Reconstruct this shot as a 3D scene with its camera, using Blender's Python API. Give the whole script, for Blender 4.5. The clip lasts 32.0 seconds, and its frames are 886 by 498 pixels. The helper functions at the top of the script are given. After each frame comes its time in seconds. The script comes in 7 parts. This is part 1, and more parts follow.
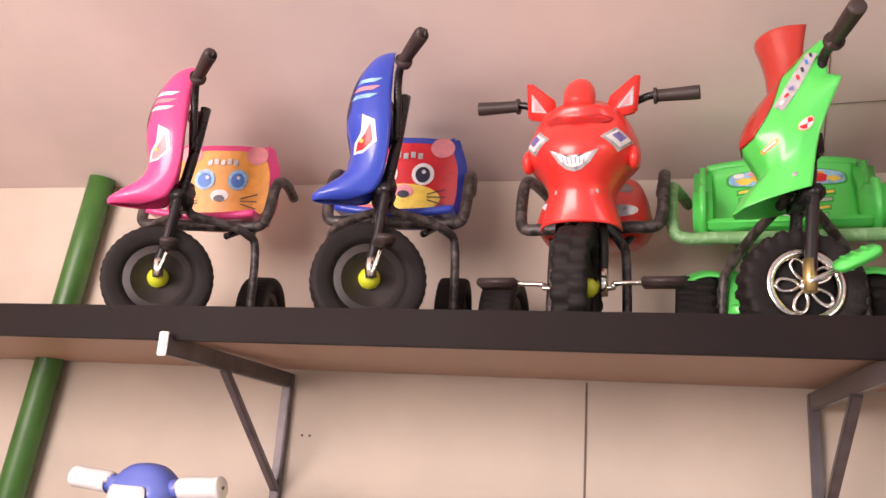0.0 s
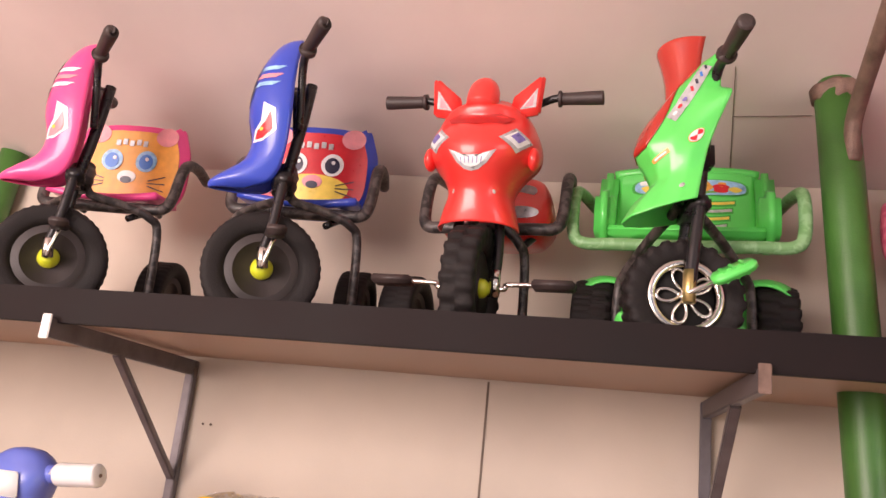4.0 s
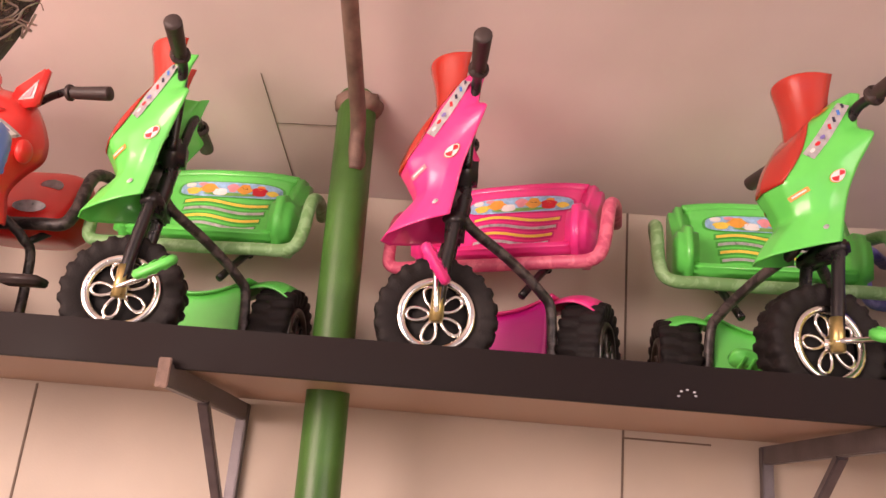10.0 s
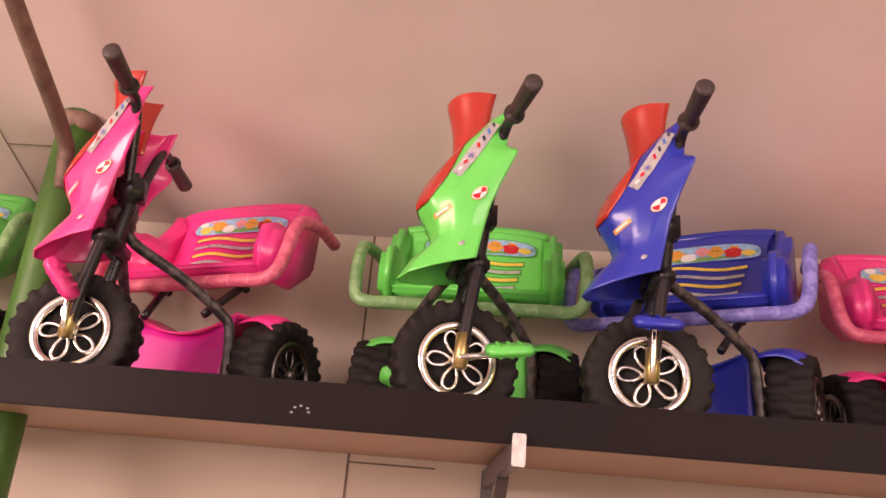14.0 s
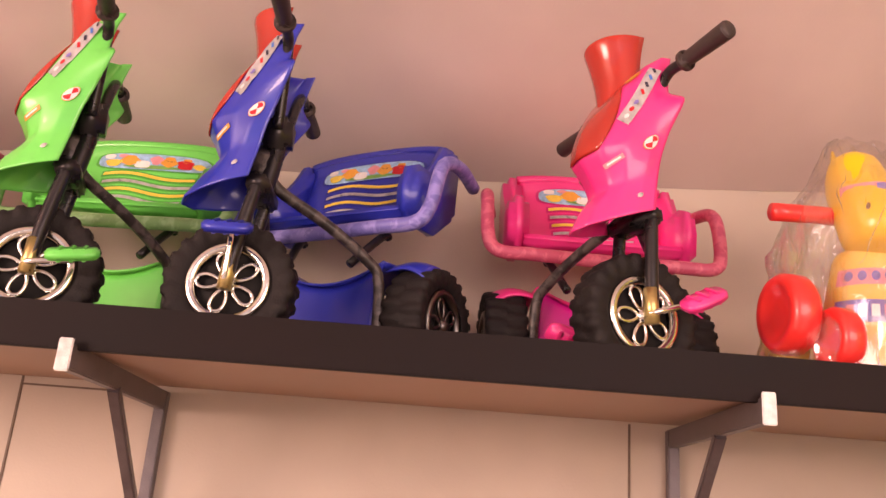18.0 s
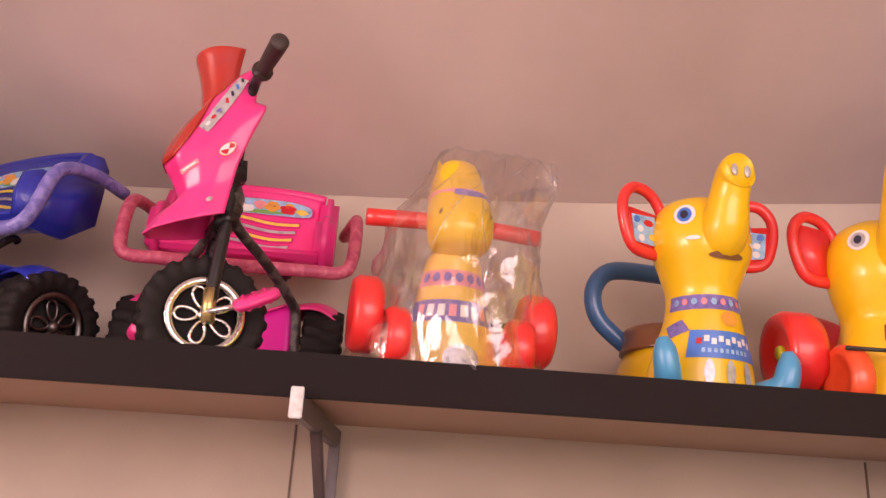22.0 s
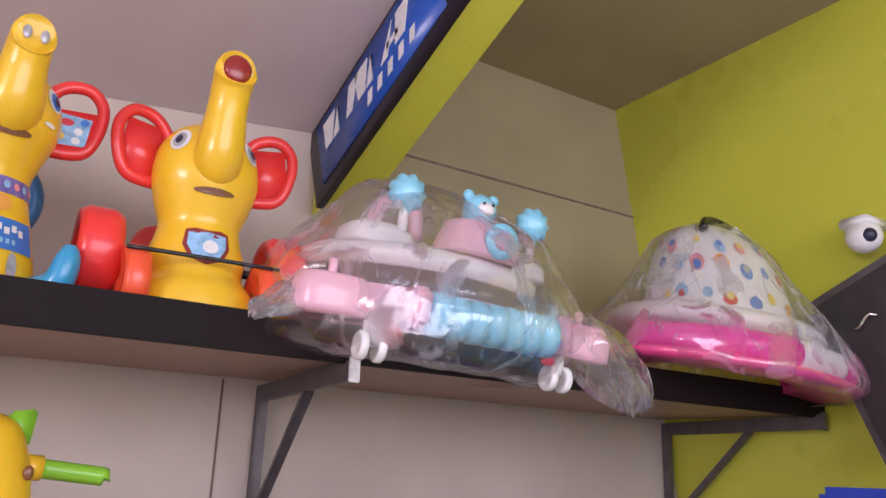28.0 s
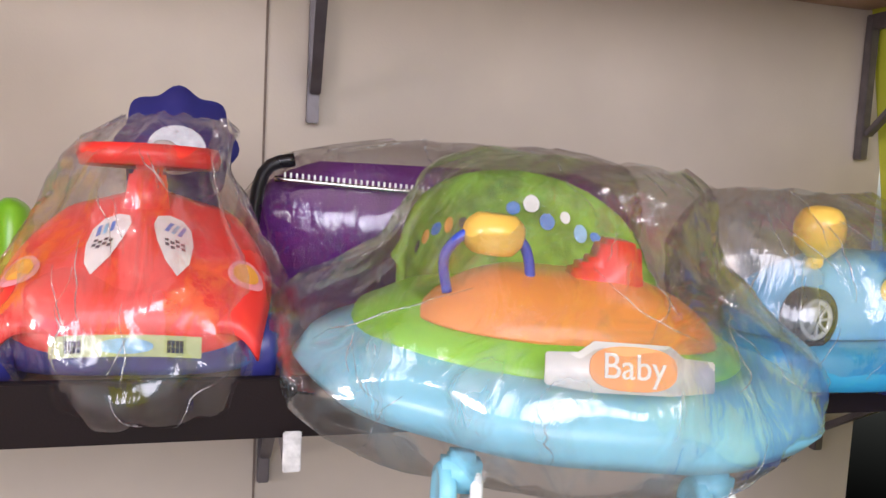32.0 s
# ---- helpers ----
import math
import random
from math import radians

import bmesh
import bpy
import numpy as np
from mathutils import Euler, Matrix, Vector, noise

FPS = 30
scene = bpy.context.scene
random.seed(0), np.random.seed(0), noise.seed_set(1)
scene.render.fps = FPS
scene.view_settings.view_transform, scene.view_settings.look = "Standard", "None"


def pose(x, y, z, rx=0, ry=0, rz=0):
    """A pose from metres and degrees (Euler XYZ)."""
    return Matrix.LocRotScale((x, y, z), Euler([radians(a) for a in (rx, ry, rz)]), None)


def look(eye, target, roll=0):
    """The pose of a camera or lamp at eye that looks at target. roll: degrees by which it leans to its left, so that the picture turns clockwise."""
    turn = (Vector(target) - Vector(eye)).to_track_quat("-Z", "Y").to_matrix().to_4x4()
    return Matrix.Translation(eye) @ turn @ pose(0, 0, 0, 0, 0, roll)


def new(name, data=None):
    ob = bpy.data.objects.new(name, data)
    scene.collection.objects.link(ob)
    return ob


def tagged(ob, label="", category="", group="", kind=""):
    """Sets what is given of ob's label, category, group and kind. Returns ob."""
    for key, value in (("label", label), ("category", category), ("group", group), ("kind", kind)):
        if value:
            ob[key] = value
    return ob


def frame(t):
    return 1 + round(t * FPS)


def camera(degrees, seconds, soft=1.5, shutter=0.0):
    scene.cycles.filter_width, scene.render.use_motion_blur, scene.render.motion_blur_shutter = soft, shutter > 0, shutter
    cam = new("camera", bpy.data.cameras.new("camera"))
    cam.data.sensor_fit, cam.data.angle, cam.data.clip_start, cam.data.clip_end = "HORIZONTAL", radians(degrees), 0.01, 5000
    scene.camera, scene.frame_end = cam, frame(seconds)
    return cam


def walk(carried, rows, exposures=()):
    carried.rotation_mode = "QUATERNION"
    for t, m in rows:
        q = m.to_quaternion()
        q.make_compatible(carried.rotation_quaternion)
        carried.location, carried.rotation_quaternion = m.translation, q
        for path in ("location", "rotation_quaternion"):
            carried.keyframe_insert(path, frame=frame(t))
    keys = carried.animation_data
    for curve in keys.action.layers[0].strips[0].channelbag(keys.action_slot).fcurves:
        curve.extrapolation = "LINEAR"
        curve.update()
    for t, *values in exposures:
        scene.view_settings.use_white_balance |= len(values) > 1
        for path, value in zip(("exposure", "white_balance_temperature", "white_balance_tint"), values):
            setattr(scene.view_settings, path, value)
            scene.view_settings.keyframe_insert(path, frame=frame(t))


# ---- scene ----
cam = camera(57.5, 32.0)
EXPOSURES = [(0, -.02, 6600, 21), (2, -.05, 6600, 21), (5, -.02, 7050, 27), (6, .1, 7200, 29), (9, .16, 7500, 33), (11, .09, 7650, 35), (12, .12, 7700, 36), (13, .10, 7900, 38), (16, .42, 8000, 39), (19, .24, 8800, 45), (23, .02, 7200, 43), (26, -.03, 6200, 36), (29, -.1, 5700, 22), (30, -.15, 5700, 22), (31, .13, 5800, 15), (32, .38, 6000, 14)]
PATH = [
    (0, (1.245, -2.477, 1.568), (0.701, -0.628, 2.101), 4.1),
    (0.5, (1.238, -2.466, 1.557), (0.716, -0.604, 2.067), 3.9),
    (1, (1.219, -2.453, 1.571), (0.714, -0.602, 2.134), 3.9),
    (1.5, (1.192, -2.462, 1.576), (0.711, -0.59, 2.09), 5.0),
    (2, (1.18, -2.471, 1.582), (0.732, -0.599, 2.122), 5.1),
    (2.5, (1.177, -2.479, 1.593), (0.746, -0.602, 2.13), 5.6),
    (4.5, (1.464, -2.415, 1.599), (1.0, -0.535, 2.099), 6.1),
    (5, (1.478, -2.427, 1.6), (1.107, -0.516, 2.061), 5.5),
    (5.5, (1.549, -2.396, 1.598), (1.203, -0.497, 2.122), 3.9),
    (6, (1.638, -2.353, 1.585), (1.373, -0.444, 2.12), 4.7),
    (6.5, (1.734, -2.307, 1.583), (1.449, -0.421, 2.184), 5.8),
    (7, (1.827, -2.288, 1.584), (1.635, -0.384, 2.166), 4.8),
    (7.5, (1.983, -2.289, 1.615), (1.811, -0.404, 2.26), 6.0),
    (8, (2.092, -2.311, 1.632), (1.897, -0.433, 2.29), 5.5),
    (8.5, (2.181, -2.335, 1.644), (1.996, -0.447, 2.275), 4.9),
    (9, (2.225, -2.344, 1.64), (2.06, -0.456, 2.279), 6.3),
    (9.5, (2.271, -2.35, 1.647), (2.098, -0.462, 2.286), 5.1),
    (10, (2.305, -2.313, 1.635), (2.172, -0.407, 2.229), 5.2),
    (10.5, (2.386, -2.263, 1.626), (2.234, -0.374, 2.267), 5.9),
    (11, (2.513, -2.232, 1.623), (2.462, -0.382, 2.382), 5.9),
    (11.5, (2.579, -2.211, 1.619), (2.533, -0.354, 2.36), 6.1),
    (12, (2.647, -2.206, 1.623), (2.535, -0.356, 2.375), 5.4),
    (12.5, (2.779, -2.219, 1.633), (2.623, -0.362, 2.36), 5.3),
    (13, (2.897, -2.248, 1.647), (2.763, -0.382, 2.354), 5.0),
    (13.5, (2.961, -2.273, 1.655), (2.849, -0.399, 2.342), 4.9),
    (15.5, (3.24, -2.212, 1.642), (3.215, -0.333, 2.327), 4.4),
    (16, (3.336, -2.167, 1.623), (3.356, -0.294, 2.323), 3.4),
    (16.5, (3.441, -2.159, 1.616), (3.423, -0.297, 2.345), 3.5),
    (17, (3.549, -2.166, 1.623), (3.545, -0.297, 2.337), 4.2),
    (17.5, (3.67, -2.194, 1.641), (3.67, -0.324, 2.349), 4.0),
    (18, (3.75, -2.204, 1.629), (3.779, -0.294, 2.221), 4.3),
    (18.5, (3.831, -2.198, 1.641), (3.869, -0.295, 2.254), 2.7),
    (19, (3.964, -2.179, 1.623), (4.066, -0.284, 2.257), 3.1),
    (19.5, (4.112, -2.152, 1.613), (4.254, -0.26, 2.246), 2.7),
    (20, (4.217, -2.166, 1.622), (4.31, -0.28, 2.281), 1.7),
    (20.5, (4.329, -2.199, 1.643), (4.395, -0.313, 2.306), 2.9),
    (21, (4.424, -2.264, 1.649), (4.549, -0.373, 2.288), 3.2),
    (21.5, (4.491, -2.302, 1.638), (4.592, -0.411, 2.282), 3.4),
    (22, (4.532, -2.31, 1.635), (4.669, -0.417, 2.268), 3.4),
    (22.5, (4.633, -2.261, 1.597), (4.779, -0.382, 2.265), 4.7),
    (23, (4.754, -2.227, 1.602), (4.885, -0.348, 2.276), 5.1),
    (23.5, (4.83, -2.236, 1.613), (4.934, -0.347, 2.262), 4.1),
    (24, (4.939, -2.265, 1.622), (5.042, -0.374, 2.265), 4.0),
    (24.5, (4.991, -2.272, 1.621), (5.179, -0.391, 2.275), 3.5),
    (25, (5.018, -2.271, 1.615), (5.269, -0.394, 2.259), 3.9),
    (25.5, (5.073, -2.274, 1.612), (5.48, -0.421, 2.245), 4.7),
    (26, (5.116, -2.272, 1.61), (5.688, -0.451, 2.208), 4.5),
    (26.5, (5.154, -2.291, 1.609), (5.935, -0.549, 2.206), 3.9),
    (28.5, (5.242, -2.35, 1.605), (6.277, -0.727, 2.145), 2.1),
    (29, (5.245, -2.355, 1.603), (6.278, -0.731, 2.147), 2.3),
    (29.5, (5.245, -2.343, 1.598), (6.204, -0.67, 2.127), 2.9),
    (30, (5.305, -2.357, 1.566), (6.075, -0.565, 2.007), 4.3),
    (30.5, (5.375, -2.252, 1.485), (6.131, -0.423, 1.777), 5.8),
    (31, (5.447, -2.151, 1.421), (6.341, -0.371, 1.605), 4.5),
    (31.5, (5.639, -2.116, 1.347), (6.381, -0.26, 1.279), 5.5),
    (32, (5.827, -2.101, 1.305), (6.397, -0.193, 1.11), 3.0),
]
walk(cam, [(t, look(eye, target, roll)) for t, eye, target, roll in PATH], EXPOSURES)

# ---- light ----
world = bpy.data.worlds.new("sky")
scene.world = world
world.use_nodes = True
wn = world.node_tree.nodes
sky = wn.new("ShaderNodeTexSky")
sky.sky_type, sky.sun_disc, sky.sun_elevation, sky.sun_rotation = "NISHITA", False, radians(55), radians(200)
wn["Background"].inputs[1].default_value = 0.10
world.node_tree.links.new(sky.outputs[0], wn["Background"].inputs[0])

sun_data = bpy.data.lights.new("sun", "SUN")
sun_data.energy, sun_data.angle, sun_data.color = 3.0, radians(0.5), (1.0, 0.93, 0.84)
sun = new("sun", sun_data)
sun.matrix_world = look((2, -12, 14), (2.6, -6.0, 0))


def opening_light(name, x, y, z, wide, high, power, colour, aim):
    """Daylight that enters through the open shopfront."""
    data = bpy.data.lights.new(name, "AREA")
    data.shape, data.size, data.size_y, data.energy, data.color = "RECTANGLE", wide, high, power, colour
    lamp = new(name, data)
    lamp.matrix_world = look((x, y, z), aim)
    return lamp


opening_light("shopfront_daylight", -0.9, -4.55, 2.30, 2.6, 1.7, 240.0, (1.0, 0.89, 0.81), (0.9, 0.0, 1.9))
opening_light("shopfront_daylight_side", 5.9, -4.55, 2.40, 3.6, 1.6, 84.0, (1.0, 0.93, 0.93), (6.2, 0.0, 1.8))

# ---- materials ----
MATS = {}


def mat(name, colour, rough=0.5, metal=0.0, var=0.12, scale=14.0, bump=0.04, fine=220.0, coat=0.0, clear=0.0, sss=0.0, spec=0.5):
    """A surface with variation at two scales and a fine relief."""
    if name in MATS:
        return MATS[name]
    m = bpy.data.materials.new(name)
    m.use_nodes = True
    n, l = m.node_tree.nodes, m.node_tree.links
    b = n["Principled BSDF"]
    co = n.new("ShaderNodeTexCoord")
    big, small = n.new("ShaderNodeTexNoise"), n.new("ShaderNodeTexNoise")
    big.inputs["Scale"].default_value, big.inputs["Detail"].default_value = scale, 5
    small.inputs["Scale"].default_value, small.inputs["Detail"].default_value = fine, 3
    l.new(co.outputs["Object"], big.inputs["Vector"])
    l.new(co.outputs["Object"], small.inputs["Vector"])
    ramp = n.new("ShaderNodeMapRange")
    ramp.inputs["From Min"].default_value, ramp.inputs["From Max"].default_value = 0.3, 0.7
    ramp.inputs["To Min"].default_value, ramp.inputs["To Max"].default_value = 1 - var, 1 + var * 0.6
    l.new(big.outputs["Fac"], ramp.inputs["Value"])
    mul = n.new("ShaderNodeVectorMath")
    mul.operation = "SCALE"
    mul.inputs[0].default_value = colour
    l.new(ramp.outputs[0], mul.inputs["Scale"])
    l.new(mul.outputs[0], b.inputs["Base Color"])
    rr = n.new("ShaderNodeMapRange")
    rr.inputs["To Min"].default_value, rr.inputs["To Max"].default_value = max(rough - 0.1, 0.03), min(rough + 0.12, 1)
    l.new(big.outputs["Fac"], rr.inputs["Value"])
    l.new(rr.outputs[0], b.inputs["Roughness"])
    b.inputs["Metallic"].default_value = metal
    b.inputs["Coat Weight"].default_value = coat
    b.inputs["Specular IOR Level"].default_value = spec
    if clear:
        b.inputs["Transmission Weight"].default_value = clear
    if sss:
        b.inputs["Subsurface Weight"].default_value = sss
        b.inputs["Subsurface Radius"].default_value = (0.02, 0.012, 0.008)
        b.inputs["Subsurface Scale"].default_value = 0.3
    if bump:
        bp = n.new("ShaderNodeBump")
        bp.inputs["Strength"].default_value, bp.inputs["Distance"].default_value = bump * 4, 0.003
        l.new(small.outputs["Fac"], bp.inputs["Height"])
        l.new(bp.outputs[0], b.inputs["Normal"])
    MATS[name] = m
    return m


def plastic(name, colour, rough=0.32):
    return mat(name, colour, rough, 0, 0.09, 7.0, 0.014, 60.0, 0.4, 0, 0.06)


def film(name, tint=(1, 1, 1), haze=0.1, shine=0.14, scale=9.0, rough=0.07):
    """Thin crumpled clear wrapping film."""
    if name in MATS:
        return MATS[name]
    m = bpy.data.materials.new(name)
    m.use_nodes = True
    n, l = m.node_tree.nodes, m.node_tree.links
    n.remove(n["Principled BSDF"])
    co = n.new("ShaderNodeTexCoord")
    wv = n.new("ShaderNodeTexNoise")
    wv.inputs["Scale"].default_value, wv.inputs["Detail"].default_value, wv.inputs["Distortion"].default_value = scale, 6, 1.6
    mp = n.new("ShaderNodeMapping")
    mp.inputs["Scale"].default_value = (1.0, 1.0, 0.35)
    l.new(co.outputs["Object"], mp.inputs["Vector"])
    l.new(mp.outputs[0], wv.inputs["Vector"])
    bp = n.new("ShaderNodeBump")
    bp.inputs["Strength"].default_value, bp.inputs["Distance"].default_value = 0.9, 0.012
    l.new(wv.outputs["Fac"], bp.inputs["Height"])
    clear, gloss, veil = n.new("ShaderNodeBsdfTransparent"), n.new("ShaderNodeBsdfGlossy"), n.new("ShaderNodeBsdfTranslucent")
    clear.inputs[0].default_value = (*tint, 1)
    gloss.inputs["Roughness"].default_value = rough
    veil.inputs[0].default_value = (0.85, 0.85, 0.88, 1)
    l.new(bp.outputs[0], gloss.inputs["Normal"])
    a, c = n.new("ShaderNodeMixShader"), n.new("ShaderNodeMixShader")
    crease = n.new("ShaderNodeMapRange")
    crease.inputs["From Min"].default_value, crease.inputs["From Max"].default_value = 0.54, 0.66
    crease.inputs["To Min"].default_value, crease.inputs["To Max"].default_value = haze * 0.5, haze * 2.6
    l.new(wv.outputs["Fac"], crease.inputs["Value"])
    l.new(crease.outputs[0], a.inputs[0])
    l.new(clear.outputs[0], a.inputs[1])
    l.new(veil.outputs[0], a.inputs[2])
    lw = n.new("ShaderNodeLayerWeight")
    lw.inputs["Blend"].default_value = 0.3
    l.new(bp.outputs[0], lw.inputs["Normal"])
    edge = n.new("ShaderNodeMapRange")
    edge.inputs["To Min"].default_value, edge.inputs["To Max"].default_value = shine * 0.75, min(shine * 3.5, 0.6)
    l.new(lw.outputs["Facing"], edge.inputs["Value"])
    l.new(edge.outputs[0], c.inputs[0])
    l.new(a.outputs[0], c.inputs[1])
    l.new(gloss.outputs[0], c.inputs[2])
    l.new(c.outputs[0], n["Material Output"].inputs[0])
    MATS[name] = m
    return m


WALL = mat("cream_wall_paint", (0.58, 0.50, 0.42), 0.7, 0, 0.15, 1.6, 0.03, 160)
CEIL = mat("ceiling_board_paint", (0.68, 0.57, 0.54), 0.75, 0, 0.20, 0.9, 0.03, 140)
CREAM2 = mat("ochre_board_paint", (0.38, 0.33, 0.19), 0.7, 0, 0.14, 1.6, 0.03, 120)
LIME = mat("lime_wall_paint", (0.60, 0.62, 0.055), 0.28, 0, 0.10, 1.2, 0.02, 120)
FLOOR = mat("grey_floor_tile", (0.33, 0.29, 0.26), 0.5, 0, 0.15, 2.0, 0.02)
PAVE = mat("pale_concrete", (0.48, 0.45, 0.40), 0.85, 0, 0.2, 1.5, 0.2)
DARK = mat("dark_brown_laminate", (0.010, 0.005, 0.005), 0.62, 0, 0.30, 5.0, 0.03, 300, spec=0.2)
WOOD = mat("brown_shelf_board", (0.42, 0.27, 0.19), 0.45, 0, 0.12, 2.2, 0.03, 200)
STEEL = mat("painted_grey_tube", (0.16, 0.14, 0.15), 0.4, 0.5, 0.25, 18, 0.06)
TIP = mat("bare_tube_end", (0.70, 0.68, 0.66), 0.45, 0.2, 0.25, 60, 0.08)
GREENP = mat("green_pipe_paint", (0.05, 0.16, 0.03), 0.38, 0, 0.30, 7, 0.05)
RUST = mat("rusty_brown_steel", (0.22, 0.14, 0.11), 0.6, 0.3, 0.40, 25, 0.15)
LINE = mat("dark_joint", (0.20, 0.15, 0.12), 0.9, 0, 0.3, 30, 0.1)
RUBBER = mat("black_tyre_rubber", (0.013, 0.010, 0.010), 0.66, 0, 0.25, 20, 0.10, spec=0.3)
GRIP = mat("dark_brown_grip", (0.045, 0.030, 0.028), 0.5, 0, 0.2, 30, 0.06)
BLACK = mat("black_frame_paint", (0.018, 0.016, 0.018), 0.28, 0.1, 0.25, 20, 0.03)
CHROME = mat("chrome_plating", (0.72, 0.70, 0.66), 0.16, 1.0, 0.15, 30, 0.03)
DULL = mat("dulled_chrome", (0.16, 0.15, 0.14), 0.35, 1.0, 0.25, 30, 0.04)
BRASS = mat("brassy_spindle", (0.60, 0.47, 0.20), 0.3, 0.9, 0.2, 40, 0.03)
VOID = mat("wheel_inner_black", (0.008, 0.007, 0.007), 0.8, 0, 0.2, 20, 0)
GREEN = plastic("bright_green_plastic", (0.055, 0.56, 0.075))
GREEN2 = plastic("pale_green_plastic", (0.085, 0.69, 0.12))
DGREEN = plastic("deep_green_plastic", (0.02, 0.36, 0.09))
PINK = plastic("hot_pink_plastic", (0.92, 0.050, 0.27))
PINK1 = plastic("pink_plastic", (0.86, 0.075, 0.28))
MAGENTA = plastic("magenta_plastic", (0.72, 0.02, 0.32))
BLUE = plastic("royal_blue_plastic", (0.018, 0.035, 0.42))
BLUE1 = plastic("blue_plastic", (0.03, 0.07, 0.50))
RED = plastic("red_plastic", (0.84, 0.042, 0.034))
DRED = mat("smoked_red_screen", (0.68, 0.055, 0.035), 0.15, 0, 0.06, 8, 0.01, 90, 0.4, 0.35)
ORANGE = plastic("orange_red_plastic", (0.86, 0.10, 0.03))
YELLOW = plastic("egg_yellow_plastic", (0.88, 0.55, 0.012))
YELLOW2 = plastic("pale_yellow_plastic", (0.85, 0.55, 0.10))
CYAN = plastic("sky_blue_plastic", (0.04, 0.34, 0.60))
AQUA = plastic("pale_aqua_plastic", (0.25, 0.62, 0.80))
SKYB = plastic("light_blue_plastic", (0.16, 0.47, 0.78))
ROSE = plastic("pale_rose_plastic", (0.80, 0.47, 0.56))
WHITE = plastic("white_plastic", (0.80, 0.79, 0.78))
LIMEP = plastic("lime_plastic", (0.26, 0.60, 0.03))
LEAF = plastic("leaf_green_plastic", (0.16, 0.50, 0.02))
NAVY = plastic("navy_plastic", (0.035, 0.035, 0.20))
PURPLE = mat("purple_cloth", (0.13, 0.014, 0.19), 0.75, 0, 0.25, 20, 0.2)
YHUB = plastic("yellow_green_hub", (0.60, 0.66, 0.03))
STK_W = mat("white_sticker", (0.80, 0.80, 0.80), 0.3, 0, 0.08, 40, 0)
STK_R = mat("red_sticker", (0.62, 0.02, 0.03), 0.3, 0, 0.1, 40, 0)
STK_B = mat("blue_sticker", (0.05, 0.20, 0.62), 0.3, 0, 0.1, 40, 0)
STK_S = mat("sky_sticker", (0.30, 0.55, 0.80), 0.3, 0, 0.35, 60, 0)
STK_Y = mat("yellow_sticker", (0.85, 0.62, 0.10), 0.3, 0, 0.15, 40, 0)
STK_O = mat("orange_sticker", (0.80, 0.36, 0.06), 0.35, 0, 0.15, 30, 0)
STK_K = mat("dark_sticker", (0.03, 0.03, 0.06), 0.3, 0, 0.1, 40, 0)
STK_P = mat("rose_sticker", (0.80, 0.30, 0.34), 0.35, 0, 0.15, 40, 0)
STK_V = mat("violet_sticker", (0.20, 0.16, 0.45), 0.3, 0, 0.3, 80, 0)
STK_G = mat("grey_sticker", (0.50, 0.50, 0.52), 0.3, 0.3, 0.3, 60, 0)
BROWN = plastic("brown_plastic", (0.20, 0.075, 0.025))
SIGNB = mat("blue_sign_film", (0.018, 0.085, 0.42), 0.25, 0, 0.06, 4, 0)
SIGND = mat("dark_sign_frame", (0.022, 0.018, 0.035), 0.35, 0, 0.15, 6, 0.02)
BAG = film("clear_bag_film", (1, 1, 1), 0.13, 0.19)
BAGM = film("milky_bag_film", (0.98, 0.97, 0.98), 0.36, 0.17)
CREASE = film("film_fold_edge", (1, 1, 1), 0.42, 0.30, 30.0, 0.12)
WRAP = film("stretch_wrap_film", (0.86, 0.74, 0.66), 0.20, 0.10, 24.0, 0.2)


def mottled(name, base, dark):
    """Tube paint with rubbed, wrapped streaks."""
    if name in MATS:
        return MATS[name]
    m = mat(name, base, 0.4, 0, 0.1, 10, 0.08)
    n, l = m.node_tree.nodes, m.node_tree.links
    b = n["Principled BSDF"]
    v = n.new("ShaderNodeTexNoise")
    v.inputs["Scale"].default_value, v.inputs["Detail"].default_value, v.inputs["Distortion"].default_value = 34, 4, 1.0
    co = n.new("ShaderNodeTexCoord")
    l.new(co.outputs["Object"], v.inputs["Vector"])
    r = n.new("ShaderNodeValToRGB")
    r.color_ramp.elements[0].position, r.color_ramp.elements[0].color = 0.46, (*dark, 1)
    r.color_ramp.elements[1].position, r.color_ramp.elements[1].color = 0.58, (*base, 1)
    l.new(v.outputs["Fac"], r.inputs["Fac"])
    l.new(r.outputs[0], b.inputs["Base Color"])
    return m


RAIL_G = mottled("mottled_green_tube", (0.26, 0.50, 0.24), (0.17, 0.38, 0.15))
RAIL_P = mottled("mottled_pink_tube", (0.72, 0.16, 0.24), (0.58, 0.09, 0.17))
RAIL_V = mottled("mottled_violet_tube", (0.26, 0.24, 0.60), (0.15, 0.14, 0.45))
RAIL_K = mottled("wrapped_black_tube", (0.085, 0.070, 0.066), (0.022, 0.018, 0.018))

# ---- mesh builders ----
V = Vector


def mesh_of(name, bm, material, smooth=True):
    me = bpy.data.meshes.new(name)
    bmesh.ops.recalc_face_normals(bm, faces=bm.faces)
    bm.to_mesh(me)
    bm.free()
    for p in me.polygons:
        p.use_smooth = smooth
    me.materials.append(material)
    return me


def part(name, bm, material, parent=None, label="", smooth=True):
    ob = new(name, mesh_of(name, bm, material, smooth))
    if parent:
        ob.parent = parent
    return tagged(ob, label)


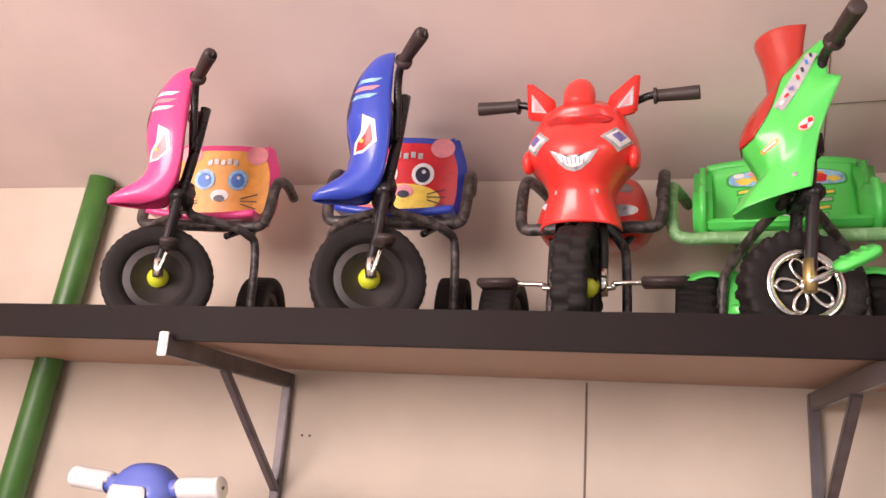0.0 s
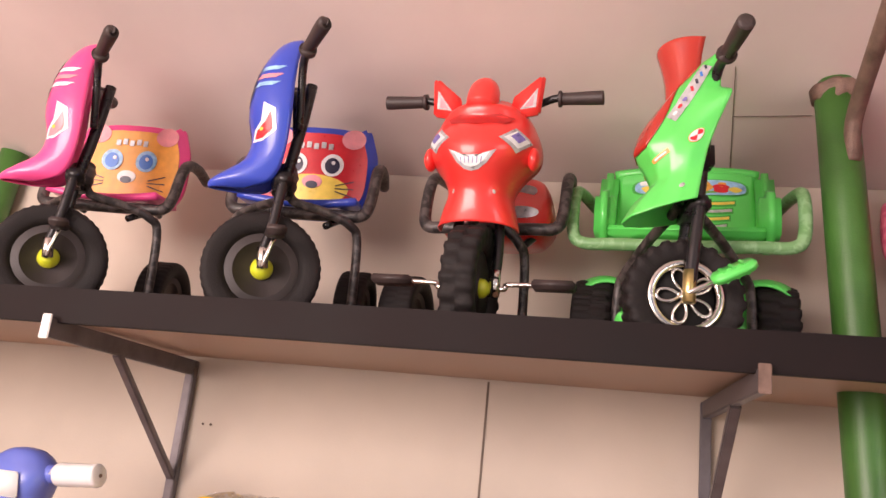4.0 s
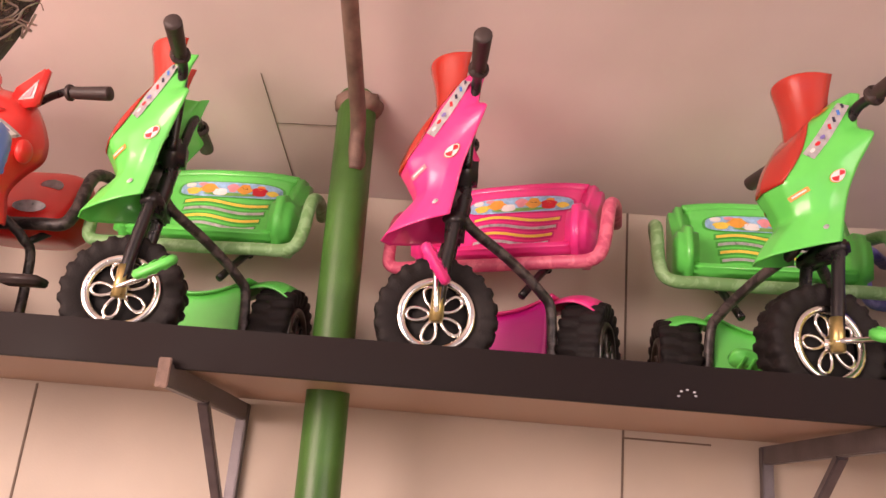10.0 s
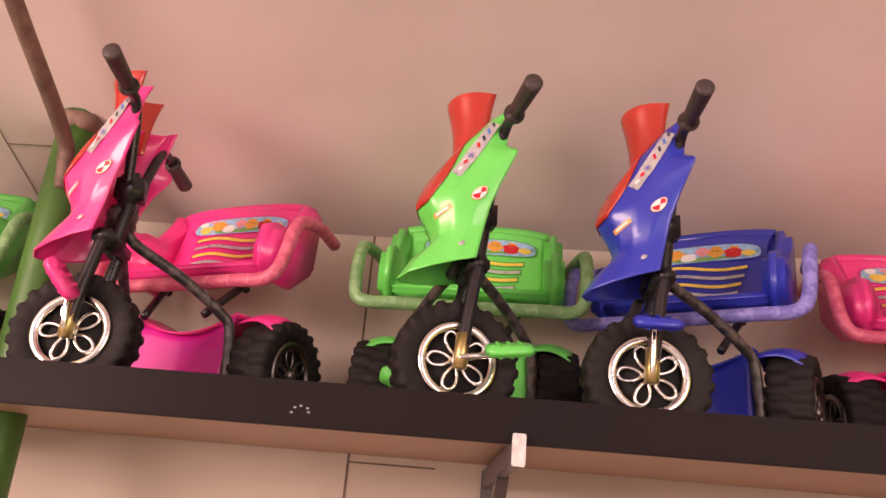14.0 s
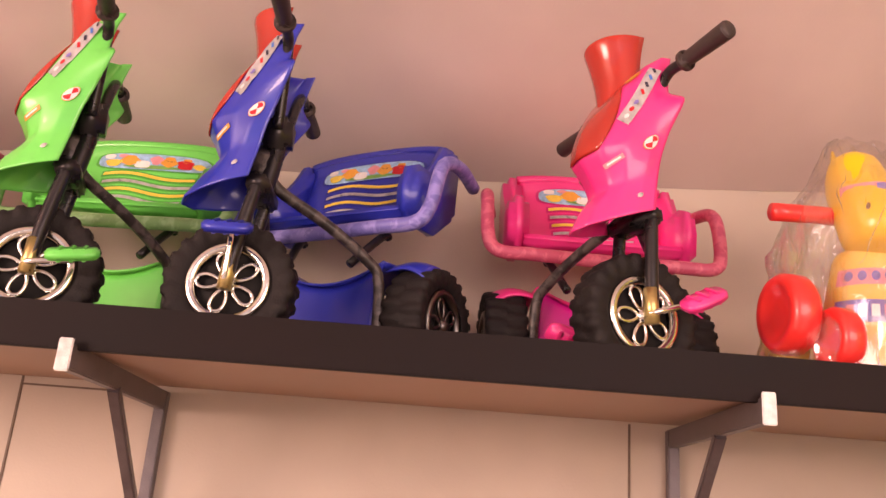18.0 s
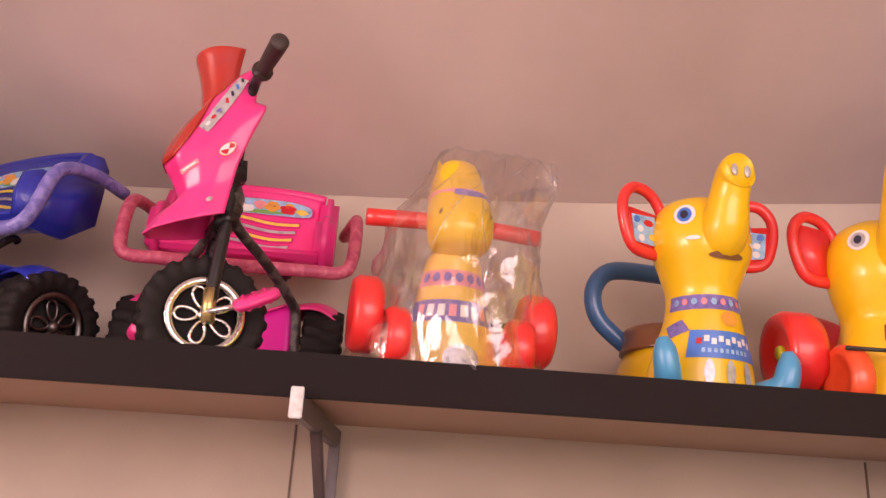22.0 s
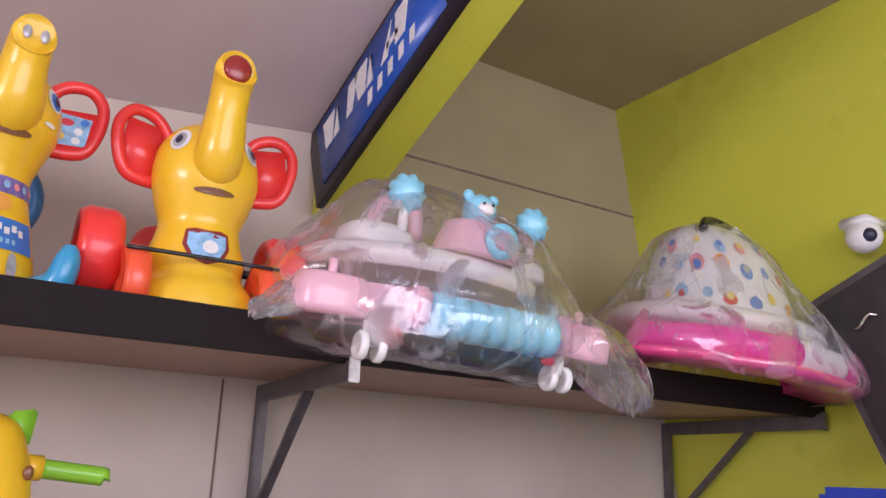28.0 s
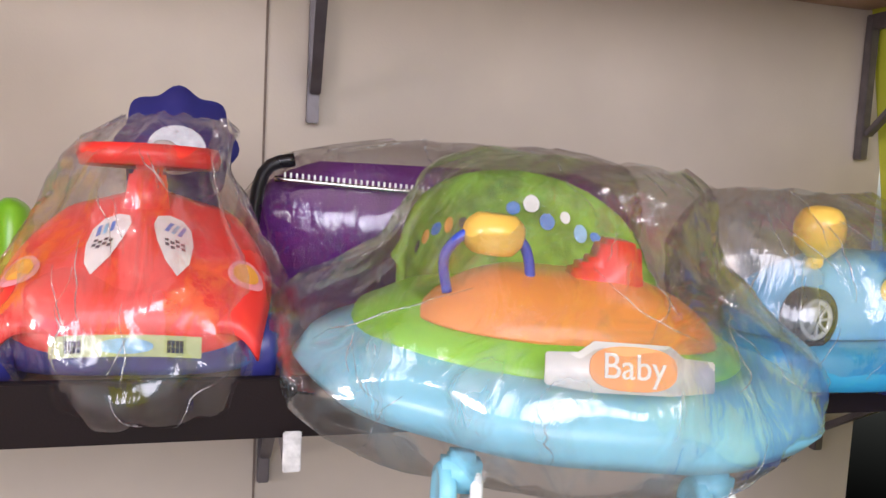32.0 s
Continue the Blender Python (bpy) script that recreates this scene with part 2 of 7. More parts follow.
def thing(name, label, category, m=None, group="", kind=""):
    ob = new(name)
    ob.empty_display_size = 0.1
    if m is not None:
        ob.matrix_world = m
    return tagged(ob, label, category, group, kind)


def box(sx, sy, sz, at=(0, 0, 0), bevel=0.003, rot=None, bm=None):
    out = bm or bmesh.new()
    tmp = bmesh.new()
    bmesh.ops.create_cube(tmp, size=1)
    bmesh.ops.scale(tmp, vec=(sx, sy, sz), verts=tmp.verts)
    if bevel:
        bmesh.ops.bevel(tmp, geom=tmp.edges[:], offset=min(bevel, min(sx, sy, sz) * 0.45), segments=2, affect="EDGES")
    if rot is not None:
        bmesh.ops.transform(tmp, matrix=rot, verts=tmp.verts)
    bmesh.ops.translate(tmp, vec=at, verts=tmp.verts)
    return join(out, tmp)


def join(out, tmp):
    me = bpy.data.meshes.new("tmp")
    tmp.to_mesh(me)
    tmp.free()
    out.from_mesh(me)
    bpy.data.meshes.remove(me)
    return out


def spline(pts, n):
    """Catmull-Rom through rows of numbers."""
    p = [list(pts[0])] + [list(q) for q in pts] + [list(pts[-1])]
    out = []
    for i in range(1, len(p) - 2):
        for k in range(n):
            t = k / n
            out.append([0.5 * (2 * b + (c - a) * t + (2 * a - 5 * b + 4 * c - d) * t * t + (3 * b - a - 3 * c + d) * t ** 3)
                        for a, b, c, d in zip(p[i - 1], p[i], p[i + 1], p[i + 2])])
    return out + [list(pts[-1])]


def tube(pts, r, seg=10, n=6, bm=None, caps=True):
    """A round tube along a smooth line; rows are x, y, z or x, y, z, radius."""
    bm = bm or bmesh.new()
    rows = spline([list(p) if len(p) == 4 else [*p, r] for p in pts], n)
    path, rad = [V(q[:3]) for q in rows], [max(q[3], 0.0005) for q in rows]
    up, rings = None, []
    for i, c in enumerate(path):
        d = (path[min(i + 1, len(path) - 1)] - path[max(i - 1, 0)]).normalized()
        if up is None:
            up = d.orthogonal().normalized()
        up = (up - d * up.dot(d)).normalized()
        side = d.cross(up)
        rings.append([bm.verts.new(c + rad[i] * (math.cos(a) * up + math.sin(a) * side)) for a in (2 * math.pi * k / seg for k in range(seg))])
    for a, b in zip(rings, rings[1:]):
        for k in range(seg):
            bm.faces.new((a[k], a[(k + 1) % seg], b[(k + 1) % seg], b[k]))
    if caps:
        bm.faces.new(rings[0])
        bm.faces.new(rings[-1][::-1])
    return bm


def lathe(profile, seg=32, axis="x", at=(0, 0, 0), bm=None, closed=True):
    """Turns rows of (radius, along) about an axis."""
    bm = bm or bmesh.new()
    rings = []
    for r, h in profile:
        ring = []
        for k in range(seg):
            a = 2 * math.pi * k / seg
            c, s = r * math.cos(a), r * math.sin(a)
            p = {"x": (h, c, s), "y": (c, h, s), "z": (c, s, h)}[axis]
            ring.append(bm.verts.new(V(p) + V(at)))
        rings.append(ring)
    for a, b in zip(rings, rings[1:]):
        for k in range(seg):
            bm.faces.new((a[k], a[(k + 1) % seg], b[(k + 1) % seg], b[k]))
    if closed:
        bm.faces.new(rings[0])
        bm.faces.new(rings[-1][::-1])
    return bm


def ring_shape(profile, seg=32, axis="x", at=(0, 0, 0), bm=None):
    """A ring: a closed profile of (radius, along) turned about an axis."""
    return lathe(list(profile) + [profile[0]], seg, axis, at, bm, closed=False)


def blob(rows, seg=28, n=4, bm=None, power=2.0):
    """A rounded body of level rings: rows of cx, cy, cz, half width, half depth."""
    bm = bm or bmesh.new()
    rings = []
    for cx, cy, cz, rx, ry in spline(rows, n):
        ring = []
        for k in range(seg):
            a = 2 * math.pi * k / seg
            c, s = math.cos(a), math.sin(a)
            e = 2 / power
            ring.append(bm.verts.new((cx + max(rx, 0.001) * math.copysign(abs(c) ** e, c), cy + max(ry, 0.001) * math.copysign(abs(s) ** e, s), cz)))
        rings.append(ring)
    for a, b in zip(rings, rings[1:]):
        for k in range(seg):
            bm.faces.new((a[k], a[(k + 1) % seg], b[(k + 1) % seg], b[k]))
    bm.faces.new(rings[0])
    bm.faces.new(rings[-1][::-1])
    return bm


def ball(rx, ry, rz, at, bm=None, rot=None):
    out = bm or bmesh.new()
    tmp = bmesh.new()
    bmesh.ops.create_uvsphere(tmp, u_segments=24, v_segments=14, radius=1)
    bmesh.ops.scale(tmp, vec=(rx, ry, rz), verts=tmp.verts)
    if rot is not None:
        bmesh.ops.transform(tmp, matrix=rot, verts=tmp.verts)
    bmesh.ops.translate(tmp, vec=at, verts=tmp.verts)
    return join(out, tmp)


def normal_of(s, u, v, e=1e-3):
    n = (s(u + e, v) - s(u - e, v)).cross(s(u, v + e) - s(u, v - e))
    return n.normalized() if n.length > 1e-12 else V((0, -1, 0))


def shell(s, nu, nv, thick, bm=None):
    """A thin skin with thickness over a surface s(u, v), u from -1 to 1 and v from 0 to 1."""
    bm = bm or bmesh.new()
    grids = []
    for off in (0, -thick):
        grids.append([[bm.verts.new(s(u, v) + off * normal_of(s, u * 0.995, 0.003 + v * 0.994)) for u in (2 * i / nu - 1 for i in range(nu + 1))] for v in (j / nv for j in range(nv + 1))])
    for g in grids:
        for j in range(nv):
            for i in range(nu):
                bm.faces.new((g[j][i], g[j][i + 1], g[j + 1][i + 1], g[j + 1][i]))
    a, b = grids
    edge = [(0, i) for i in range(nu)] + [(j, nu) for j in range(nv)] + [(nv, i) for i in range(nu, 0, -1)] + [(j, 0) for j in range(nv, 0, -1)]
    for (j0, i0), (j1, i1) in zip(edge, edge[1:] + edge[:1]):
        bm.faces.new((a[j0][i0], a[j1][i1], b[j1][i1], b[j0][i0]))
    return bm


def patch(s, u0, v0, du, dv, off=0.0015, shape="round", turn=0.0, n=20, bm=None, side=1):
    """A sticker that lies on the surface s: a disc, or a strip, in its own coordinates."""
    bm = bm or bmesh.new()
    c, sn = math.cos(turn), math.sin(turn)

    def at(a, b):
        u, v = u0 + a * c * du - b * sn * du, v0 + a * sn * dv + b * c * dv
        return s(u, v) + off * side * normal_of(s, u, v)
    if shape == "round":
        rings = [[bm.verts.new(at(0, 0))]] + [[bm.verts.new(at(r * math.cos(t), r * math.sin(t))) for t in (2 * math.pi * k / n for k in range(n))] for r in (0.5, 1.0)]
        for k in range(n):
            bm.faces.new((rings[0][0], rings[1][k], rings[1][(k + 1) % n]))
            bm.faces.new((rings[1][k], rings[2][k], rings[2][(k + 1) % n], rings[1][(k + 1) % n]))
    else:
        g = [[bm.verts.new(at(2 * i / 8 - 1, 2 * j / 4 - 1)) for i in range(9)] for j in range(5)]
        for j in range(4):
            for i in range(8):
                bm.faces.new((g[j][i], g[j][i + 1], g[j + 1][i + 1], g[j + 1][i]))
    return bm


def decal(s, u0, v0, outline, off=0.002, bm=None):
    """A sticker of a given outline in metres (right, up) lying on the surface s."""
    bm = bm or bmesh.new()
    e = 1e-3
    su, sv = (s(u0 + e, v0) - s(u0 - e, v0)).length / (2 * e), (s(u0, v0 + e) - s(u0, v0 - e)).length / (2 * e)

    def at(a, b):
        u, v = max(-0.999, min(0.999, u0 + a / su)), max(0.001, min(0.999, v0 + b / sv))
        return bm.verts.new(s(u, v) + off * normal_of(s, u, v))
    cx, cy = sum(p[0] for p in outline) / len(outline), sum(p[1] for p in outline) / len(outline)
    mid = at(cx, cy)
    inner = [at(cx + (a - cx) * 0.5, cy + (b - cy) * 0.5) for a, b in outline]
    outer = [at(a, b) for a, b in outline]
    n = len(outline)
    for k in range(n):
        j = (k + 1) % n
        bm.faces.new((mid, inner[k], inner[j]))
        bm.faces.new((inner[k], outer[k], outer[j], inner[j]))
    return bm


def band(s, a, b, wide, off=0.002, n=12, bm=None, wave=0.0):
    """A strip sticker on the surface s from a to b, each a pair u, v."""
    bm = bm or bmesh.new()
    old = None
    for i in range(n + 1):
        f = i / n
        u, v = a[0] + (b[0] - a[0]) * f, a[1] + (b[1] - a[1]) * f + wave * math.sin(f * 6.3)
        p, q = s(u, v), s(u + (b[0] - a[0]) * 0.01, v + (b[1] - a[1]) * 0.01)
        nor = normal_of(s, u, v)
        side = nor.cross(q - p).normalized() * wide / 2
        row = [bm.verts.new(p + nor * off + side * k) for k in (-1, 0, 1)]
        if old:
            bm.faces.new((old[0], row[0], row[1], old[1]))
            bm.faces.new((old[1], row[1], row[2], old[2]))
        old = row
    return bm


def round_outline(rx, ry, a0=0.0, a1=2 * math.pi, n=20):
    if a1 - a0 > 6.2:
        return [(rx * math.cos(2 * math.pi * k / n), ry * math.sin(2 * math.pi * k / n)) for k in range(n)]
    return [(0, 0)] + [(rx * math.cos(a0 + (a1 - a0) * k / 6), ry * math.sin(a0 + (a1 - a0) * k / 6)) for k in range(7)]


def turned(outline, deg):
    c, s = math.cos(radians(deg)), math.sin(radians(deg))
    return [(x * c - y * s, x * s + y * c) for x, y in outline]


def grid_surface(rows, soft=0.45):
    """A creased symmetric surface: rows of points (half width, forward, height) from the middle outwards."""
    m = len(rows[0]) - 1

    def s(u, v):
        sign = -1 if u < 0 else 1
        c = min(abs(u), 1.0) * m
        j = min(int(c), m - 1)
        f = c - j
        cols = [[list(r[k]) for r in rows] for k in (j, j + 1)]
        out = []
        for col in cols:
            smooth = rows_at(col, v)
            t = max(0.0, min(1.0, v)) * (len(col) - 1)
            i = min(int(t), len(col) - 2)
            g = t - i
            flat = [a + (b - a) * g for a, b in zip(col[i], col[i + 1])]
            out.append([a * soft + b * (1 - soft) for a, b in zip(smooth, flat)])
        x, fwd, z = (a + (b - a) * f for a, b in zip(*out))
        return V((sign * x, -fwd, z))
    return s


def rows_at(rows, v):
    """Numbers between rows, smoothly."""
    t = max(0.0, min(1.0, v)) * (len(rows) - 1)
    i = min(int(t), len(rows) - 2)
    f = t - i
    p = [rows[max(i - 1, 0)], rows[i], rows[i + 1], rows[min(i + 2, len(rows) - 1)]]
    return [0.5 * (2 * b + (c - a) * f + (2 * a - 5 * b + 4 * c - d) * f * f + (3 * b - a - 3 * c + d) * f ** 3) for a, b, c, d in zip(*p)]


def plate(outline, depth, at=(0, 0, 0), bm=None, axes="xz", bevel=0.002):
    """A flat piece of a given outline, with thickness along the third axis."""
    out = bm or bmesh.new()
    tmp = bmesh.new()
    third = ({"x", "y", "z"} - set(axes)).pop()
    vs = [tmp.verts.new([{axes[0]: a, axes[1]: b, third: 0.0}[k] for k in "xyz"]) for a, b in outline]
    f = tmp.faces.new(vs)
    ex = bmesh.ops.extrude_face_region(tmp, geom=[f])
    push = V([depth if k == third else 0 for k in "xyz"])
    bmesh.ops.translate(tmp, vec=push, verts=[e for e in ex["geom"] if isinstance(e, bmesh.types.BMVert)])
    if bevel:
        bmesh.ops.bevel(tmp, geom=[e for e in tmp.edges if e.calc_face_angle(0) > 1.0], offset=bevel, segments=2, affect="EDGES")
    bmesh.ops.translate(tmp, vec=at, verts=tmp.verts)
    return join(out, tmp)


def oval(rx, rz, n=24, cx=0.0, cz=0.0, power=2.0):
    e = 2 / power
    out = []
    for k in range(n):
        a = 2 * math.pi * k / n
        c, s = math.cos(a), math.sin(a)
        out.append((cx + rx * math.copysign(abs(c) ** e, c), cz + rz * math.copysign(abs(s) ** e, s)))
    return out


def lettering(text, size, material, parent, m, depth=0.001):
    cu = bpy.data.curves.new("lettering", "FONT")
    cu.body, cu.size, cu.extrude, cu.align_x, cu.align_y = text, size, depth, "CENTER", "CENTER"
    tmp = new("lettering", cu)
    me = bpy.data.meshes.new_from_object(tmp)
    bpy.data.objects.remove(tmp)
    me.materials.append(material)
    ob = new("lettering", me)
    ob.parent = parent
    ob.matrix_basis = m
    return ob


def crumpled_bag(rows, material, parent, seed=0.0, seg=44, n=5, rough=0.02, name="bag", creases=26):
    """A loose film bag round a thing: rows of cx, cy, cz, half width, half depth, with folds and sharp creases."""
    levels = spline(rows, n)

    def at(j, a, lift=0.0):
        cx, cy, cz, rx, ry = levels[j]
        q = V((math.cos(a) * 2.2 + seed, math.sin(a) * 2.2, cz * 7 + seed))
        w = 1 + noise.noise(q * 1.3) * rough * 5 + abs(noise.noise(q * 3.1)) * rough * 3 - abs(noise.noise(q * V((2.2, 2.2, 0.7)) + V((cz * 3, 0, 0)))) * rough * 4
        return V((cx + (max(rx, 0.004) * w + lift) * math.cos(a), cy + (max(ry, 0.004) * w + lift) * math.sin(a), cz + rough * 0.5 * noise.noise(q * 2)))
    bm = bmesh.new()
    rings = [[bm.verts.new(at(j, 2 * math.pi * k / seg)) for k in range(seg)] for j in range(len(levels))]
    for a, b in zip(rings, rings[1:]):
        for k in range(seg):
            bm.faces.new((a[k], a[(k + 1) % seg], b[(k + 1) % seg], b[k]))
    ob = part(name, bm, material, parent, "clear crumpled plastic bag")
    ob.visible_shadow = False
    rnd = random.Random(int(seed * 10))
    bm = bmesh.new()
    for q in range(creases):
        j, a = rnd.randrange(0, max(1, len(levels) - 6)), -math.pi / 2 + rnd.uniform(-1.7, 1.7)
        drift, long = rnd.uniform(-0.05, 0.05), rnd.randrange(4, 14)
        line = []
        for k in range(long):
            if j + k >= len(levels):
                break
            a += drift + rnd.uniform(-0.02, 0.02)
            line.append((*at(j + k, a, 0.0015), 0.0016 * math.sin(math.pi * (k + 0.5) / long) * rnd.uniform(0.3, 1.0)))
        if len(line) > 2:
            tube(line, 0.001, 4, 2, bm, False)
    fold = tagged(part("crease", bm, CREASE, ob), "bright sharp folds in the film", kind="stuff")
    fold.visible_shadow = False
    return ob


# ---- structure ----
XL, XR = -2.2, 7.80
BOARD = 1.870


def structure(name, bm, material, label, category="", smooth=False):
    return tagged(part(name, bm, material, None, "", smooth), label, category or name.split("_")[0], kind="structure")


def corner_height(x):
    return 2.505 + (0.18 if x > 2.6 else 0.035) * min(((x - 2.6) / 3.5) ** 2, 1.3)


SLOPE = 0.41
wall_back = structure("wall_back", box(XR - XL + 0.2, 0.12, 4.0, ((XL + XR) / 2, 0.062, 2.0), 0), WALL, "cream painted board wall behind the shelves", "wall")
for x, top in ((0.997, 1.86), (2.690, 2.6), (4.321, 1.86), (5.968, 1.86)):
    part("joint", box(0.006, 0.003, top, (x, 0.0005, top / 2), 0), LINE, wall_back, "thin dark board joint", False)
part("joint", box(0.24, 0.003, 0.005, (2.81, 0.0005, 1.845), 0), LINE, wall_back, "", False)
for x, z in ((0.085, 1.654), (0.112, 1.654)):
    part("screw_head", lathe([(0.004, 0), (0.004, -0.002)], 10, "y", (x, -0.0005, z)), LINE, wall_back)
wall_left = structure("wall_left", box(0.12, 4.7, 4.0, (XL - 0.06, -2.35, 2.0), 0), WALL, "cream painted side wall", "wall")
bm = box(0.12, 4.7, 4.0, (XR + 0.06, -2.35, 2.0), 0)
for v in bm.verts:
    v.co.x -= 0.19 * (v.co.z - 1.9)  # the side wall leans in towards the roof
wall_right = structure("wall_right", bm, LIME, "lime green painted side wall", "wall")
floor = structure("floor", box(XR - XL + 0.2, 4.7, 0.1, ((XL + XR) / 2, -2.3, -0.05), 0), FLOOR, "pale tiled shop floor", "floor")
ground = structure("ground", box(200, 120, 0.1, (2.6, -64.7, -0.08), 0), PAVE, "pale sunlit concrete forecourt", "ground")

bm = bmesh.new()
xs = [XL + (6.20 - XL) * i / 40 for i in range(41)]
low, high = [], []
for x in xs:
    col = []
    for y in (0.0, -0.4, -1.0, -2.0, -3.0, -4.7):
        sag = 0.008 * noise.noise(V((x * 1.3, y * 1.3, 0)))
        col.append((bm.verts.new((x, y, corner_height(x) - SLOPE * max(y, -2.4) + sag)), bm.verts.new((x, y, corner_height(x) - SLOPE * max(y, -2.4) + 0.06))))
    low.append([a for a, _ in col])
    high.append([b for _, b in col])
for g in (low, high):
    for a, b in zip(g, g[1:]):
        for k in range(5):
            bm.faces.new((a[k], a[k + 1], b[k + 1], b[k]))
ceiling = structure("ceiling", bm, CEIL, "sloping pinkish cream board ceiling", "ceiling", True)
ceiling_high = structure("ceiling_high", box(XR - 6.2, 4.7, 0.06, ((XR + 6.2) / 2, -2.35, 3.20), 0), CREAM2, "higher ochre board ceiling beside the beam", "ceiling")

upper = structure("wall_upper", box(XR - 6.36, 0.012, 1.32, ((XR + 6.36) / 2, -0.006, 2.535), 0), CREAM2, "ochre boards above the shelf corner", "wall")
part("joint", box(XR - 6.36, 0.003, 0.008, ((XR + 6.36) / 2, -0.0135, 2.70), 0), LINE, upper, "", False)

# patch of board round the pipe's hole, with its thin joints
for x0, y0, x1, y1 in ((1.675, -0.05, 1.645, -0.42), (1.66, -0.26, 1.86, -0.265)):
    z0, z1 = (corner_height(x) - SLOPE * y - 0.001 for x, y in ((x0, y0), (x1, y1)))
    structure("trim", tube([(x0, y0, z0), (x1, y1, z1)], 0.0012, 5, 2), LINE, "thin dark joint in the ceiling board", "trim")

# beam with its sign
BX0, BX1 = 6.20, 6.33
k = math.hypot(1, SLOPE)
slope_turn = Matrix.Rotation(-math.atan(SLOPE), 4, "X")
zb = corner_height(6.20) - 0.005
beam = structure("beam", plate([(0.0, zb), (0.0, zb - 0.31), (-2.4, zb - 0.31 + 2.4 * SLOPE), (-2.4, zb + 2.4 * SLOPE)], BX1 - BX0, (BX0, 0, 0), None, "yz", 0), LIME, "lime painted sloping beam under the roof", "beam")
sign_m = Matrix.Translation((BX0 - 0.012, -0.02, zb - 0.15)) @ slope_turn
sign_board = thing("sign_board", "blue sign panel with white slanted marks on the beam", "sign", sign_m)
part("frame", box(0.024, 2.3, 0.318, (0, -1.16, 0.01), 0.002), SIGND, sign_board, "dark violet frame")
part("panel", box(0.006, 0.74, 0.235, (-0.0135, -0.45, 0.01), 0.001), SIGNB, sign_board, "bright blue panel")
def sign_mark(pts):
    part("mark", plate(pts, -0.002, (-0.0168, 0, 0.0), None, "yz", 0), STK_W, sign_board, "", False)


# bold slanted blocks above, a row of small ones below; y runs towards the room
for y0, y1, d0, d1 in ((-0.13, -0.175, 0.0, 0.02), (-0.185, -0.225, 0.055, -0.01), (-0.275, -0.315, 0.04, 0.04), (-0.355, -0.40, 0.0, 0.02), (-0.41, -0.45, 0.055, -0.01), (-0.50, -0.54, 0.09, 0.03), (-0.585, -0.64, 0.03, 0.03)):
    sign_mark([(y0, -0.005), (y1, -0.005), (y1 - d1 - 0.02, 0.095), (y0 - d0, 0.095)])
sign_mark([(-0.54, 0.02), (-0.61, 0.02), (-0.615, 0.04), (-0.55, 0.04)])
for i in range(5):
    y0 = -0.40 - i * 0.062
    sign_mark([(y0, -0.070), (y0 - 0.026, -0.070), (y0 - 0.040, -0.026), (y0 - 0.014, -0.026)])

# green pipes
pipe = thing("support_pipe", "green painted steel support pipe through the shelf", "pipe", pose(1.905, -0.345, 0))
part("post", tube([(0.10, -0.15, 0.0), (0.045, -0.078, 1.3), (-0.005, 0.0, 2.665)], 0.052, 24, 3), GREENP, pipe)
bm = ring_shape([(0.050, 2.615), (0.060, 2.622), (0.066, 2.65), (0.050, 2.665)], 26, "z")
for v in bm.verts:
    v.co += V((0.010, 0.010, 0.018)) * noise.noise(v.co * 45)
part("collar", bm, RUST, pipe, "ragged rusty collar")
part("stay", tube([(0.018, -0.048, 2.43), (0.018, -0.062, 2.50), (0.022, -0.12, 2.565), (0.030, -0.45, 2.715), (0.045, -0.95, 2.955), (0.06, -1.9, 3.40)], 0.0205, 14, 5), RUST, pipe, "thin brown stay welded to the pipe")
part("weld", ball(0.030, 0.016, 0.05, (0.015, -0.046, 2.46)), RUST, pipe, "dark weld")
pipe2 = thing("support_pipe", "dark green painted steel pipe at the wall", "pipe", pose(-0.955, -0.06, 0))
part("post", tube([(-0.16, 0, 0.0), (0.0, 0, 1.4), (0.13, 0.0, 2.55)], 0.048, 20, 3), GREENP, pipe2)


def shelf(name, x0, x1, top, front, label):
    ob = thing(name, label, "shelf", None, "", "structure")
    bm = box(x1 - x0, front - 0.022, 0.018, ((x0 + x1) / 2, -(front - 0.022) / 2, top - 0.009), 0.001)
    for v in bm.verts:
        v.co.z += 0.014 * (1 + v.co.y / front)  # the board rises a little towards the wall
    part("board", bm, WOOD, ob, "brown laminated board", False)
    part("lip", box(x1 - x0, 0.020, 0.088, ((x0 + x1) / 2, -front + 0.010, top + 0.016), 0.002), DARK, ob, "dark brown front board", False)
    return ob


FRONT = 0.72
shelf_up = shelf("shelf_upper", XL + 0.01, XR - 0.01, BOARD, FRONT, "long wall shelf with a dark brown front lip")
for i, (dx, dz) in enumerate(((0, 0.012), (0.02, 0.018), (0.045, 0.012), (-0.01, -0.004), (0.05, 0.0))):
    part("scratch", box(0.005, 0.002, 0.003, (2.68 + dx * 0.55, -FRONT - 0.0005, 1.870 + dz * 0.6), 0), STK_G, shelf_up, "small white scuff", False)
LOW = 0.935
shelf_low = shelf("shelf_lower", XL + 0.01, XR - 0.01, LOW, 0.95, "lower wall shelf with a dark brown front lip")


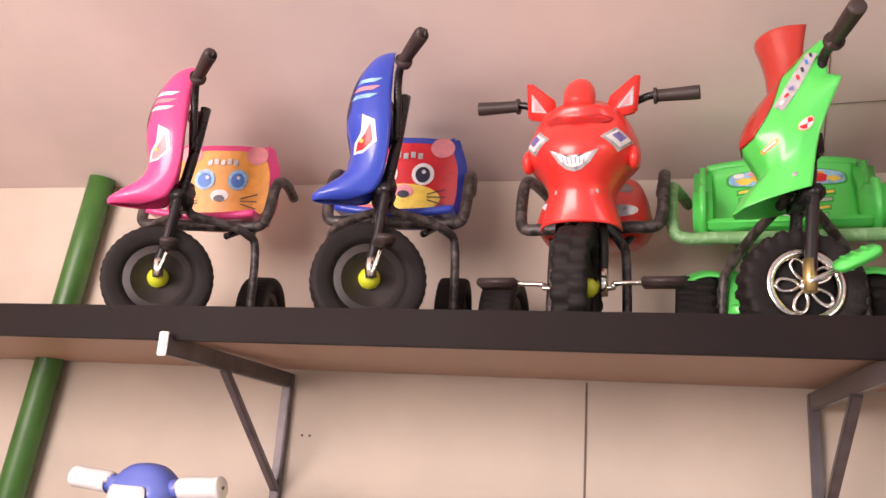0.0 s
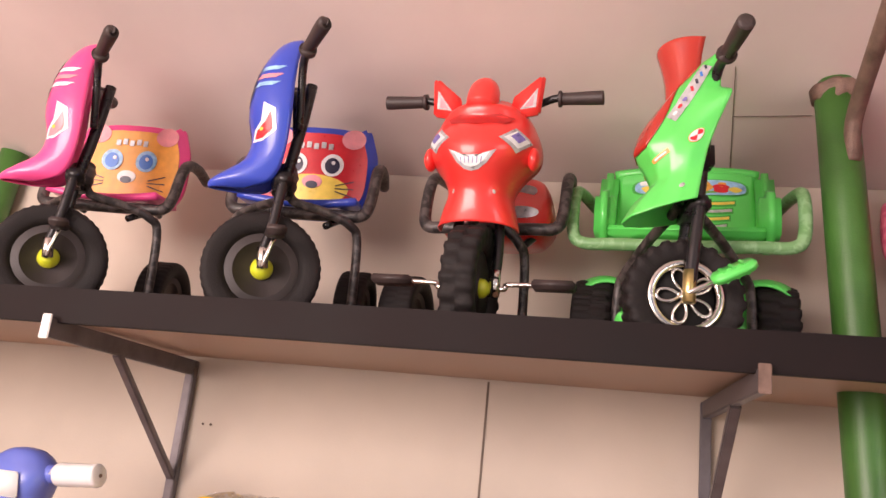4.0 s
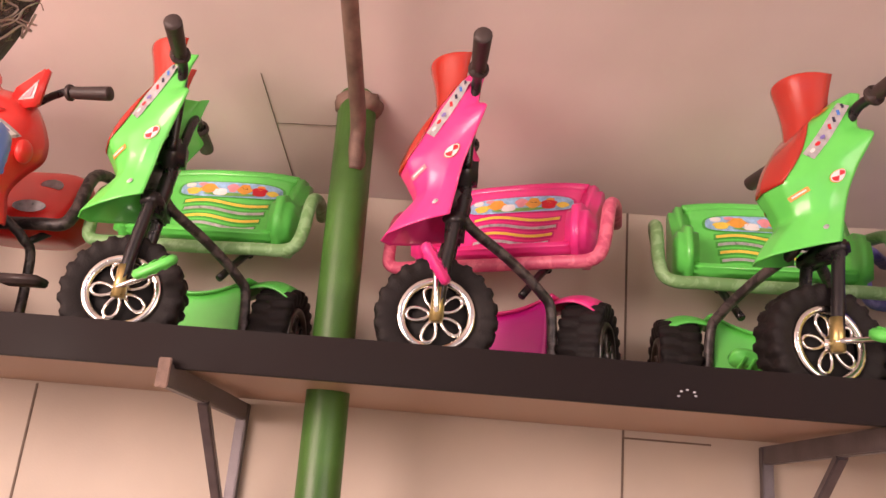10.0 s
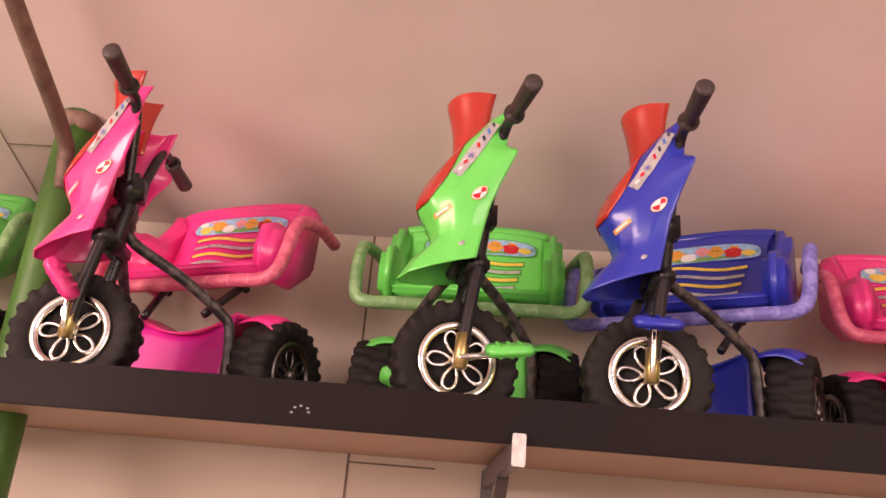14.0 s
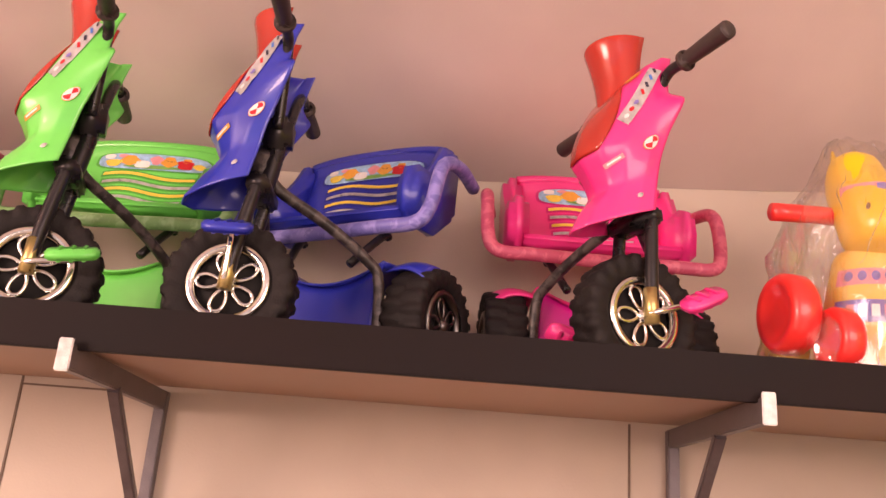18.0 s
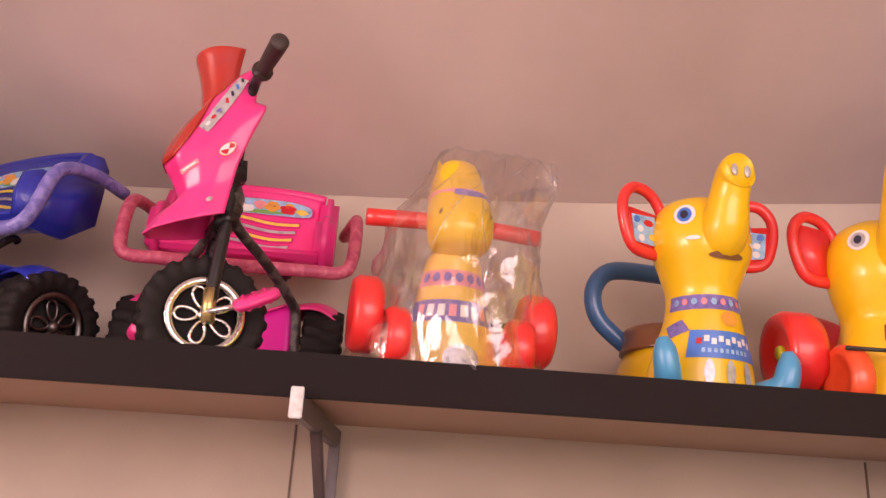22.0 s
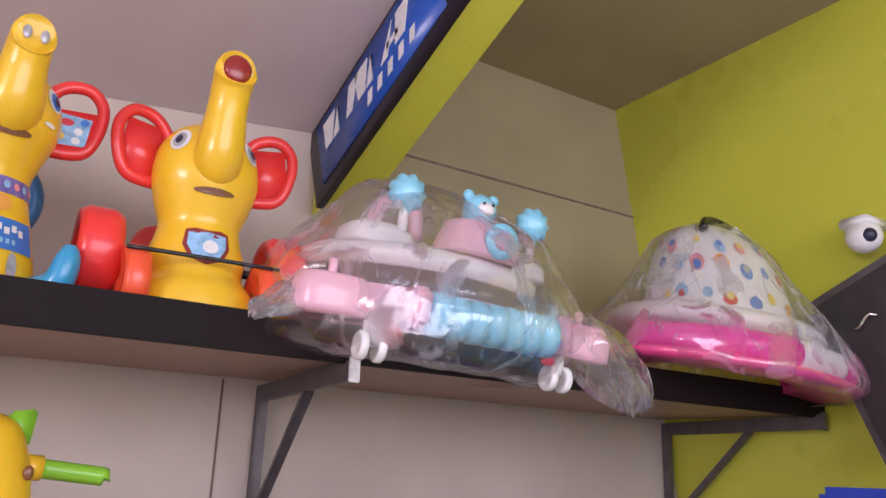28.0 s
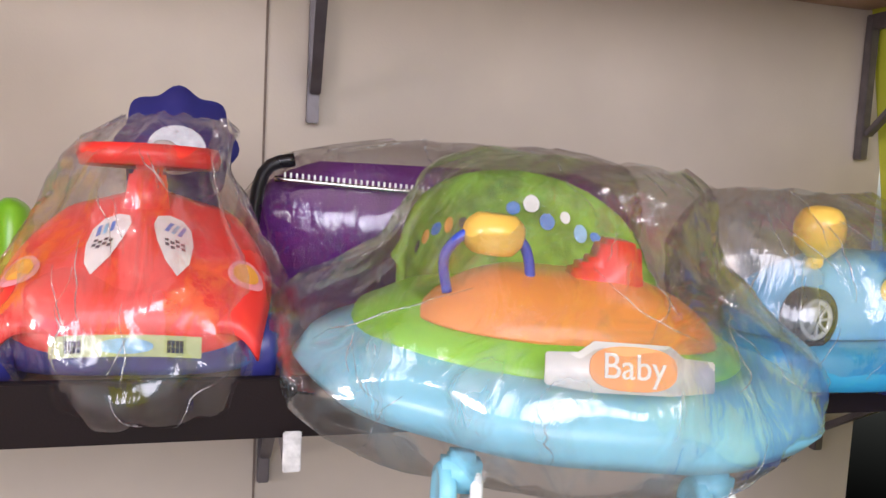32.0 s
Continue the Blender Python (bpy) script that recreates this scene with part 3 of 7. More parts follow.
def bracket(x_wall, x_tip, z, tip_mat=TIP, FRONT=FRONT):
    ob = thing("shelf_bracket", "grey steel tube bracket under the shelf", "bracket", pose(0, 0, 0), "shelf brackets")
    a, b = V((x_wall, -0.018, z - 0.025)), V((x_tip, -FRONT - 0.022, z - 0.025))
    run = (b - a)
    turn = Matrix.Rotation(math.atan2(run.x, -run.y), 4, "Z")
    part("arm", box(0.024, run.length, 0.048, (a + b) / 2, 0.003, turn), STEEL, ob, "", False)
    part("upright", box(0.030, 0.030, 0.445, (x_wall, -0.017, z - 0.2245), 0.003), STEEL, ob, "", False)
    p, q = a + run * 0.58 + V((0.002, 0, -0.02)), V((x_wall + 0.004, -0.035, z - 0.37))
    d = q - p
    part("strut", box(0.026, 0.020, d.length, (p + q) / 2, 0.003, d.to_track_quat("Z", "Y").to_matrix().to_4x4()), STEEL, ob, "", False)
    part("tube_end", box(0.026, 0.006, 0.060, b + V((0, -0.001, 0.002)), 0.002, turn), tip_mat, ob, "scuffed white tube end", False)
    return ob


for xw, xt, m in ((0.022, 0.030, TIP), (1.622, 1.666, RUST), (3.072, 3.110, TIP), (4.432, 4.384, TIP), (6.085, 6.022, TIP), (7.80, 7.74, STEEL)):
    bracket(xw, xt, BOARD - 0.018, m)
for xw in (0.0, 1.62, 3.07, 4.43, 5.99, 7.74):
    bracket(xw, xw - 0.035, LOW - 0.018, TIP, 0.95)


# ---- tricycles ----
def cowl(rows, sharp=0.85):
    """A fairing surface: rows of height, front, rear, half width (front and rear measured forward)."""
    def s(u, v):
        z, front, rear, w = rows_at(rows, v)
        a = u * math.pi / 2
        c = math.copysign(abs(math.cos(a)) ** sharp, math.cos(a))
        return V((w * math.sin(a), -(rear + (front - rear) * c), z + 0.0 * u))
    return s


def tyre_mesh(r, w, knobs):
    """A tyre whose tread blocks rise out of one skin."""
    h = w / 2
    prof = [(0.60, -0.72), (0.72, -0.98), (0.86, -1.0), (0.93, -0.98), (0.965, -0.80), (0.97, -0.42), (0.965, -0.06), (0.965, 0.06), (0.97, 0.42), (0.965, 0.80), (0.93, 0.98), (0.86, 1.0), (0.72, 0.98), (0.60, 0.72)]
    blocks = 22 if knobs else 40
    seg = blocks * 4
    bm, rings = bmesh.new(), []
    for k in range(seg):
        ring = []
        for j, (a, b) in enumerate(prof):
            left = b < 0
            phase = (k + (0 if left else 2)) % 4
            up = phase in (0, 1)
            if knobs:
                rise = 0.048 if up and 0.92 < a and abs(b) > 0.05 else (0.0 if a > 0.9 else 0.0)
                out = 0.07 if up and 0.85 < a < 0.95 else 0.0
            else:
                rise, out = (0.012 if phase in (0, 1) and a > 0.92 else 0.0), 0.0
            t = 2 * math.pi * (k + (0.35 if phase in (1, 3) and knobs else 0)) / seg
            rr, x = r * (a + rise), h * b * (1 + out)
            ring.append(bm.verts.new((x, rr * math.cos(t), rr * math.sin(t))))
        rings.append(ring)
    n = len(prof)
    for k in range(seg):
        a, b = rings[k], rings[(k + 1) % seg]
        for j in range(n):
            bm.faces.new((a[j], a[(j + 1) % n], b[(j + 1) % n], b[j]))
    return bm


def chrome_wheel(parent, r, w, m, knobs=True, metal=None):
    metal = metal or CHROME
    """A knobbly wheel with a chrome rim of five loops on both faces."""
    wheel = part("wheel", tyre_mesh(r, w, knobs), RUBBER, parent, "black knobbly tyre")
    wheel.matrix_basis = m
    part("disc", lathe([(r * 0.60, -w * 0.28), (r * 0.60, w * 0.28)], 30, "x"), VOID, wheel)
    for side in (-1, 1):
        bm = ring_shape([(r * 0.50, side * w * 0.40), (r * 0.53, side * w * 0.50), (r * 0.62, side * w * 0.50), (r * 0.645, side * w * 0.44), (r * 0.62, side * w * 0.30), (r * 0.50, side * w * 0.30)], 40, "x")
        part("rim", bm, metal, wheel, "chrome rim ring")
        for i in range(5):
            rot = Matrix.Rotation(2 * math.pi * i / 5 + 0.3, 4, "X")
            loop = [rot @ V((side * w * 0.41, math.sin(t) * r * 0.105 * (1 + 0.25 * math.cos(t)), r * 0.30 + math.cos(t) * r * 0.185)) for t in (2 * math.pi * q / 9 for q in range(10))]
            part("spoke_loop", tube(loop, r * 0.034, 6, 3, None, False), metal, wheel)
        part("hub", lathe([(r * 0.12, side * w * 0.2), (r * 0.12, side * w * 0.44), (r * 0.07, side * w * 0.54)], 18, "x"), metal, wheel)
    return wheel


def plain_wheel(parent, r, w, m):
    wheel = part("wheel", tyre_mesh(r, w, False), RUBBER, parent, "dark grey ridged plastic wheel")
    wheel.matrix_basis = m
    part("disc", lathe([(r * 0.62, -w * 0.30), (r * 0.60, -w * 0.36), (r * 0.30, -w * 0.22), (r * 0.10, -w * 0.26), (r * 0.10, w * 0.26), (r * 0.30, w * 0.22), (r * 0.60, w * 0.36), (r * 0.62, w * 0.30)], 36, "x"), MATS["wheel_disc"], wheel)
    for side in (-1, 1):
        part("hub_cap", lathe([(r * 0.19, side * w * 0.2), (r * 0.185, side * w * 0.40), (r * 0.11, side * w * 0.62), (r * 0.05, side * w * 0.66)], 20, "x"), YHUB, wheel, "yellow green hub cone")
    return wheel


mat("wheel_disc", (0.040, 0.032, 0.032), 0.55, 0, 0.2, 16, 0.05)


def pedal(parent, material, at, turn):
    p = part("pedal", plate(oval(0.026, 0.048, 20, 0, 0, 3.2), 0.020, (0, 0, -0.010), None, "xy", 0.004), material, parent)
    p.matrix_basis = Matrix.Translation(at) @ turn
    for i in (-1, 0, 1):
        part("tread_bar", box(0.040, 0.007, 0.005, (0, i * 0.022, 0.0105), 0.001), material, p, "", False)
        part("tread_bar", box(0.040, 0.007, 0.005, (0, i * 0.022, -0.0105), 0.001), material, p, "", False)
    return p


def rear_end(t, colour, rear_y, rr, track, board_z=0.20):
    """Rear axle, two wheels and the foot board with its wings."""
    for side in (-1, 1):
        chrome_wheel(t, rr, 0.095, Matrix.Translation((side * track, rear_y, rr)), True, DULL)
    part("axle", tube([(-track, rear_y, rr), (0, rear_y, rr), (track, rear_y, rr)], 0.008, 8, 2), BLACK, t)
    if colour is None:
        return

    def s(u, v):
        x = u * 0.150
        dip = 0.045 * (1 - (u * u)) ** 1
        return V((x, rear_y - 0.115 + 0.012 * math.cos(u * 2.2) + v * 0.03, 0.035 + v * (board_z - 0.035 - dip)))
    part("foot_board", shell(s, 20, 8, 0.004), DEEP.get(colour, colour), t)

    def ledge(u, v):
        x = u * 0.152
        return V((x, rear_y - 0.094 + v * 0.15, board_z - 0.045 * (1 - u * u) + 0.006 * math.sin(v * 3)))
    part("foot_ledge", shell(ledge, 20, 5, 0.006), colour, t)
    for side in (-1, 1):
        def wing(u, v, side=side):
            return V((side * (0.150 + v * 0.105), rear_y - 0.02 + u * 0.060, board_z - 0.004 + 0.016 * math.sin(v * 2.4) - 0.025 * u * u - 0.015 * v * v * (1 + u * u)))
        part("wing", shell(wing, 10, 8, 0.005), colour, t)


DEEP = {GREEN: DGREEN, PINK: MAGENTA}


def bench_seat(t, colour, y, z, half, panel):
    """A moulded seat: a stickered back between two forward arms, over a thin base."""
    def back(u, v):
        return V((u * half * (0.90 - 0.03 * v), y + v * 0.065 + 0.014 * u * u - 0.012 * math.exp(-((v - 0.95) / 0.07) ** 2), z + v * 0.205 + 0.010 * (1 - abs(u) ** 4) * v))
    part("seat", box(half * 1.90, 0.115, 0.024, (0, y - 0.045, z - 0.010), 0.009), colour, t)
    part("backrest", shell(back, 20, 14, 0.024), colour, t)
    part("top_roll", tube([(u * half * 0.90, y + 0.068 + 0.012 * u * u, z + 0.205 + 0.008 * (1 - u ** 4)) for u in (-1, -0.75, -0.4, 0, 0.4, 0.75, 1)], 0.0145, 12, 3), colour, t)
    for side in (-1, 1):
        x = side * half * 0.965
        arm = [(y - 0.105, z - 0.032), (y + 0.03, z - 0.035), (y + 0.115, z + 0.03), (y + 0.125, z + 0.185), (y + 0.10, z + 0.212), (y + 0.055, z + 0.205), (y + 0.025, z + 0.155), (y - 0.01, z + 0.112), (y - 0.065, z + 0.110), (y - 0.100, z + 0.092), (y - 0.114, z + 0.04)]
        part("side_arm", plate(arm, 0.050, (x - 0.025, 0, 0), None, "yz", 0.016), colour, t)
    if panel:
        oblong = [(0.148 * math.copysign(abs(math.cos(a)) ** 0.45, math.cos(a)), 0.026 * math.copysign(abs(math.sin(a)) ** 0.6, math.sin(a))) for a in (2 * math.pi * k / 28 for k in range(28))]
        # darker seat colour paints a rim of shade round the sticker
        part("sticker_rim_shade", decal(back, 0.06, 0.745, [(x * 1.05, q * 1.14) for x, q in oblong], 0.0015), SEAT_SHADE.get(colour, STK_W), t)
        part("picture_sticker", decal(back, 0.06, 0.745, oblong, 0.003), STK_S, t, "pale picture sticker")
        for du, dv, rx, ry, mm in ((-0.075, -0.008, 0.018, 0.012, STK_Y), (-0.045, 0.002, 0.020, 0.017, STK_O), (-0.020, -0.010, 0.018, 0.012, STK_W), (0.004, 0.005, 0.013, 0.015, STK_P), (0.028, 0.002, 0.016, 0.018, STK_O), (0.030, 0.010, 0.009, 0.008, BROWN), (0.058, -0.004, 0.018, 0.015, STK_R), (0.060, 0.010, 0.010, 0.008, STK_O), (0.084, -0.006, 0.012, 0.010, STK_Y), (-0.085, 0.013, 0.014, 0.008, STK_W), (0.0, -0.018, 0.060, 0.006, STK_G2), (-0.06, 0.016, 0.010, 0.006, STK_P)):
            part("sticker_mark", decal(back, 0.06, 0.745, [(x * (1.25 + 0.25 * math.sin(q * 260 + du * 90)) + du * 1.42, q + dv) for x, q in round_outline(rx, ry, n=18)], 0.0042), mm, t)
        for i, mm in enumerate((STK_Y, STK_G, STK_Y, STK_G)):
            v = 0.545 - 0.115 * i
            # flat darker band: the shade of a groove put into colour
            part("stripe_groove_shade", band(back, (-0.62 + 0.02 * i, v), (0.70 - 0.04 * i, v - 0.02), 0.020, 0.0015, 16, None, 0.032), SEAT_SHADE.get(colour, mm), t)
            part("stripe_sticker", band(back, (-0.59 + 0.02 * i, v), (0.68 - 0.04 * i, v - 0.02), 0.009, 0.003, 16, None, 0.032), mm, t)
    return back


STK_G2 = mat("leaf_sticker", (0.16, 0.42, 0.10), 0.35, 0, 0.2, 40, 0)
# darker copies of the seat colours, for painted rim and groove shade
SEAT_SHADE = {GREEN2: plastic("painted_shade_green", (0.04, 0.42, 0.06)), PINK: plastic("painted_shade_pink", (0.70, 0.02, 0.20)), BLUE: plastic("painted_shade_blue", (0.012, 0.022, 0.30))}


LEAN = -3.4
FAIRING = [
    [(0, 0.132, 0.298), (0.034, 0.118, 0.302), (0.060, 0.078, 0.312), (0.078, 0.030, 0.324), (0.084, -0.016, 0.336)],
    [(0, 0.104, 0.345), (0.034, 0.090, 0.347), (0.060, 0.056, 0.352), (0.078, 0.018, 0.360), (0.084, -0.022, 0.368)],
    [(0, 0.066, 0.388), (0.038, 0.058, 0.390), (0.064, 0.036, 0.394), (0.080, 0.006, 0.400), (0.085, -0.030, 0.408)],
    [(0, 0.080, 0.425), (0.044, 0.068, 0.430), (0.074, 0.034, 0.438), (0.090, -0.006, 0.446), (0.092, -0.040, 0.454)],
    [(0, 0.100, 0.462), (0.052, 0.084, 0.468), (0.080, 0.034, 0.480), (0.096, -0.020, 0.492), (0.104, -0.058, 0.506)],
    [(0, 0.080, 0.512), (0.054, 0.066, 0.518), (0.080, 0.020, 0.530), (0.108, -0.032, 0.546), (0.134, -0.082, 0.572)],
    [(0, 0.054, 0.558), (0.054, 0.042, 0.566), (0.086, 0.010, 0.576), (0.102, -0.030, 0.588), (0.106, -0.066, 0.598)],
    [(0, 0.020, 0.606), (0.052, 0.014, 0.616), (0.088, -0.008, 0.628), (0.106, -0.040, 0.640), (0.108, -0.074, 0.650)],
    [(0, -0.014, 0.640), (0.046, -0.018, 0.654), (0.082, -0.034, 0.668), (0.106, -0.058, 0.680), (0.104, -0.084, 0.684)]]


def tricycle_big(label, colour, rail, m, steer, crank=0.6, pitch=0.5, tilt=0.35):
    """A tricycle with a sports fairing; its front wheel's foot is the origin and it heads along -y."""
    t = thing("tricycle", label, "tricycle", m, "tricycles on the shelf")
    R, W = 0.128, 0.078
    st = Matrix.Rotation(radians(steer), 4, "Z") @ Matrix.Rotation(radians(pitch), 4, "X") @ Matrix.Rotation(radians(LEAN), 4, "Y")
    put = lambda ob: place_local(ob, st @ ob.matrix_basis)
    chrome_wheel(t, R, W, st @ Matrix.Translation((0, 0, R)))
    for side in (-1, 1):
        put(part("fork_leg", tube([(side * 0.056, 0.0, R - 0.01), (side * 0.056, 0.012, 0.22), (side * 0.052, 0.03, 0.34)], 0.0135, 12, 4), BLACK, t))
        put(part("spindle", tube([(side * 0.056, 0.0, R - 0.02), (side * 0.056, 0.004, R + 0.05)], 0.0145, 10, 2), BRASS, t, "brassy fork end"))
    put(part("fork_crown", box(0.135, 0.045, 0.035, (0, 0.03, 0.335), 0.008), BLACK, t))
    put(part("clamp", box(0.07, 0.06, 0.075, (0, 0.045, 0.47), 0.014), BLACK, t, "black handlebar clamp"))
    put(part("steering_tube", tube([(0, 0.03, 0.32), (0, 0.045, 0.42), (0, 0.050, 0.50)], 0.018, 12, 3), BLACK, t))
    bar = [(0.035, 0.048, 0.47), (0.060, 0.052, 0.54), (0.085, 0.056, 0.600), (0.118, 0.059, 0.634), (0.165, 0.060, 0.636), (0.28, 0.062, 0.638)]
    for side in (-1, 1):
        put(part("handlebar", tube([(side * x, y, z) for x, y, z in bar], 0.0115, 10, 5), BLACK, t))
        put(part("grip", tube([(side * 0.166, 0.060, 0.636, 0.0225), (side * 0.175, 0.060, 0.636, 0.0225), (side * 0.180, 0.060, 0.636, 0.0165), (side * 0.23, 0.061, 0.637, 0.0178), (side * 0.282, 0.062, 0.638, 0.0190), (side * 0.290, 0.062, 0.638, 0.0185), (side * 0.294, 0.062, 0.638, 0.012)], 0.017, 14, 4), GRIP, t))
        c = crank if side > 0 else crank + math.pi
        arm = V((side * 0.075, -0.085 * math.cos(c), R + 0.085 * math.sin(c)))
        put(part("crank", tube([(side * 0.045, 0, R), (side * 0.066, 0, R), tuple(arm)], 0.0065, 8, 4), CHROME, t))
        put(pedal(t, colour, arm + V((side * 0.038, 0, 0)), Matrix.Rotation(0.5 * side, 4, "Y") @ Matrix.Rotation(tilt * side, 4, "X")))
    s2 = grid_surface(FAIRING, 0.6)
    put(part("fairing", shell(s2, 40, 44, 0.004), colour, t))
    rows2 = [(0.590, 0.030, -0.034, 0.050), (0.65, 0.030, -0.036, 0.055), (0.70, 0.038, -0.040, 0.062), (0.738, 0.048, -0.046, 0.070), (0.747, 0.046, -0.048, 0.071)]
    put(part("windscreen", shell(cowl(rows2, 0.8), 24, 12, 0.003), DRED, t, "tall smoky red screen"))

    def win(u, v):
        a, b = u * (0.10 + 0.24 * math.sin(math.pi * (0.16 + 0.72 * v)) ** 0.7), 0.49 + v * 0.36 + 0.07 * abs(u) * v
        return s2(a, b) + (0.003 + 0.009 * (1 - u * u) * math.sin(math.pi * v) ** 0.7) * normal_of(s2, a, b)
    put(part("nose_panel", shell(win, 18, 18, 0.003), DRED, t, "bulging smoky red nose panel"))
    for side in (-1, 1):
        put(part("round_sticker", decal(s2, side * 0.75, 0.462, round_outline(0.0170, 0.0170), 0.002), STK_O, t, "round quartered sticker"))
        put(part("round_sticker", decal(s2, side * 0.75, 0.462, round_outline(0.0155, 0.0155), 0.003), STK_W, t))
        for q in (0.15, 0.15 + math.pi):
            put(part("sticker_quarter", decal(s2, side * 0.75, 0.462, round_outline(0.0135, 0.0135, q, q + math.pi / 2), 0.004), STK_R, t))
        put(part("round_sticker", decal(s2, side * 0.36, 0.93, round_outline(0.020, 0.012), 0.002), STK_O, t))
        put(part("sticker_quarter", decal(s2, side * 0.36, 0.93, round_outline(0.011, 0.005), 0.0032), STK_R if colour is not PINK else STK_Y, t))
        put(part("arrow_sticker", band(s2, (side * 0.42, 0.62), (side * 0.72, 0.90), 0.027, 0.002), STK_G, t, "silver arrow sticker"))
        for q in range(4):
            f = 0.50 + 0.13 * q
            u, v = 0.42 + 0.30 * f, 0.62 + 0.28 * f
            put(part("arrow_mark", band(s2, (side * u, v + 0.02), (side * (u + 0.040), v + 0.018), 0.013, 0.0034, 4), (STK_R, STK_K, STK_B, STK_K)[q], t))
        for q in range(3):
            f = 0.10 + 0.13 * q
            u, v = 0.42 + 0.30 * f, 0.62 + 0.28 * f
            put(part("arrow_mark", decal(s2, side * u, v + 0.004, round_outline(0.0055, 0.0055, n=10), 0.0034), (STK_W, STK_R, STK_V)[q], t))
        put(part("flash_sticker", band(s2, (side * 0.24, 0.375), (side * 0.46, 0.415), 0.011, 0.002), STK_O if colour is not PINK else STK_P, t))
        put(part("flash_mark", band(s2, (side * 0.27, 0.382), (side * 0.43, 0.409), 0.004, 0.0032), STK_W, t))
        put(part("fairing_bolt", decal(s2, side * 0.76, 0.135, round_outline(0.006, 0.006, n=10), 0.003), STK_G, t))
    body_frame(t, rail, R, leg_y=0.285, leg=0.165)
    rear_end(t, colour, 0.40, 0.128, 0.225, 0.262)
    bench_seat(t, colour, 0.385, 0.385, 0.214, True)
    return t


def place_local(ob, m):
    ob.matrix_basis = m
    return ob


def body_frame(t, rail, R, wide=0.285, z=0.322, y=0.27, leg=0.105, leg_y=0.25, bend=0.25):
    for side in (-1, 1):
        part("frame_tube", tube([(side * 0.012, 0.045, 0.40), (side * 0.02, 0.075, 0.36), (side * leg * 0.5, 0.045 + (leg_y - 0.04) * 0.5, (0.36 + bend) / 2 + 0.005), (side * leg * 0.85, leg_y - 0.03, bend), (side * leg * 0.97, leg_y, bend - 0.05), (side * leg, leg_y + 0.005, 0.013)], 0.0125, 12, 5), RAIL_K, t, "black tube wound with clear film")
        part("seat_stay", tube([(side * 0.09, leg_y - 0.02, bend - 0.005), (side * 0.12, leg_y + 0.06, z + 0.012), (side * 0.12, y + 0.10, z + 0.016)], 0.010, 10, 4), BLACK, t)
    part("head_tube", tube([(0, 0.035, 0.36), (0, 0.055, 0.44)], 0.026, 14, 2), BLACK, t)
    part("head_wrap", ring_shape([(0.030, 0.375), (0.034, 0.39), (0.031, 0.40), (0.035, 0.415), (0.030, 0.43), (0.026, 0.40)], 16, "z", (0, 0.045, 0)), RAIL_K, t, "film wound round the head tube")
    h = z + 0.190
    pts = [(-wide * 0.88, y + 0.27, h + 0.002), (-wide * 0.97, y + 0.14, h), (-wide, y + 0.04, h - 0.035), (-wide * 0.99, y, z + 0.045), (-wide * 0.90, y - 0.015, z + 0.004), (-wide * 0.6, y - 0.02, z), (0, y - 0.02, z - 0.002)]
    part("seat_rail", tube(pts + [(-p[0], p[1], p[2]) for p in pts[-2::-1]], 0.0165, 12, 5), rail, t, "wrapped bent tube rail")


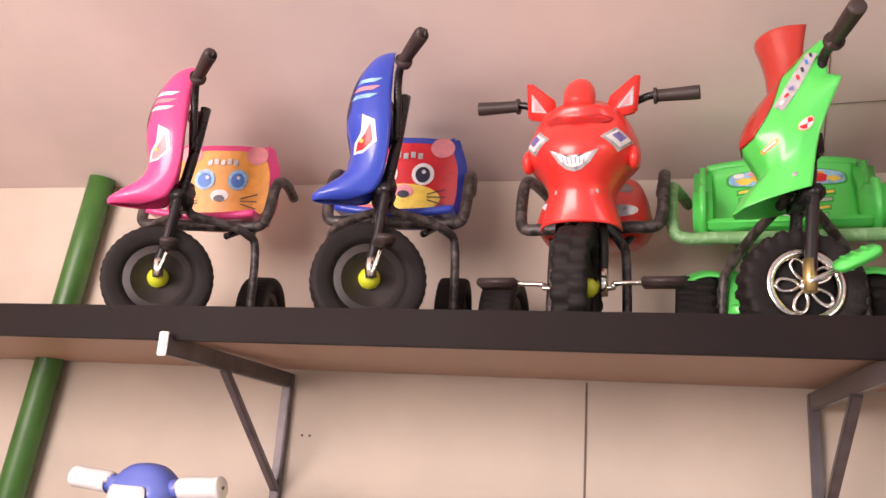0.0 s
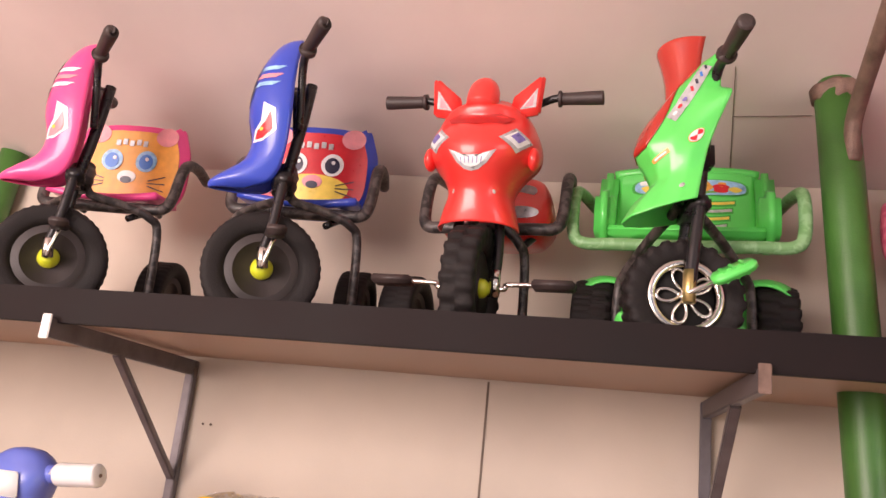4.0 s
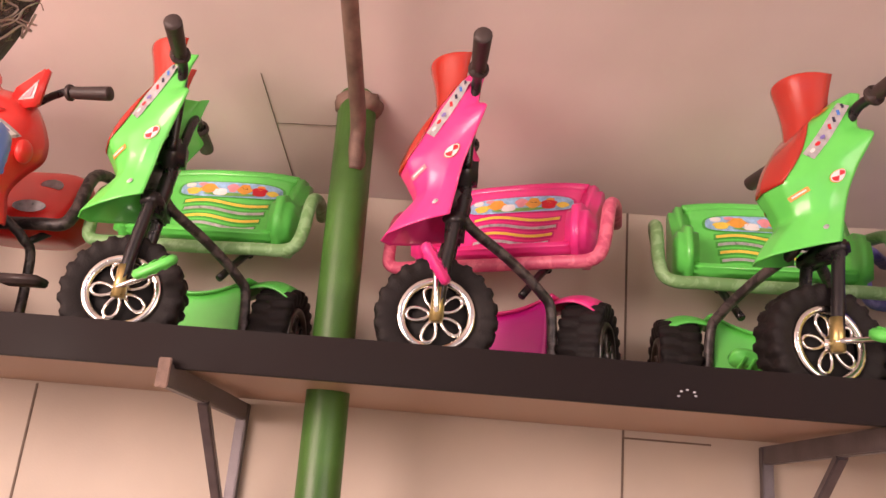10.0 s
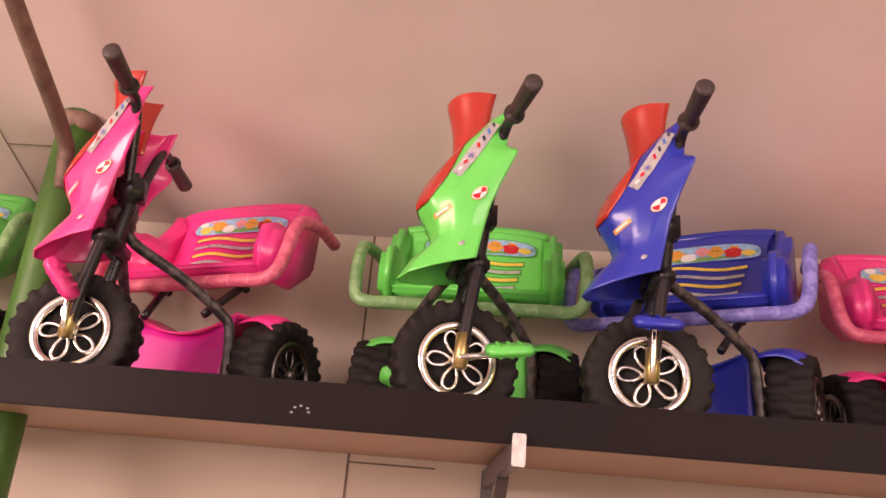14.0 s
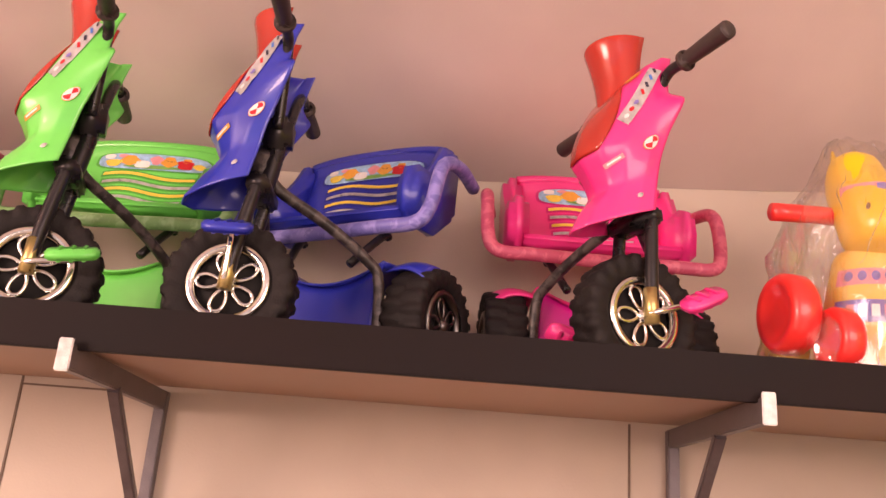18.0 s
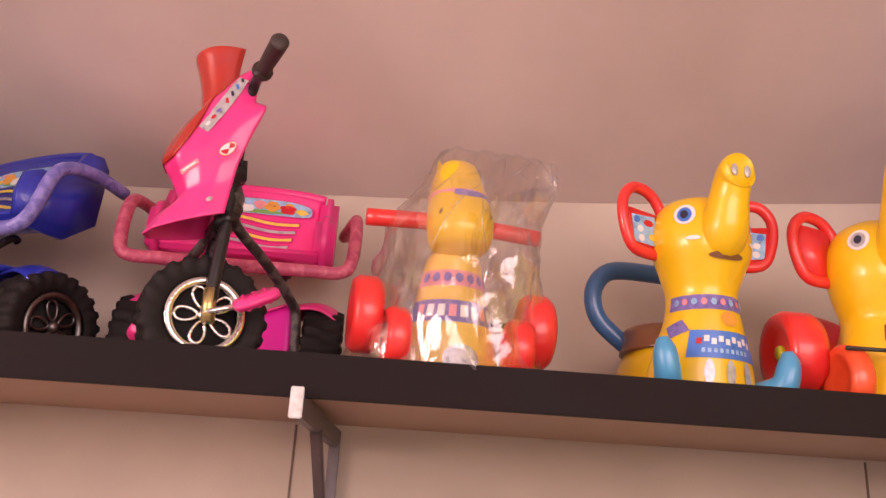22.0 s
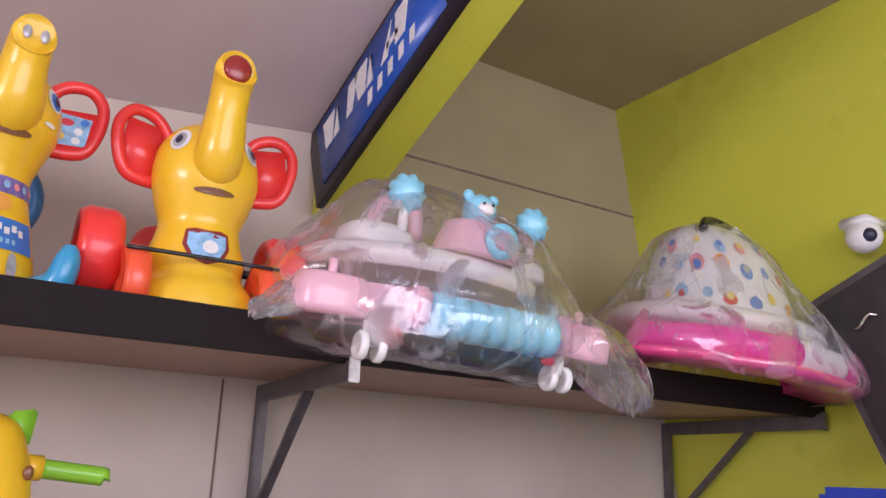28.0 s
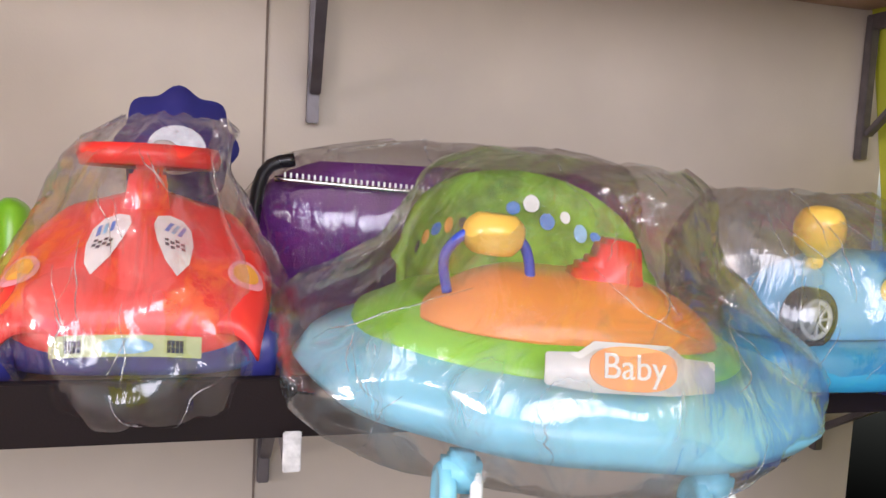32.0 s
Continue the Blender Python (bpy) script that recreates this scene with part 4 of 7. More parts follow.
def tricycle_small(label, colour, m, steer, face):
    t = thing("tricycle", label, "tricycle", m, "tricycles on the shelf")
    R, W = 0.148, 0.075
    st = Matrix.Rotation(radians(steer), 4, "Z") @ Matrix.Rotation(radians(3), 4, "X")
    put = lambda ob: place_local(ob, st @ ob.matrix_basis)
    plain_wheel(t, R, W, st @ Matrix.Translation((0, 0, R)))
    for side in (-1, 1):
        put(part("fork_leg", tube([(side * 0.056, -0.004, R + 0.03), (side * 0.056, 0.014, 0.26), (side * 0.050, 0.03, 0.38)], 0.0125, 12, 4), BLACK, t))
        put(part("spindle", tube([(side * 0.057, 0.0, R - 0.005), (side * 0.057, -0.004, R + 0.045)], 0.014, 10, 2), CHROME, t, "chrome fork end"))
        put(part("crank", tube([(side * 0.05, 0, R), (side * 0.082, 0, R), (side * 0.085, 0.02, R + 0.07)], 0.006, 8, 4), CHROME, t))
        p = put(part("pedal", box(0.075, 0.045, 0.018, (side * 0.125, 0.02, R + 0.072), 0.004), GRIP, t))
    put(part("fork_crown", box(0.13, 0.045, 0.035, (0, 0.03, 0.375), 0.008), BLACK, t))
    put(part("steering_tube", tube([(0, 0.03, 0.36), (0, 0.06, 0.52), (0, 0.08, 0.66)], 0.015, 12, 3), BLACK, t))
    bar = [(0.03, 0.055, 0.52), (0.060, 0.050, 0.60), (0.085, 0.046, 0.660), (0.115, 0.046, 0.682), (0.155, 0.052, 0.692), (0.245, 0.074, 0.710)]
    for side in (-1, 1):
        put(part("handlebar", tube([(side * x, y, z) for x, y, z in bar], 0.0105, 10, 5), BLACK, t))
        put(part("grip", tube([(side * 0.136, 0.048, 0.687, 0.0225), (side * 0.144, 0.050, 0.689, 0.0225), (side * 0.150, 0.051, 0.691, 0.0165), (side * 0.200, 0.063, 0.701, 0.0178), (side * 0.246, 0.074, 0.710, 0.019), (side * 0.251, 0.076, 0.711, 0.012)], 0.017, 14, 4), GRIP, t))
    rows = [(0.345, 0.150, 0.07, 0.020), (0.362, 0.150, 0.010, 0.050), (0.388, 0.120, -0.012, 0.062), (0.425, 0.074, -0.022, 0.072), (0.48, 0.058, -0.028, 0.082), (0.55, 0.072, -0.030, 0.094), (0.62, 0.068, -0.030, 0.088), (0.69, 0.048, -0.034, 0.080), (0.745, 0.016, -0.040, 0.058), (0.765, -0.014, -0.044, 0.040)]
    s = cowl(rows, 0.9)
    put(part("fairing", shell(s, 36, 30, 0.004), colour, t))
    for side in (-1, 1):
        put(part("eye_sticker", decal(s, side * 0.50, 0.47, turned([(x * 1.45, y * 1.7) for x, y in [(-0.028, -0.012), (-0.005, -0.020), (0.024, -0.010), (0.034, 0.020), (0.020, 0.036), (0.004, 0.012), (-0.018, 0.006)]], 20 * side), 0.002), STK_W, t, "white swirl sticker"))
        put(part("eye_sticker", decal(s, side * 0.50, 0.47, turned([(x * 1.45, y * 1.7) for x, y in [(-0.020, -0.010), (-0.004, -0.015), (0.018, -0.006), (0.026, 0.018), (0.012, 0.008), (-0.010, 0.002)]], 20 * side), 0.0035), STK_P if colour is PINK1 else STK_R, t))
        put(part("eye_sticker", decal(s, side * 0.50, 0.47, round_outline(0.006, 0.005, n=12), 0.005), STK_Y, t))
        for q in range(3):
            put(part("stripe_sticker", patch(s, side * (0.50 + 0.02 * q), 0.66 + 0.035 * q, 0.24, 0.009, 0.002, "strip", -0.3 * side), (STK_W if q != 1 else STK_P) if colour is PINK1 else (STK_S if q != 1 else STK_P), t))
        put(part("edge_sticker", patch(s, side * 0.12, 0.70, 0.08, 0.10, 0.002, "strip", 0.2 * side), STK_K if q else STK_G, t))
    body_frame(t, RAIL_K, R, 0.20, 0.36, 0.20, 0.185, 0.19, 0.33)
    for side in (-1, 1):
        wheel = plain_wheel(t, 0.122, 0.08, Matrix.Translation((side * 0.165, 0.34, 0.122)))
    part("axle", tube([(-0.165, 0.34, 0.122), (0, 0.34, 0.122), (0.165, 0.34, 0.122)], 0.009, 8, 2), BLACK, t)

    # seat back in the outline of a round-eared head
    def head(k, grow=0.0):
        out = []
        for i in range(56):
            a = 2 * math.pi * i / 56
            x, z = 0.184 * math.copysign(abs(math.cos(a)) ** 0.62, math.cos(a)), 0.142 * math.copysign(abs(math.sin(a)) ** 0.62, math.sin(a))
            for e in (-1, 1):
                d = math.hypot(a - (math.pi / 2 - e * 0.80), 0)
                z += 0.030 * math.exp(-(d / 0.20) ** 2)
            out.append((x * k, z * k))
        return out
    by, bz = 0.285, 0.520
    tilt = Matrix.Translation((0, by, bz)) @ Matrix.Rotation(radians(3), 4, "X")
    shape = part("backrest", plate(head(1.0), 0.035, (0, 0, 0), None, "xz", 0.010), colour, t)
    shape.matrix_basis = tilt
    f = part("face_panel", plate(head(0.86), 0.004, (0, -0.0035, -0.002), None, "xz", 0), face, shape, "printed panel in warm colours", False)
    part("face_patch", plate(oval(0.11, 0.045, 24, 0, -0.052), 0.002, (0, -0.0055, 0), None, "xz", 0), STK_Y if face is not STK_O else STK_O, shape, "", False)
    for e in (-1, 1):
        part("ear_patch", plate(oval(0.036, 0.030, 20, e * 0.110, 0.104), 0.002, (0, -0.006, 0), None, "xz", 0), STK_P, shape, "", False)
        part("eye_patch", plate(oval(0.034, 0.034, 20, e * 0.055, 0.022), 0.002, (0, -0.0075, 0), None, "xz", 0), STK_W if face is not STK_O else STK_S, shape, "", False)
        part("eye_dot", plate(oval(0.022, 0.024, 20, e * 0.055, 0.020), 0.002, (0, -0.0095, 0), None, "xz", 0), STK_K if face is not STK_O else STK_B, shape, "", False)
        part("eye_glint", plate(oval(0.006, 0.006, 12, e * 0.052 + 0.006, 0.028), 0.002, (0, -0.0115, 0), None, "xz", 0), STK_W, shape, "", False)
    for e in (-1, 1):
        for k in (-1, 0, 1):
            part("whisker_print", box(0.055, 0.0015, 0.003, (e * 0.098, -0.0078, -0.048 + k * 0.016), 0, Matrix.Rotation(radians(-e * k * 16), 4, "Y")), STK_K, shape, "", False)
    part("mouth_patch", plate(oval(0.030, 0.020, 20, 0, -0.030), 0.002, (0, -0.0078, 0), None, "xz", 0), STK_W if face is STK_O else STK_P, shape, "", False)
    part("mouth_mark", plate(oval(0.018, 0.011, 20, 0, -0.040), 0.002, (0, -0.0098, 0), None, "xz", 0), STK_K, shape, "", False)
    for q in range(5):
        part("word_bar", box(0.014, 0.002, 0.018, (-0.044 + q * 0.022, -0.007, 0.078 + 0.004 * (q % 2)), 0), STK_G, shape, "unreadable lettering", False)
    part("seat", shell(lambda u, v: V((u * 0.165, by - 0.13 + v * 0.15, bz - 0.128 + 0.015 * u * u + 0.01 * v)), 14, 6, 0.018), colour, t)
    return t


# darker copy of the red, painting shade below the cowl's brow
STK_M2 = mat("red_recess_shade", (0.46, 0.020, 0.018), 0.4, 0, 0.2, 30, 0.02)


def tricycle_red(label, m, steer):
    t = thing("tricycle", label, "tricycle", m, "tricycles on the shelf")
    R, W = 0.150, 0.078
    st = Matrix.Rotation(radians(steer), 4, "Z")
    put = lambda ob: place_local(ob, st @ ob.matrix_basis)
    w = part("wheel", tyre_mesh(R, W, True), RUBBER, t, "black ridged tyre")
    w.matrix_basis = st @ Matrix.Translation((0, 0, R))
    part("disc", lathe([(R * 0.62, -W * 0.30), (R * 0.30, -W * 0.20), (R * 0.30, W * 0.20), (R * 0.62, W * 0.30)], 30, "x"), MATS["wheel_disc"], w)
    for side in (-1, 1):
        part("hub_cap", lathe([(R * 0.17, side * W * 0.2), (R * 0.15, side * W * 0.45), (R * 0.06, side * W * 0.62)], 20, "x"), YHUB, w, "yellow green hub cone")
        put(part("fork_leg", tube([(side * 0.058, -0.004, R + 0.02), (side * 0.058, 0.012, 0.24), (side * 0.05, 0.03, 0.36)], 0.0125, 12, 4), BLACK, t))
        put(part("spindle", tube([(side * 0.058, 0.0, R - 0.02), (side * 0.058, -0.002, R + 0.045)], 0.0135, 10, 2), CHROME, t, "chrome fork end"))
        put(part("crank", tube([(side * 0.05, 0, R), (side * 0.085, 0, R), (side * 0.09, -0.004 * side, R + 0.01), (side * 0.19, 0.0, R + 0.012)], 0.006, 8, 4), CHROME, t))
        p = put(part("pedal", box(0.10, 0.055, 0.020, (side * 0.20, 0.0, R + 0.012), 0.004), GRIP, t))
    put(part("fork_crown", box(0.13, 0.045, 0.035, (0, 0.03, 0.36), 0.008), BLACK, t))
    put(part("steering_tube", tube([(0, 0.03, 0.34), (0, 0.06, 0.48), (0, 0.075, 0.60)], 0.015, 12, 3), BLACK, t))
    put(part("handlebar", tube([(-0.285, 0.03, 0.660), (-0.16, 0.035, 0.662), (0, 0.05, 0.60), (0.16, 0.035, 0.662), (0.285, 0.03, 0.660)], 0.010, 10, 5), BLACK, t))
    for side in (-1, 1):
        put(part("grip", tube([(side * 0.175, 0.034, 0.661, 0.021), (side * 0.183, 0.034, 0.661, 0.021), (side * 0.188, 0.034, 0.661, 0.016), (side * 0.27, 0.031, 0.660, 0.018), (side * 0.288, 0.03, 0.660, 0.018)], 0.017, 14, 4), GRIP, t))
    rows = [(0.300, 0.060, -0.03, 0.102), (0.335, 0.070, -0.035, 0.094), (0.385, 0.080, -0.04, 0.082), (0.43, 0.112, -0.05, 0.100), (0.475, 0.125, -0.06, 0.136), (0.515, 0.112, -0.06, 0.142), (0.555, 0.085, -0.055, 0.132), (0.595, 0.062, -0.05, 0.112), (0.63, 0.030, -0.05, 0.085), (0.648, 0.0, -0.04, 0.05)]
    s = cowl(rows, 0.75)

    def s2(u, v):
        p = s(u, v)
        brow = 0.020 * math.exp(-((v - 0.78) / 0.05) ** 2) * math.exp(-(u / 0.6) ** 4) - 0.008 * math.exp(-((v - 0.685) / 0.045) ** 2) * math.exp(-(u / 0.62) ** 4)
        crest = 0.030 * math.exp(-(u / 0.16) ** 2) * max(0, (v - 0.75) / 0.25)
        return p + V((0, -brow, crest))
    put(part("fairing", shell(s2, 40, 36, 0.004), RED, t))
    put(part("crest", tube([(0, -0.062, 0.592, 0.040), (0, -0.046, 0.640, 0.040), (0, -0.016, 0.668, 0.026), (0, 0.0, 0.682, 0.006)], 0.02, 16, 5), RED, t))
    for side in (-1, 1):
        ear = part("ear", plate([(-0.01, 0.0), (0.072, 0.012), (0.080, 0.110), (0.070, 0.118), (0.004, 0.060)] if side > 0 else [(0.01, 0.0), (-0.072, 0.012), (-0.080, 0.110), (-0.070, 0.118), (-0.004, 0.060)], 0.022, (0, 0, 0), None, "xz", 0.006), RED, t)
        ear.matrix_basis = st @ Matrix.Translation((side * 0.066, -0.022, 0.585))
        part("ear_sticker", plate([(side * 0.022, 0.022), (side * 0.062, 0.028), (side * 0.064, 0.080)], 0.0015, (0, -0.0018, 0), None, "xz", 0), STK_G, ear, "", False)
        part("ear_mark", plate([(side * 0.032, 0.028), (side * 0.054, 0.032), (side * 0.056, 0.062)], 0.0015, (0, -0.0034, 0), None, "xz", 0), STK_P, ear, "", False)
        put(part("eye_sticker", patch(s2, side * 0.50, 0.515, 0.16, 0.066, 0.002, "strip", 0.95 * side), STK_G, t, "slanted eye sticker"))
        put(part("eye_sticker", patch(s2, side * 0.50, 0.515, 0.12, 0.046, 0.0035, "strip", 0.95 * side), STK_W, t))
        put(part("eye_sticker", patch(s2, side * 0.50, 0.525, 0.07, 0.030, 0.005, "strip", 0.95 * side), STK_V, t))
        put(part("cheek_knob", ball(0.016, 0.028, 0.030, (side * 0.132, -0.015, 0.475)), RED, t))
        put(part("brow_sticker", patch(s2, side * 0.22, 0.88, 0.07, 0.030, 0.002), STK_G, t))
        put(part("bolt", patch(s2, side * 0.40, 0.20, 0.03, 0.012, 0.003), STK_G, t))
    # decal paints the brow's shade; the recess itself is only shallow
    put(part("brow_shade", decal(s2, 0, 0.665, [(-0.096, 0.018), (-0.055, 0.030), (0, 0.020), (0.055, 0.030), (0.096, 0.018), (0.070, -0.014), (0, -0.028), (-0.070, -0.014)], 0.003), STK_M2, t, "painted shade in the shallow recess under the brow"))
    grin = [(-0.046, 0.014), (-0.022, 0.004), (0, 0.001), (0.022, 0.004), (0.046, 0.014), (0.036, -0.008), (0.018, -0.019), (0, -0.022), (-0.018, -0.019), (-0.036, -0.008)]
    grin = [(x * 0.86, z * 1.05) for x, z in grin]
    put(part("mouth_sticker", decal(s2, 0, 0.365, [(x * 1.3, z * 1.5 + 0.002) for x, z in grin], 0.002), STK_G, t, "silver rim of the grin sticker"))
    put(part("mouth_sticker", decal(s2, 0, 0.365, grin, 0.0035), STK_W, t, "white grin sticker"))
    for q in range(6):
        x = -0.025 + q * 0.010
        put(part("tooth_line", decal(s2, 0, 0.365, [(x - 0.0008, -0.015), (x + 0.0008, -0.015), (x + 0.0008, 0.001), (x - 0.0008, 0.001)], 0.0046), STK_V, t))
    body_frame(t, RAIL_K, R, 0.19, 0.345, 0.16, 0.10, 0.16, 0.30)
    for side in (-1, 1):
        plain_wheel(t, 0.125, 0.095, Matrix.Translation((side * 0.262, 0.32, 0.125)))
    part("axle", tube([(-0.25, 0.32, 0.125), (0, 0.32, 0.125), (0.25, 0.32, 0.125)], 0.009, 8, 2), BLACK, t)
    seat = part("seat", blob([(0, 0.24, 0.33, 0.13, 0.09), (0, 0.25, 0.37, 0.155, 0.115), (0, 0.27, 0.43, 0.150, 0.10), (0, 0.30, 0.50, 0.128, 0.07), (0, 0.315, 0.535, 0.10, 0.045), (0, 0.32, 0.545, 0.05, 0.02)], 30, 5, None, 3.2), RED, t)
    for x, z, rx in ((0.075, 0.475, 0.032), (0.085, 0.385, 0.045), (-0.08, 0.40, 0.04)):
        part("seat_sticker", plate(oval(rx, 0.016, 20, x, z), 0.003, (0, 0.118 if z < 0.42 else 0.205, 0), None, "xz", 0), STK_G, t, "silver oval sticker", False)
    return t


def stand(x, y, heading, steer, off=0.042):
    """The pose of a tricycle whose turned front hub shows at x, y."""
    a = radians(heading + steer)
    return pose(x - off * math.cos(a), y - off * math.sin(a), BOARD, 0, 0, heading)


tricycle_small("pink tricycle with an animal-shaped seat back and plain grey wheels", PINK1, stand(-0.062, -0.668, 8, -64), -64, STK_O)
tricycle_small("blue tricycle with an animal-shaped seat back and plain grey wheels", BLUE1, stand(0.540, -0.668, 7, -69), -69, STK_R)
tricycle_red("red tricycle with a grinning pointed-eared front cowl", pose(1.028, -0.56, BOARD, 0, 0, -3), 0)
tricycle_big("bright green tricycle with red screen and chrome front wheel", GREEN2, RAIL_G, pose(1.516, -0.656, BOARD, 0, 0, -3), -76, 2.7, 1.5, 0.5)
tricycle_big("hot pink tricycle with chrome wheel beside the green pipe", PINK, RAIL_P, pose(2.192, -0.656, BOARD, 0, 0, -21), -65.7, 1.5, 1.8, -1.0)
tricycle_big("green tricycle with tall red screen and bare chrome rim", GREEN2, RAIL_G, pose(2.977, -0.656, BOARD, 0, 0, -3), -72.5, 3.0, 0.4, 0.15)
tricycle_big("royal blue tricycle with violet tube rail", BLUE, RAIL_V, pose(3.363, -0.652, BOARD, 0, 0, -29), -61.4, 1.6, -0.1, 0.0)
tricycle_big("hot pink tricycle with red screen beside the bagged horse", PINK, RAIL_P, pose(4.174, -0.645, BOARD, 0, 0, 2), -69.2, 2.9, 4.3, 0.45)


# ---- ride-on animals ----
def toy_wheel(parent, r, w, material, at, name="wheel", cap=None):
    bm = lathe([(r * 0.30, -w * 0.30), (r * 0.55, -w * 0.34), (r * 0.66, -w * 0.46), (r * 0.88, -w * 0.5), (r, -w * 0.30), (r, w * 0.30), (r * 0.88, w * 0.5), (r * 0.66, w * 0.46), (r * 0.55, w * 0.34), (r * 0.30, w * 0.30)], 32, "x")
    ob = part(name, bm, material, parent)
    ob.matrix_basis = Matrix.Translation(at)
    if cap:
        for s in (-1, 1):
            part("hub_cap", lathe([(r * 0.2, s * w * 0.28), (r * 0.16, s * w * 0.42)], 16, "x"), cap, ob)
    return ob


def ear_loop(t, side, material, at, size=1.0, closed=False):
    """A flat moulded ear with a hand hole at its top."""
    k = size
    pts = [(side * 0.0, 0, -0.055), (side * 0.085, 0, -0.05), (side * 0.115, 0, 0.0), (side * 0.118, 0, 0.06), (side * 0.085, 0, 0.095), (side * 0.03, 0, 0.085), (side * -0.005, 0, 0.03), (side * 0.0, 0, -0.055)]
    ear = part("ear", tube([(x * k, y, z * k) for x, y, z in pts], 0.0135 * k, 10, 5), material, t, "red moulded ear with a hand hole")
    ear.matrix_basis = at
    top = 0.074 if closed else 0.044
    part("ear_plate", plate([(side * 0.004 * k, -0.05 * k), (side * 0.085 * k, -0.046 * k), (side * 0.110 * k, 0.0), (side * (0.112 if not closed else 0.100) * k, top * k), (side * (0.0 if not closed else 0.02) * k, (top - 0.006) * k)][::side], 0.012, (0, -0.006, 0), None, "xz", 0.003), material, ear)
    return ear


def elephant(label, m, variant):
    t = thing("ride_on_elephant", label, "ride-on toy", m, "ride-on elephants")
    if variant == 1:
        rows = [(0, 0.02, 0.0, 0.105, 0.09), (0, 0.02, 0.02, 0.120, 0.105), (0, 0.02, 0.09, 0.122, 0.110), (0, 0.01, 0.16, 0.104, 0.098), (0, 0, 0.22, 0.086, 0.086), (0, 0, 0.27, 0.080, 0.082), (0, -0.005, 0.315, 0.094, 0.094), (0, -0.01, 0.37, 0.114, 0.110), (0, -0.005, 0.43, 0.113, 0.106), (0, 0.0, 0.478, 0.086, 0.084), (0, 0.005, 0.497, 0.040, 0.045), (0, 0.005, 0.502, 0.008, 0.01)]
    else:
        rows = [(0, -0.01, 0.0, 0.120, 0.11), (0, -0.02, 0.03, 0.135, 0.125), (0, -0.02, 0.09, 0.130, 0.12), (0, -0.01, 0.13, 0.104, 0.10), (0, 0, 0.17, 0.108, 0.10), (0, 0, 0.215, 0.094, 0.092), (0, 0, 0.245, 0.090, 0.088), (0, -0.005, 0.29, 0.106, 0.100), (0, -0.01, 0.34, 0.118, 0.108), (0, -0.005, 0.40, 0.112, 0.105), (0, 0.0, 0.445, 0.085, 0.085), (0, 0.005, 0.470, 0.045, 0.05), (0, 0.005, 0.476, 0.008, 0.01)]
    part("body", blob(rows, 40, 5), YELLOW, t, "glossy egg yellow moulded body")

    def front(u, v):
        r = rows_at(rows, v)
        a = -math.pi / 2 + u * math.pi / 2
        return V((r[0] + r[3] * math.cos(a), r[1] + r[4] * math.sin(a), r[2]))
    part("rear_body", blob([(0, 0.19, 0.0, 0.10, 0.13), (0, 0.19, 0.03, 0.115, 0.15), (0, 0.18, 0.12, 0.110, 0.145), (0, 0.17, 0.18, 0.085, 0.12), (0, 0.17, 0.20, 0.03, 0.05)], 30, 5), YELLOW, t)
    if variant == 1:
        tr = [(0, -0.045, 0.392, 0.062), (0, -0.078, 0.388, 0.060), (0, -0.102, 0.402, 0.056), (0, -0.118, 0.434, 0.050), (0, -0.132, 0.468, 0.044), (0, -0.150, 0.500, 0.042), (0, -0.170, 0.512, 0.042), (0, -0.178, 0.513, 0.036)]
    else:
        tr = [(0, -0.050, 0.366, 0.060), (0, -0.083, 0.364, 0.057), (0, -0.105, 0.382, 0.054), (0, -0.118, 0.420, 0.050), (0, -0.132, 0.475, 0.044), (0, -0.152, 0.522, 0.044), (0, -0.172, 0.545, 0.047), (0, -0.180, 0.548, 0.040)]
    part("trunk", tube(tr, 0.04, 22, 6), YELLOW, t)
    tip = V(tr[-1][:3])
    if variant == 1:
        for s in (-1, 1):
            part("nostril", ball(0.0085, 0.004, 0.014, tip + V((s * 0.016, -0.003, -0.003))), STK_G, t)
    else:
        part("horn_end", lathe([(0.030, 0.01), (0.031, -0.008), (0.024, -0.013), (0.004, -0.016)], 22, "y", tip + V((0, 0.002, -0.002))), HORN, t, "dark red horn end")
    for s in (-1, 1):
        e = 0.84 if variant == 1 else 0.82
        part("eye", patch(front, s * 0.52, 0.735 if variant == 1 else 0.765, 0.145, 0.042, 0.002, "round"), STK_W, t)
        part("eye_ring", patch(front, s * 0.52, 0.731 if variant == 1 else 0.761, 0.095, 0.030, 0.0035, "round"), STK_B if variant == 1 else STK_G, t)
        part("eye_dot", patch(front, s * 0.52, 0.729 if variant == 1 else 0.759, 0.050, 0.017, 0.005, "round"), STK_K, t)
        if variant == 1:
            part("tusk_sticker", patch(front, s * 0.44, 0.645, 0.09, 0.007, 0.003, "round", 0.6 * s), STK_W, t)
        turn = Matrix.Translation((s * 0.085, 0.02, 0.418 if variant == 1 else 0.385)) @ Matrix.Rotation(radians(s * -14), 4, "Z")
        ear = ear_loop(t, s, RED, turn, 1.0, variant == 2)
        if variant == 1:
            part("ear_sticker", plate([(s * 0.018, -0.040), (s * 0.092, -0.036), (s * 0.100, 0.026), (s * 0.030, 0.030)][::s], 0.0015, (0, -0.0085, 0), None, "xz", 0), STK_S, ear, "pale blue dotted sticker", False)
